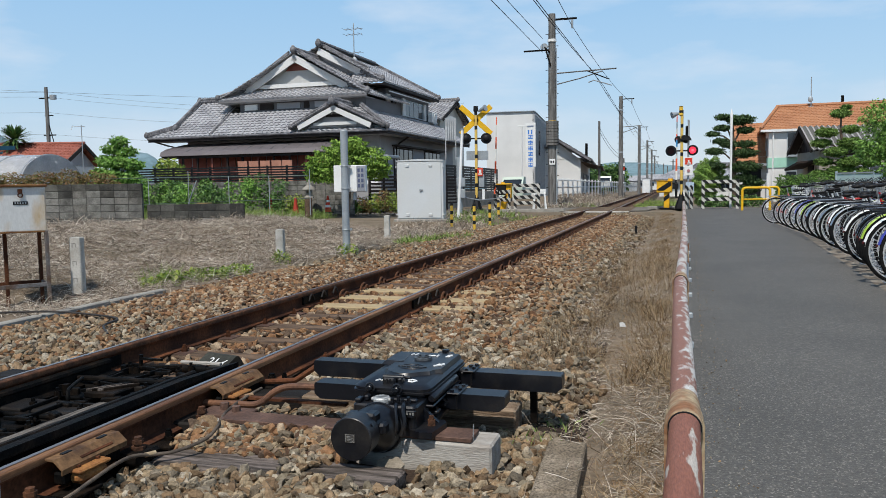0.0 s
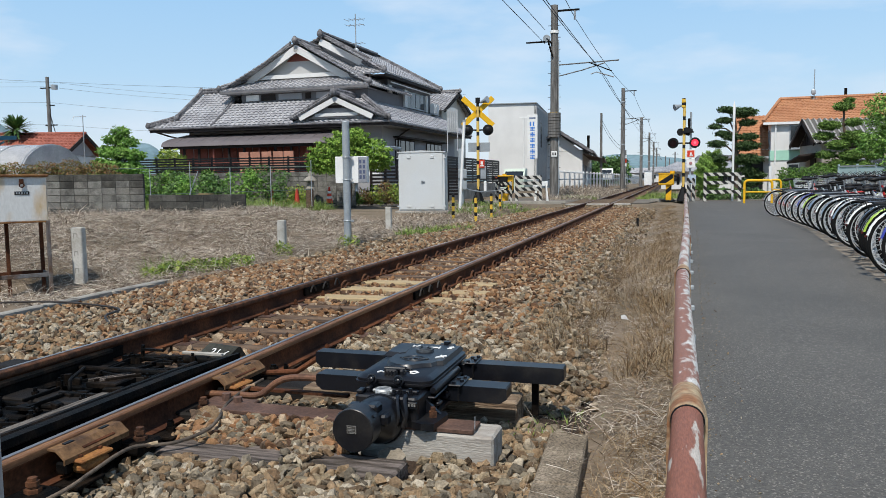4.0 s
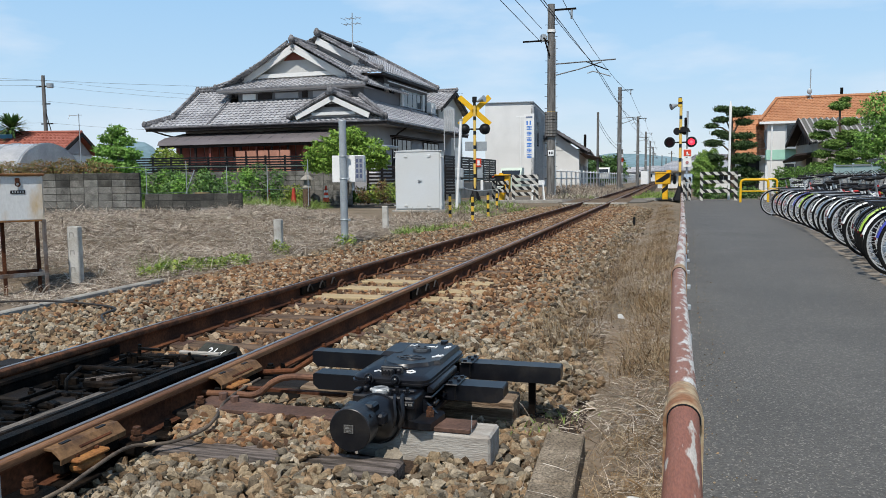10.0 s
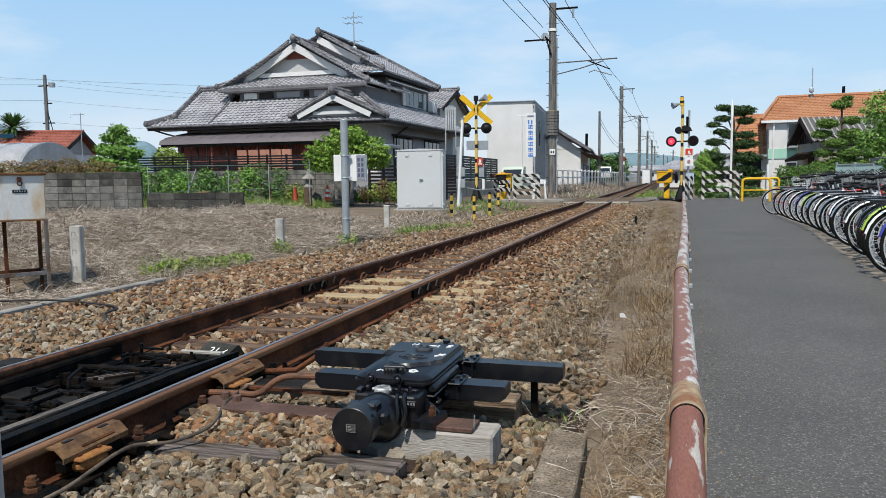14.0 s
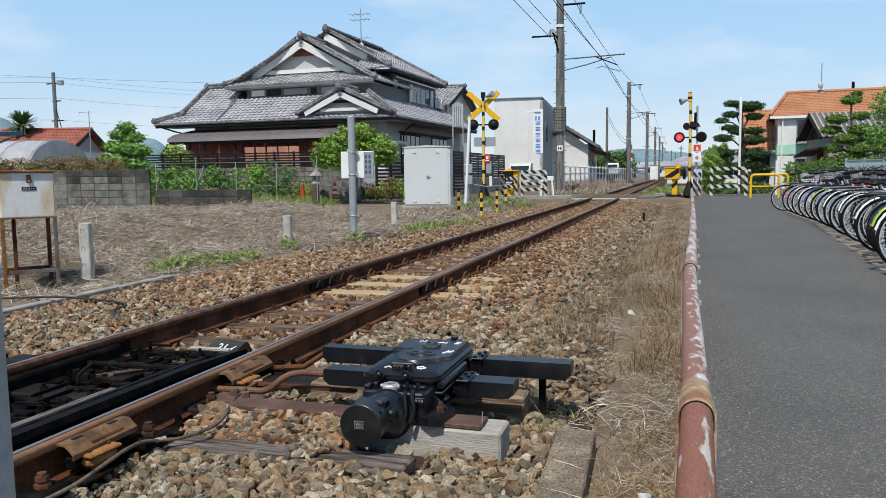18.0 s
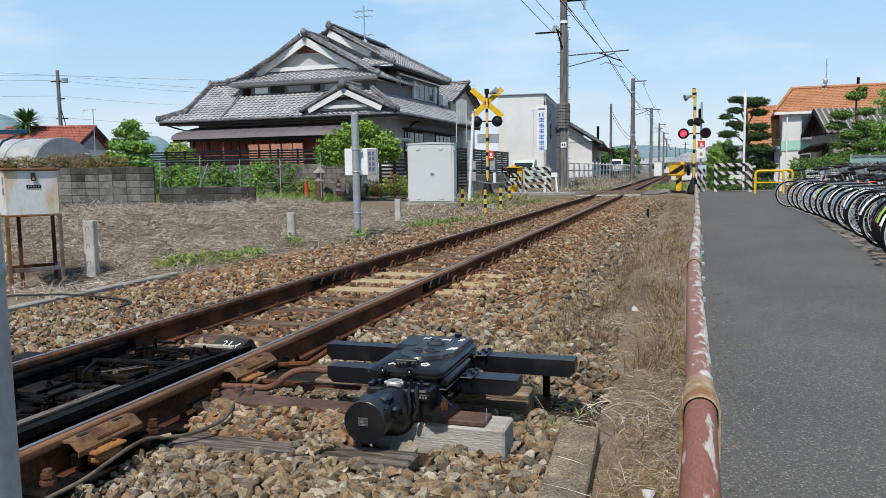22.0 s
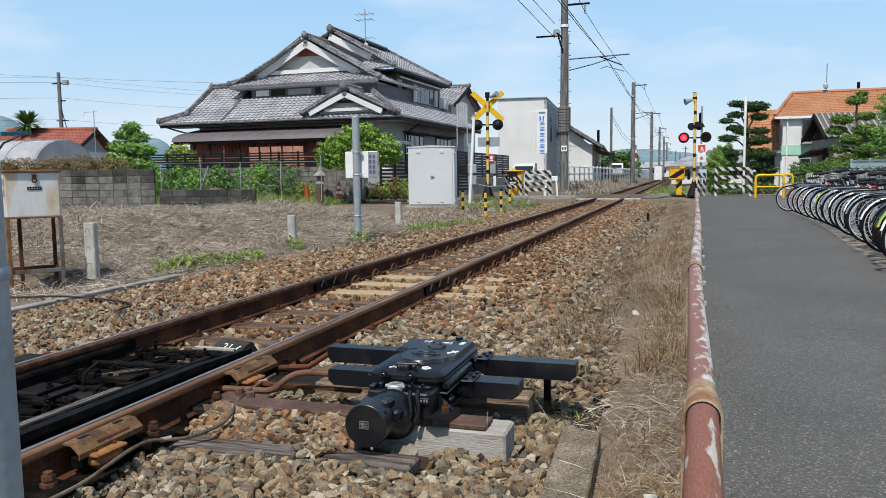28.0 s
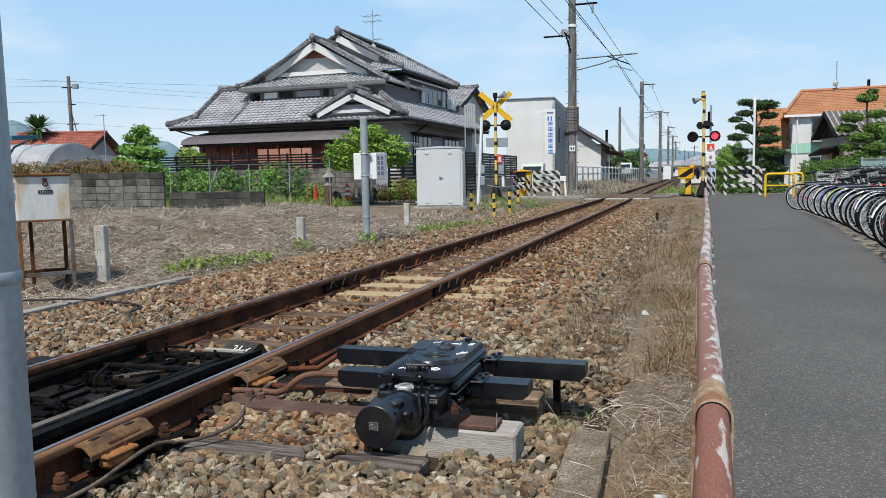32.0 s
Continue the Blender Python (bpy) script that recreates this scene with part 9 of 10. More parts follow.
part("end_wall", Shape().box((0.6, 0, 1.38), (0.2, 3.8, 2.76)), BEIGE, bh)
part("entry_canopy", Shape().box((0.3, -0.4, 2.05), (1.7, 2.4, 0.12), m=Euler((radians(-8), radians(-6), 0)).to_matrix(), ch=0.02), DARKWOOD, bh, "small black canopy over the door")
part("doorway", Shape().box((0.48, -0.6, 1.0), (0.06, 0.9, 2.0)), BLACK, bh, "dark doorway")
window(bh, (3.0, -1.92, 1.4), 1.6, 1.0, "x", 2, GALV)
# light green panel fence
pf_ = thing("panel_fence", pose(6.9, 36.4, -0.05, 0, 0, -58), "pale mint steel panel fence", "fence")
MINTF = mat("pale_mint_panel", (0.42, 0.56, 0.54), 0.6, var=0.12, scale=2)
for k in range(12):
    part("panel", Shape().box((0.5 + 1.0 * k, 0, 0.78), (0.94, 0.03, 1.28)), MINTF, pf_)
    part("post", Shape().box((1.0 * k, -0.01, 0.78), (0.07, 0.06, 1.56)), mat("mint_post", (0.45, 0.58, 0.6), 0.6), pf_)
part("top_rail", Shape().box((6, -0.01, 1.47), (12, 0.06, 0.06)), GALV, pf_)
# ---------------------------------------------------------------- white guard fence along the track
wf = thing("white_guard_fence", pose(0, 0, 0), "white steel guard fence along the track", "fence")
fx = lambda y: -6.45 + 0.022 * (y - 44)
for k in range(36):
    y = 43.5 + 2.2 * k
    part("post", Shape().box((fx(y), y, 0.92), (0.10, 0.10, 1.3), ch=0.01), WHITE, wf)
for z in (1.45, 1.0):
    part("rail", Shape().tube([(fx(y), y, z) for y in (43.5, 80, 123)], 0.04, 6), WHITE, wf)
ws = thing("white_trestle", pose(-5.75, 35.2, -0.02, 0, 0, 15), "small white trestle barrier", "barrier")
part("beam", Shape().box((0, 0, 0.82), (0.62, 0.1, 0.22), ch=0.02), WHITE, ws)
for x_ in (-0.22, 0.22):
    for sy in (-1, 1):
        part("leg", Shape().cyl((x_, 0.05 * sy, 0.8), (x_ * 1.3, 0.25 * sy, 0), 0.035, seg=6), WHITE, ws)
for i, (x, y) in enumerate(((-9.8, 50.5), (-7.2, 92.0))):
    TKM = mat("pale_green_truck", (0.50, 0.58, 0.50), 0.4, var=0.06, bump=0.0) if i == 0 else WHITE
    tk = thing("parked_truck", pose(x, y, -0.02 if i == 0 else 0.46, 0, 0, 90), "small pale green parked truck" if i == 0 else "small white parked truck", "truck", "parked vehicles")
    part("cab", Shape().prism([(-1.6, -0.7, 0.45), (-0.4, -0.7, 0.45), (-0.4, -0.7, 1.75), (-1.1, -0.7, 1.75), (-1.6, -0.7, 1.15)], (0, 0, 0), (0, 1.4, 0)), TKM, tk)
    part("windscreen", Shape().prism([(-1.62, -0.6, 1.17), (-1.13, -0.6, 1.70), (-1.11, -0.6, 1.69), (-1.6, -0.6, 1.15)], (0, 0, 0), (0, 1.2, 0)), GLASS, tk)
    part("load_bed", Shape().box((0.7, 0, 0.75), (2.1, 1.4, 0.5), ch=0.02), TKM, tk)
    for x_ in (-1.05, 1.1):
        for sy in (-0.62, 0.62):
            part("wheel", Shape().cyl((x_, sy - 0.07, 0.28), (x_, sy + 0.07, 0.28), 0.28, seg=16), BLACK, tk)
wsil = thing("trackside_cabin", pose(-3.55, 128, -0.1), "small white trackside cabin", "cabin")
part("body", Shape().box((0, 0, 1.15), (1.2, 1.6, 2.3), ch=0.04), WHITE, wsil)
part("roof", Shape().box((0, 0, 2.34), (1.36, 1.76, 0.08), ch=0.02), PLASTERG, wsil)

# ---------------------------------------------------------------- masts and wires
MASTS = [(-6.0, 41.0, 10.1), (-4.75, 80.0, 10.1), (-4.4, 120.0, 10.2), (-4.3, 160.0, 10.2), (-4.3, 200, 10.2), (-4.3, 240, 10.2)]
for i, (x, y, h) in enumerate(MASTS):
    mt = thing("catenary_mast", pose(x, y, -0.2), "tall grey-brown concrete catenary mast with steel bracket", "catenary mast", "catenary masts")
    part("pole", Shape().tube([(0, 0, 0), (0, 0, h * 0.5), (0, 0, h + 0.2)], [0.24, 0.215, 0.185], 16), MASTC, mt)
    tx = TRACK_X - x
    reach = tx + 0.5
    part("top_arm", Shape().box((0.55, 0, h - 0.1), (1.5, 0.09, 0.09)), OILSTEEL, mt)
    part("insulator", Shape().cyl((1.06, 0, h - 0.6), (1.06, 0, h - 0.15), 0.06, seg=8), GALV, mt)
    part("bracket", Shape().cyl((0, 0, 7.2), (reach - 0.3, 0, 7.30), 0.034, seg=8), MASTC, mt, "tubular bracket")
    part("bracket_stay", Shape().tube([(0, 0, 6.58), (reach * 0.4, 0, 6.88), (reach * 0.72, 0, 7.2)], 0.03, 8), MASTC, mt)
    part("steady_arm", Shape().tube([(reach * 0.52, 0, 6.65), (reach * 0.6, 0, 6.75), (reach * 0.85, 0, 6.45)], 0.03, 6), GALV, mt)
    part("steady_bar", Shape().cyl((reach * 0.5, -0.05, 7.25), (reach * 0.82, -0.1, 6.75), 0.03, seg=6), OILSTEEL, mt)
    for k in range(14):
        z = 1.2 + 0.62 * k
        part("step_iron", Shape().cyl((-0.34, 0, z), (0.34, 0, z), 0.014, seg=5), OILSTEEL, mt)
    if i == 0:
        pl_ = part("number_plate", Shape().box((0.03, -0.235, 2.55), (0.30, 0.03, 0.30), ch=0.006), WHITE, mt, "white plate with dark bars")
        part("plate_bar", Shape().box((-0.03, -0.253, 2.55), (0.07, 0.006, 0.14)).box((0.09, -0.253, 2.55), (0.07, 0.006, 0.14)), BLACK, pl_)
    for z, m_ in ((4.6, YELLOW), (8.85, WHITE)):
        part("band", Shape().tube([(0, 0, z), (0, 0, z + 0.14)], 0.235, 16), m_ if i == 0 else GALV, mt, "painted band")
    if i == 0:
        part("side_arm", Shape().box((-0.85, 0, 8.45), (1.3, 0.08, 0.08)), OILSTEEL, mt)
        part("pulley", Shape().cyl((-0.42, -0.05, 8.62), (-0.42, 0.05, 8.62), 0.17, seg=16).ring((-0.42, 0, 8.62), (0, 1, 0), 0.17, 0.03, 16, 6), GALV, mt, "wire tension wheel")
        for p_, q_ in (((-0.42, 0, 8.62), (-0.1, -0.2, 8.3)), ((-0.3, -0.1, 8.4), (-0.05, -0.25, 7.6))):
            part("insulator_string", Shape().tube([Vector(p_).lerp(Vector(q_), k / 8) for k in range(9)], [0.03 + 0.03 * (k % 2) for k in range(9)], 8), OILSTEEL, mt)
        wt = Shape().cyl((0, 0, -0.06), (0, 0, 0.06), 0.34, seg=16).mesh("weight", MASTC)
        for k in range(9):
            part("weight", wt, None, mt, "grey tension weight", at=pose(0, 0, 3.5 + 0.145 * k))
        part("conduit", Shape().cyl((0.24, -0.1, 0), (0.24, -0.1, 8.5), 0.03, seg=6), GALV, mt)
wires = thing("overhead_wires", pose(0, 0, 0), "sagging overhead contact and feeder wires", "overhead wires")


def wire(a, b, sag, r=0.013, n=10):
    a, b = Vector(a), Vector(b)
    pts = [a.lerp(b, t) - Vector((0, 0, sag * 4 * t * (1 - t))) for t in np.linspace(0, 1, n)]
    part("wire", Shape().tube(pts, r, 5), WIREM, wires)


tops = [(-4.6, -3.0, 10.1)] + MASTS
for (x0, y0, h0), (x1, y1, h1) in zip(tops, tops[1:]):
    wire((x0 + 1.06, y0, h0 - 0.7), (x1 + 1.06, y1, h1 - 0.7), 0.45, 0.016)
    c0_, c1_ = (float(np.interp(v_, [-3, 41, 80, 120], [-4.1, -3.84, -3.5, -2.9])) for v_ in (y0, y1))
    k0_, k1_ = (float(np.interp(v_, [-3, 41, 80, 120], [-3.9, -3.30, -3.5, -2.9])) for v_ in (y0, y1))
    wire((c0_, y0, 6.98), (c1_, y1, 6.98), 0.40, 0.014)
    wire((k0_, y0, 6.2), (k1_, y1, 6.2), 0.03, 0.013)
    for k in range(1, 6):
        y = y0 + (y1 - y0) * k / 6
        t = k / 6
        cx_ = c0_ + (c1_ - c0_) * t
        wire((cx_, y, 6.98 - 0.40 * 4 * t * (1 - t)), (k0_ + (k1_ - k0_) * t, y, 6.18), 0.0, 0.007, 2)
wire((-6.75, 3, 8.35), (-6.51, 41, 8.16), 0.06, 0.016)
wire((-6.85, 3, 8.95), (-6.51, 41, 8.88), 0.06, 0.016)
# slim poles
for x, y, h, r, lab in ((-6.0, 69.5, 6.9, 0.13, "dark wooden line pole"), (0.9, 210, 8, 0.2, "distant line pole"), (-5.4, 97, 4.6, 0.12, "red and white banded line pole"), (-20, 150, 7, 0.16, "distant line pole"), (-7, 190, 8, 0.18, "distant line pole"),
                        (1.6, 110, 4.2, 0.1, "distant line pole"), (-1.0, 140, 5, 0.1, "distant line pole"), (-0.2, 90, 3.3, 0.07, "distant line pole")):
    lp = thing("line_pole", pose(x, y, -0.1), lab + " beside the track", "pole", "line poles")
    part("shaft", Shape().tube([(0, 0, 0), (0, 0, h)], [r, r * 0.75], 10), MASTC, lp)
    if h > 7.5:
        part("cross_arm", Shape().box((0, 0, h - 0.6), (1.6, 0.08, 0.08)), OILSTEEL, lp)
for (x, y, h) in ((-55.2, 58.0, 10.9), (-62.0, 40.0, 7.0)):
    up_ = thing("utility_pole", pose(x, y, 0), "grey utility pole with crossarms and transformer", "utility pole", "utility poles")
    part("shaft", Shape().tube([(0, 0, 0), (0, 0, h)], [0.2, 0.15], 10), MASTC, up_)
    for z, w_ in ((h - 1.0, 1.6), (h - 2.6, 0.9), (h - 4.4, 1.3)):
        part("cross_arm", Shape().box((0.2 if w_ < 1.5 else 0, 0, z), (w_, 0.1, 0.1)), OILSTEEL, up_)
    part("transformer", Shape().cyl((0.75, 0, h - 1.15), (0.75, 0, h - 0.75), 0.3, seg=12), GALV, up_)
    part("stay", Shape().cyl((0.1, 0, h - 3.3), (0.75, 0, h - 5.6), 0.04, seg=5), OILSTEEL, up_)
for dz, yy in ((0, 0), (0.5, 0.6), (-1.4, 0.2), (-3.4, 0)):
    wire((-55.2, 58 + yy, 10.0 + dz), (-90, 30 + yy, 11.6 + dz), 0.9, 0.010)
    wire((-55.2, 58 + yy, 10.0 + dz), (-20, 75 + yy, 9.3 + dz * 0.7), 1.0, 0.009)
wire((-95, 40, 14), (-20, 62, 8.6), 1.2, 0.010)
for dz in (0.0, -0.35):
    wire((-6.0, 69.5, 6.3 + dz), (-4.85, 80, 4.2 + dz), 0.35, 0.016)
    wire((-4.75, 80, 4.4 + dz), (-5.4, 97, 3.9 + dz), 0.6, 0.018)
for x, y, h in ((-5.4, 97, 4.6),):
    for z_, m_ in ((2.6, WHITE), (3.1, RED), (3.6, WHITE)):
        part("band", Shape().tube([(0, 0, z_), (0, 0, z_ + 0.4)], 0.135, 10), m_, next(o for o in bpy.data.objects if o.name.startswith("line_pole") and abs(o.matrix_basis.translation.y - 97) < 0.1), "painted band")
ta = thing("roof_aerial", pose(-41.7, 47.0, 4.0), "thin television aerial behind red roof", "aerial")
part("mast", Shape().cyl((0, 0, -4.2), (0, 0, 2.1), 0.03, seg=6).cyl((-0.9, 0, 2.0), (0.3, 0, 2.0), 0.02, seg=5).cyl((-0.85, -0.1, 1.75), (-0.85, 0.1, 2.1), 0.02, seg=5), GALV, ta)

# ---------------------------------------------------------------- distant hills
# Blue-grey base colour holds the haze of distance over green hills.
HILL = mat("haze_tinted_hill", (0.175, 0.255, 0.29), 1.0, var=0.2, scale=0.012, fine=0.08, bump=0.0, col2=(0.145, 0.225, 0.25), spec=0.0)
hv, hf = [], []
n_h = 260
for k in range(n_h + 1):
    a = radians(-70 + 130 * k / n_h)
    R = 2200
    e = 20 + 26 * noise.noise(Vector((k * 0.045, 0.3, 0))) + 9 * noise.noise(Vector((k * 0.17, 2.3, 0))) + 3 * noise.noise(Vector((k * 0.6, 5, 0)))
    deg = math.degrees(a)
    e += 145 * math.exp(-((deg + 47.0) / 2.6) ** 2) + 100 * math.exp(-((deg + 38.0) / 2.2) ** 2) + 38 * math.exp(-((deg + 2.2) / 6.0) ** 2) + 16 * math.exp(-((deg + 9.0) / 2.5) ** 2)
    e = max(e, 4)
    hv += [(R * math.sin(a), R * math.cos(a), -5), (R * 1.01 * math.sin(a), R * 1.01 * math.cos(a), e * 0.55), (R * 1.06 * math.sin(a), R * 1.06 * math.cos(a), e)]
    if k:
        o = 3 * k
        hf += [(o - 3, o, o + 1, o - 2), (o - 2, o + 1, o + 2, o - 1)]
tagged(part("hills", Shape().add(hv, hf), HILL), "low green hills on the horizon, haze put into their blue-grey colour", "hills", kind="structure")


# ---------------------------------------------------------------- bicycles
TYRE = mat("tyre_rubber", (0.008, 0.008, 0.008), 0.85, var=0.2, bump=0.1, spec=0.2)
RIMM = mat("silver_rim", (0.78, 0.79, 0.80), 0.35, metal=0.45, var=0.1, scale=8, bump=0.0)
CHROME = mat("bright_steel", (0.52, 0.53, 0.55), 0.3, metal=1.0, var=0.1, scale=8, bump=0.0)
BRED, BBLUE, BLIME, BSILVER, BPINK, BDARK = (mat("bike_" + n_, c_, 0.4, var=0.08, bump=0.0, spec=0.35) for n_, c_ in (
    ("red", (0.5, 0.03, 0.03)), ("blue", (0.04, 0.05, 0.30)), ("lime", (0.30, 0.45, 0.05)), ("silver", (0.62, 0.64, 0.66)), ("pink", (0.62, 0.20, 0.18)), ("dark", (0.009, 0.010, 0.012))))
SADDLE = mat("saddle_vinyl", (0.010, 0.009, 0.009), 0.55, var=0.2, bump=0.05, spec=0.25)
REFL = mat("reflector_red", (0.10, 0.01, 0.01), 0.3, var=0.1, bump=0.0)
BASKETM = mat("basket_wire", (0.50, 0.50, 0.48), 0.45, metal=0.4, var=0.1, bump=0.0)
spoke_s = Shape()
for k in range(28):
    a = 2 * math.pi * k / 28
    a2 = a + (0.5 if k % 2 else -0.5)
    spoke_s.tube([(0.028 * math.cos(a2), 0.02 if k % 2 else -0.02, 0.028 * math.sin(a2)), (0.30 * math.cos(a), 0, 0.30 * math.sin(a))], 0.0018, 3, cap=False)
MESH = {
    "tyre": Shape().ring((0, 0, 0), (0, 1, 0), 0.323, 0.0175, 32, 7).mesh("tyre", TYRE),
    "rim": Shape().ring((0, 0, 0), (0, 1, 0), 0.300, 0.0085, 32, 6).mesh("rim", RIMM),
    "spokes": spoke_s.mesh("spokes", RIMM),
    "hub": Shape().cyl((0, -0.05, 0), (0, 0.05, 0), 0.028, seg=10).mesh("hub", CHROME),
    "saddle": Shape().ball((-0.05, 0, 0), (0.085, 0.068, 0.036), 12, 6).ball((0.06, 0, 0.004), (0.10, 0.032, 0.026), 10, 5).mesh("saddle", SADDLE),
    "rack": Shape().tube([(0.28, 0.05, 0.74), (-0.20, 0.07, 0.72), (-0.24, 0, 0.72), (-0.20, -0.07, 0.72), (0.28, -0.05, 0.74)], 0.007, 6).cyl((-0.18, 0.07, 0.72), (0, 0.06, 0.345), 0.006, seg=5).cyl((-0.18, -0.07, 0.72), (0, -0.06, 0.345), 0.006, seg=5).cyl((0.02, 0.06, 0.73), (0.02, -0.06, 0.73), 0.006, seg=5).mesh("rear_rack", CHROME),
}
MESH["dark_rack"] = MESH["rack"].copy()
MESH["dark_rack"].materials[0] = BDARK
bk = Shape()
for k in range(6):
    z = 0.03 + 0.045 * k
    w, l_ = 0.13 + 0.02 * k / 6, 0.11 + 0.03 * k / 6
    bk.tube([(-l_, -w, z), (l_, -w, z), (l_, w, z), (-l_, w, z), (-l_, -w, z)], 0.004, 4, cap=False)
for k in range(9):
    t = -1 + 2 * k / 8
    for s_ in (-1, 1):
        bk.cyl((0.11 * t, s_ * 0.13, 0.02), (0.14 * t, s_ * 0.15, 0.26), 0.003, seg=3)
        bk.cyl((s_ * 0.11, 0.13 * t, 0.02), (s_ * 0.14, 0.15 * t, 0.26), 0.003, seg=3)
bk.box((0, 0, 0.02), (0.22, 0.26, 0.006))
MESH["basket"] = bk.mesh("basket", BASKETM)


def bicycle(m, paint, guard, word, basket=True, step=True, steer=0.0, seat=0.0):
    b = thing("bicycle", m, word + " city bicycle parked on its stand beside the path", "bicycle", "parked bicycles")
    for x in (0.0, 1.08):
        w = new("wheel")
        w.parent = b
        w.matrix_basis = (Matrix.Translation((0.88, 0, 0)) @ Matrix.Rotation(radians(steer), 4, "Z") @ Matrix.Translation((-0.88, 0, 0)) if x > 0 else Matrix()) @ pose(x, 0, 0.342, 0, random.uniform(0, 360), 0)
        for k in ("tyre", "rim", "spokes", "hub"):
            part(k, MESH[k], None, w)
    fr = Shape()
    bb, st, hd = Vector((0.45, 0, 0.29)), Vector((0.30, 0, 0.72)), Vector((0.86, 0, 0.80))
    fr.tube([st + Vector((-0.02, 0, 0.06)), bb], 0.017, 8)
    if step:
        fr.tube([bb, (0.62, 0, 0.42), (0.78, 0, 0.62), hd - Vector((-0.02, 0, 0.10))], 0.02, 8)
        fr.tube([(0.36, 0, 0.52), (0.6, 0, 0.50), (0.82, 0, 0.70)], 0.015, 8)
    else:
        fr.tube([bb, hd - Vector((-0.03, 0, 0.12))], 0.019, 8)
        fr.tube([st, hd], 0.017, 8)
    fr.tube([hd + Vector((0.03, 0, -0.16)), hd + Vector((-0.02, 0, 0.06))], 0.021, 8)
    for sy in (-0.055, 0.055):
        fr.tube([(0, sy, 0.342), bb], 0.010, 6)
        fr.tube([(0, sy, 0.342), st], 0.009, 6)
        fr.tube([(1.08, sy, 0.342), (0.93, sy * 0.9, 0.66), (0.90, sy * 0.4, 0.70)], 0.011, 6)
    part("frame", fr, paint, b)
    part("seat_post", Shape().cyl(st, st + Vector((-0.05, 0, 0.18 + seat)), 0.013, seg=8), CHROME, b)
    part("saddle", MESH["saddle"], None, b, at=pose(0.235, 0, 0.93 + seat, 0, -4, 0))
    turn = Matrix.Translation((0.88, 0, 0)) @ Matrix.Rotation(radians(steer), 4, "Z") @ Matrix.Translation((-0.88, 0, 0))
    part("handlebar", Shape().tube([hd + Vector((0, 0, 0.02)), hd + Vector((-0.04, 0, 0.20))], 0.013, 8).tube([(0.62, -0.29, 1.03), (0.72, -0.25, 1.03), (0.80, -0.08, 0.99), (0.82, 0, 0.98), (0.80, 0.08, 0.99), (0.72, 0.25, 1.03), (0.62, 0.29, 1.03)], 0.011, 8), CHROME, b, at=turn)
    for sy in (-1, 1):
        part("brake_cable", Shape().tube([(0.70, sy * 0.24, 1.02), (0.86, sy * 0.14, 1.12), (0.96, sy * 0.02, 1.0), (0.90, 0, 0.78)], 0.005, 5), BDARK, b, at=turn)
    for sy in (-1, 1):
        part("grip", Shape().tube([(0.60, sy * 0.295, 1.03), (0.70, sy * 0.258, 1.03)], 0.017, 8), SADDLE, b, at=turn)
    for x, a0, a1 in ((0.0, 0.05, 2.9), (1.08, 0.9, 2.6)):
        g = []
        for a in np.linspace(a0, a1, 12):
            g.append((x + 0.362 * math.cos(a), 0.342 + 0.362 * math.sin(a)))
        sh = Shape()
        vs, fs = [], []
        for i, (gx_, gz_) in enumerate(g):
            for yy, dz in ((-0.021, -0.012), (-0.010, 0.0), (0.010, 0.0), (0.021, -0.012)):
                d = Vector((gx_ - x, 0, gz_ - 0.342)).normalized() * dz
                vs.append((gx_ + d.x, yy, gz_ + d.z))
            if i:
                o = 4 * i
                fs += [(o - 4 + k, o - 3 + k, o + 1 + k, o + k) for k in range(3)]
        part("mudguard", sh.add(vs, fs), guard, b, "curved mudguard")
    part("rear_rack", MESH["dark_rack" if paint is BDARK or guard is WHITE else "rack"], None, b)
    part("chain_case", Shape().prism([(0.02, 0.05, 0.31), (0.45, 0.05, 0.20), (0.54, 0.05, 0.29), (0.45, 0.05, 0.38), (0.02, 0.05, 0.385)], (0, 0, 0), (0, 0.02, 0)), paint, b)
    part("crank", Shape().cyl((0.45, -0.09, 0.29), (0.45, 0.09, 0.29), 0.014, seg=6).tube([(0.45, -0.09, 0.29), (0.52, -0.09, 0.15)], 0.01, 6).tube([(0.45, 0.09, 0.29), (0.38, 0.09, 0.43)], 0.01, 6), CHROME, b)
    for px_, pz_, sy in ((0.52, 0.15, -0.13), (0.38, 0.43, 0.13)):
        part("pedal", Shape().box((px_, sy, pz_), (0.09, 0.07, 0.025), ch=0.005), BDARK, b)
    part("stand", Shape().tube([(0.02, 0.10, 0.33), (-0.08, 0.13, 0.0), (-0.08, -0.13, 0.0), (0.02, -0.10, 0.33)], 0.008, 6), CHROME, b)
    part("reflector", Shape().cyl((-0.365, 0, 0.42), (-0.355, 0, 0.42), 0.014, seg=10), REFL, b)
    if basket:
        part("basket", MESH["basket"], None, b, "wire basket", at=turn @ pose(1.0, 0, 0.80))
    return b


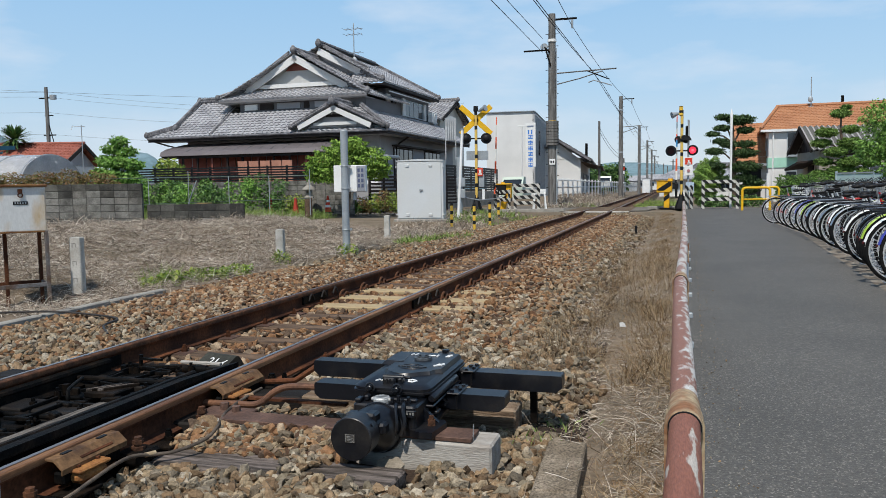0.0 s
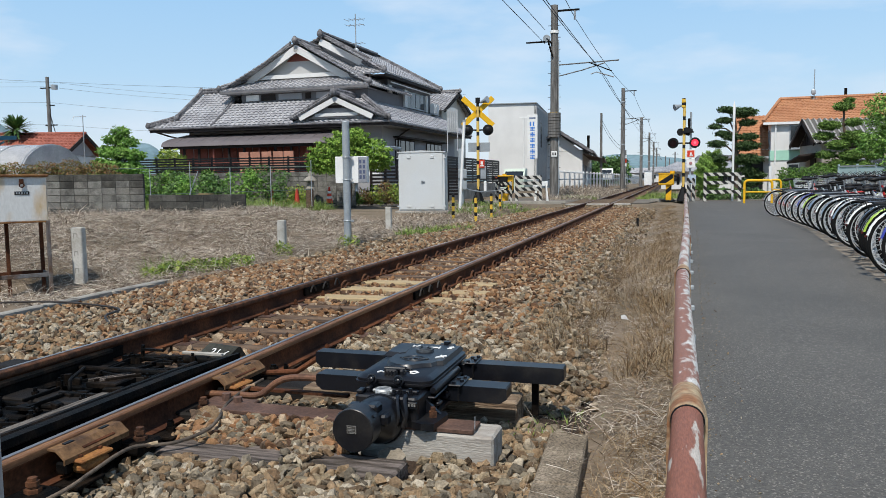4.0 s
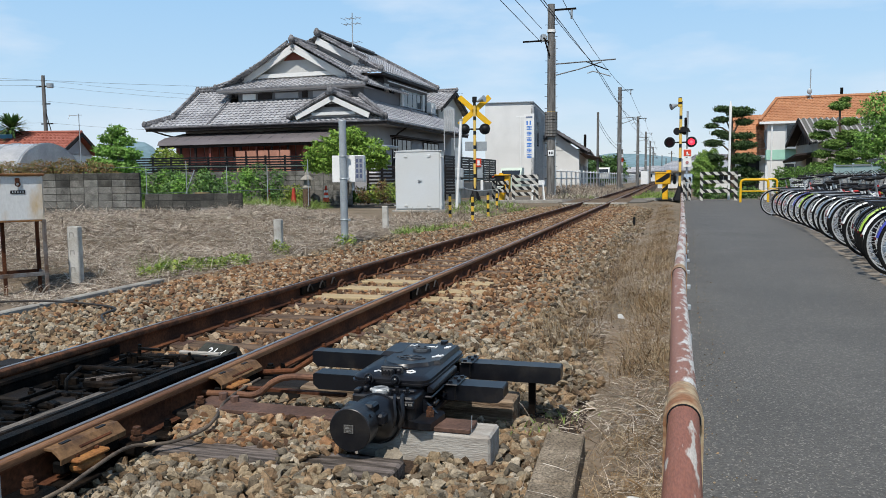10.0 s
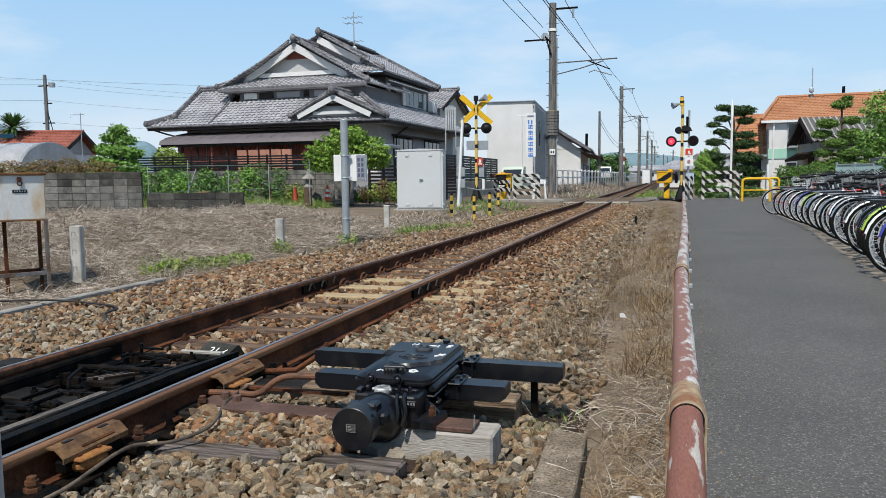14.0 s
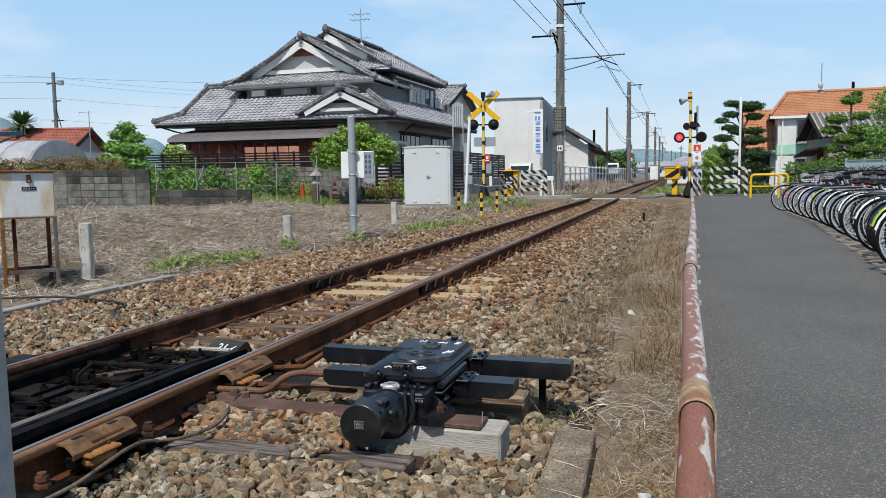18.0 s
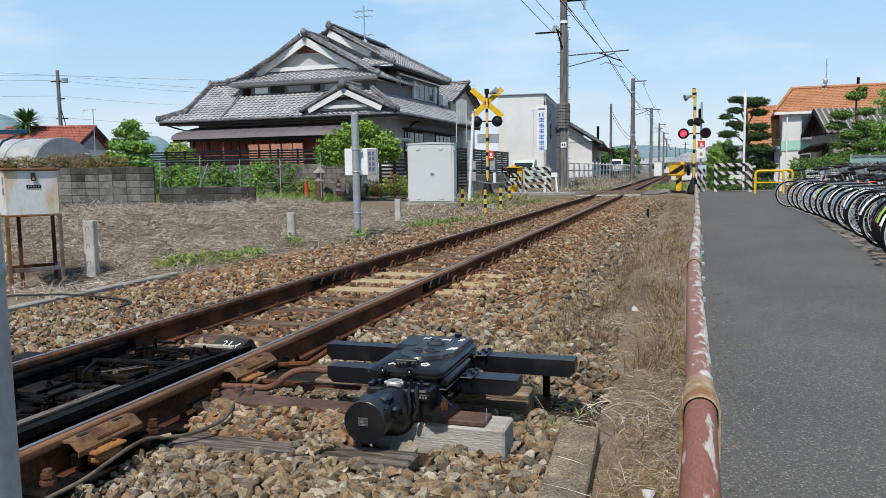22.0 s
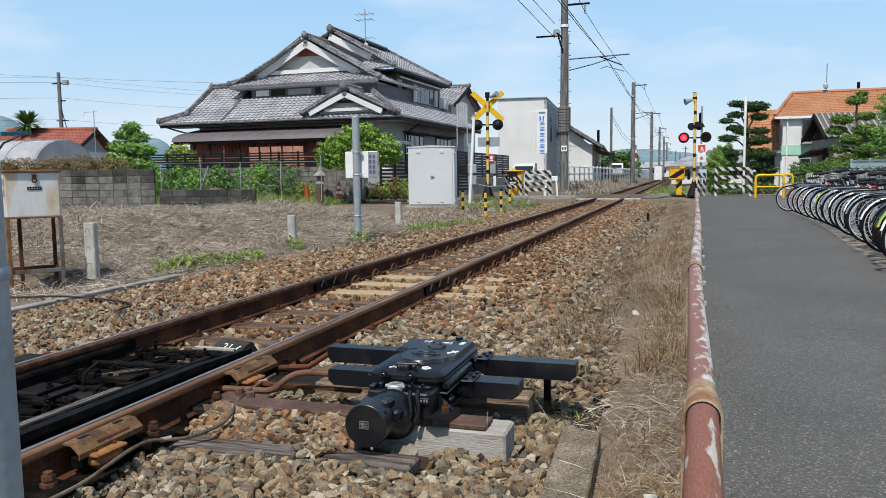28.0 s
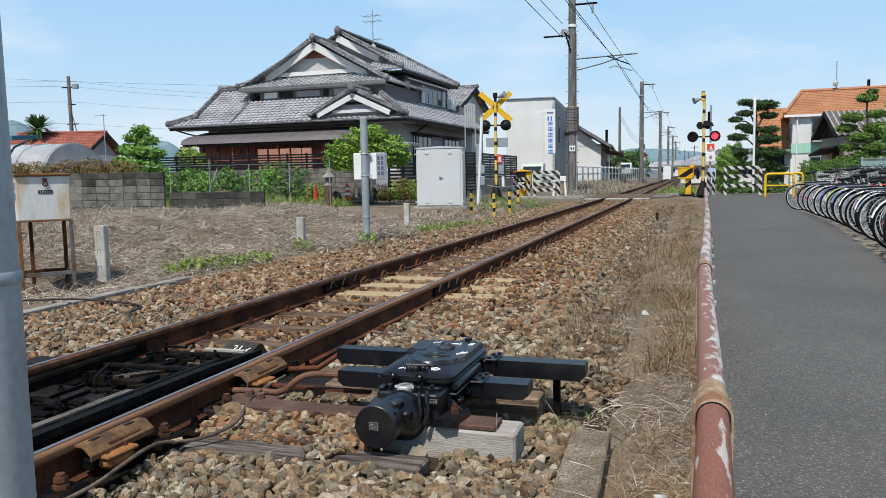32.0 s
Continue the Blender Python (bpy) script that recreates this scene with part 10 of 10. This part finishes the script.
BIKES = {
    "pink": bicycle(pose(2.68, 21.57, -0.034, 0, 0, 0), BPINK, CHROME, "pink", seat=0.03),
    "dark": bicycle(pose(2.80, 20.4, -0.034, 2, 0, 6), BDARK, BDARK, "black", seat=-0.06),
    "turned": bicycle(pose(5.0, 23.6, -0.034, 2, 0, 196), BDARK, BDARK, "black", basket=False, steer=28, seat=-0.10),
    "swung": bicycle(pose(5.4, 24.4, -0.034, -2, 0, 190), BDARK, BDARK, "dark grey", steer=-24, seat=0.07),
    "silver": bicycle(pose(2.78, 19.4, -0.034, 0, 0, 9), BSILVER, CHROME, "silver", seat=0.05),
    "blue": bicycle(pose(2.79, 16.9, -0.034, 0, 0, 6), BDARK, BBLUE, "blue-trimmed", step=False, seat=0.10),
    "lime": bicycle(pose(2.76, 16.0, -0.034, 0, 0, 8), BDARK, BLIME, "lime-green trimmed", basket=False, step=False, seat=-0.02),
    "red": bicycle(pose(2.73, 15.1, -0.034, 0, 0, 4), BRED, CHROME, "red", step=False, seat=0.07),
    "white": bicycle(pose(2.69, 14.2, -0.034, 0, 0, 10), BSILVER, WHITE, "white-guarded", basket=False, seat=-0.10),
}
white_basket = MESH["basket"].copy()
white_basket.materials[0] = WHITE
wb = bicycle(pose(4.45, 22.6, -0.034, 0, 0, 184), BDARK, BDARK, "white-basketed black", basket=False)
part("basket", white_basket, None, wb, "large white wire basket", at=pose(1.05, 0, 0.72) @ Matrix.Diagonal((1.5, 1.4, 1.0, 1)))
front = [("silver", 18.6), ("white", 17.7), ("silver", 13.4), ("white", 12.65), ("silver", 11.95), ("dark", 11.3), ("white", 10.7), ("silver", 10.1), ("dark", 9.6), ("lime", 9.1), ("white", 8.6), ("blue", 8.1), ("silver", 7.5), ("dark", 6.9)]
for kind_, y in front:
    x = float(np.interp(y, [7, 7.9, 11.3, 17, 22], [2.14, 2.22, 2.55, 2.80, 2.82])) + random.uniform(-0.05, 0.06)
    copy_thing(BIKES[kind_], pose(x, y + random.uniform(-0.12, 0.12), -0.034, random.uniform(-4, 4), 0, 8 + random.uniform(-7, 7)))
for kind_, y in (("dark", 16.45), ("silver", 15.55), ("dark", 14.7), ("white", 13.85), ("dark", 13.05), ("turned", 12.3), ("dark", 11.6), ("silver", 11.0), ("dark", 10.4), ("swung", 9.85), ("dark", 9.3)):
    x = float(np.interp(y, [7, 7.9, 11.3, 17, 22], [2.14, 2.22, 2.55, 2.80, 2.82])) + random.uniform(0.0, 0.16)
    copy_thing(BIKES[kind_], pose(x, y + random.uniform(-0.1, 0.1), -0.034, random.uniform(-5, 5), 0, 8 + random.uniform(-9, 9)))
# rows behind, crowded and at odd angles
dark_kinds = ["dark", "turned", "swung", "turned", "swung", "dark", "dark", "swung", "silver", "turned"]
for i in range(30):
    y = 15.6 + 0.46 * i + random.uniform(-0.15, 0.15)
    copy_thing(BIKES[random.choice(dark_kinds)], pose(5.75 + 0.055 * (y - 16) + random.uniform(-0.2, 0.2), y, -0.034, random.uniform(-5, 5), 0, 190 + random.uniform(-22, 22)))
for i in range(14):
    y = 23.2 + 0.5 * i
    copy_thing(BIKES[random.choice(dark_kinds)], pose(3.35 + 0.27 * (y - 23.2) + random.uniform(-0.1, 0.1), y, -0.034, random.uniform(-4, 4), 0, 14 + random.uniform(-14, 14)))
for i in range(22):
    y = 20.5 + 0.5 * i
    copy_thing(BIKES[random.choice(dark_kinds)], pose(7.0 + 0.06 * i + random.uniform(-0.2, 0.2), y, -0.034, random.uniform(-5, 5), 0, 200 + random.uniform(-28, 28)))


# ---------------------------------------------------------------- what moves
ARM_DOWN = ((0, 83), (0.2, 76), (0.4, 68), (0.6, 61), (0.8, 54), (1.0, 48), (1.2, 43), (1.4, 38), (1.6, 33), (1.8, 28), (2.0, 23), (2.2, 16), (2.4, 9), (2.6, 3), (2.8, 0), (32.0, 0))


def motions():
    """The barrier arms come down over the road; the lit lens of each lamp comes forward in turn."""
    for arm in (arm_l, arm_r):
        side = -0.40 if arm is arm_l else 0.40
        walk(arm, [(t, pose(side, 0, 1.12, a, 0, 0)) for t, a in ARM_DOWN])
    first, period = 0.32, 1.24
    for side, lit in enumerate(LIT):
        x = -0.46 if side == 0 else 0.46
        out, back = pose(x, -0.052, 2.56), pose(x, -0.012, 2.56)
        rows = [(0.0, back if side == 0 else out)]
        t, k = first, 0
        while t < 32.0:
            on = (k % 2 == 0) == (side == 0)
            rows += [(t - 0.034, back if on else out), (t, out if on else back)]
            k += 1
            t = first + k * period / 2
        rows.append((32.0, rows[-1][1]))
        walk(lit, rows)


motions()
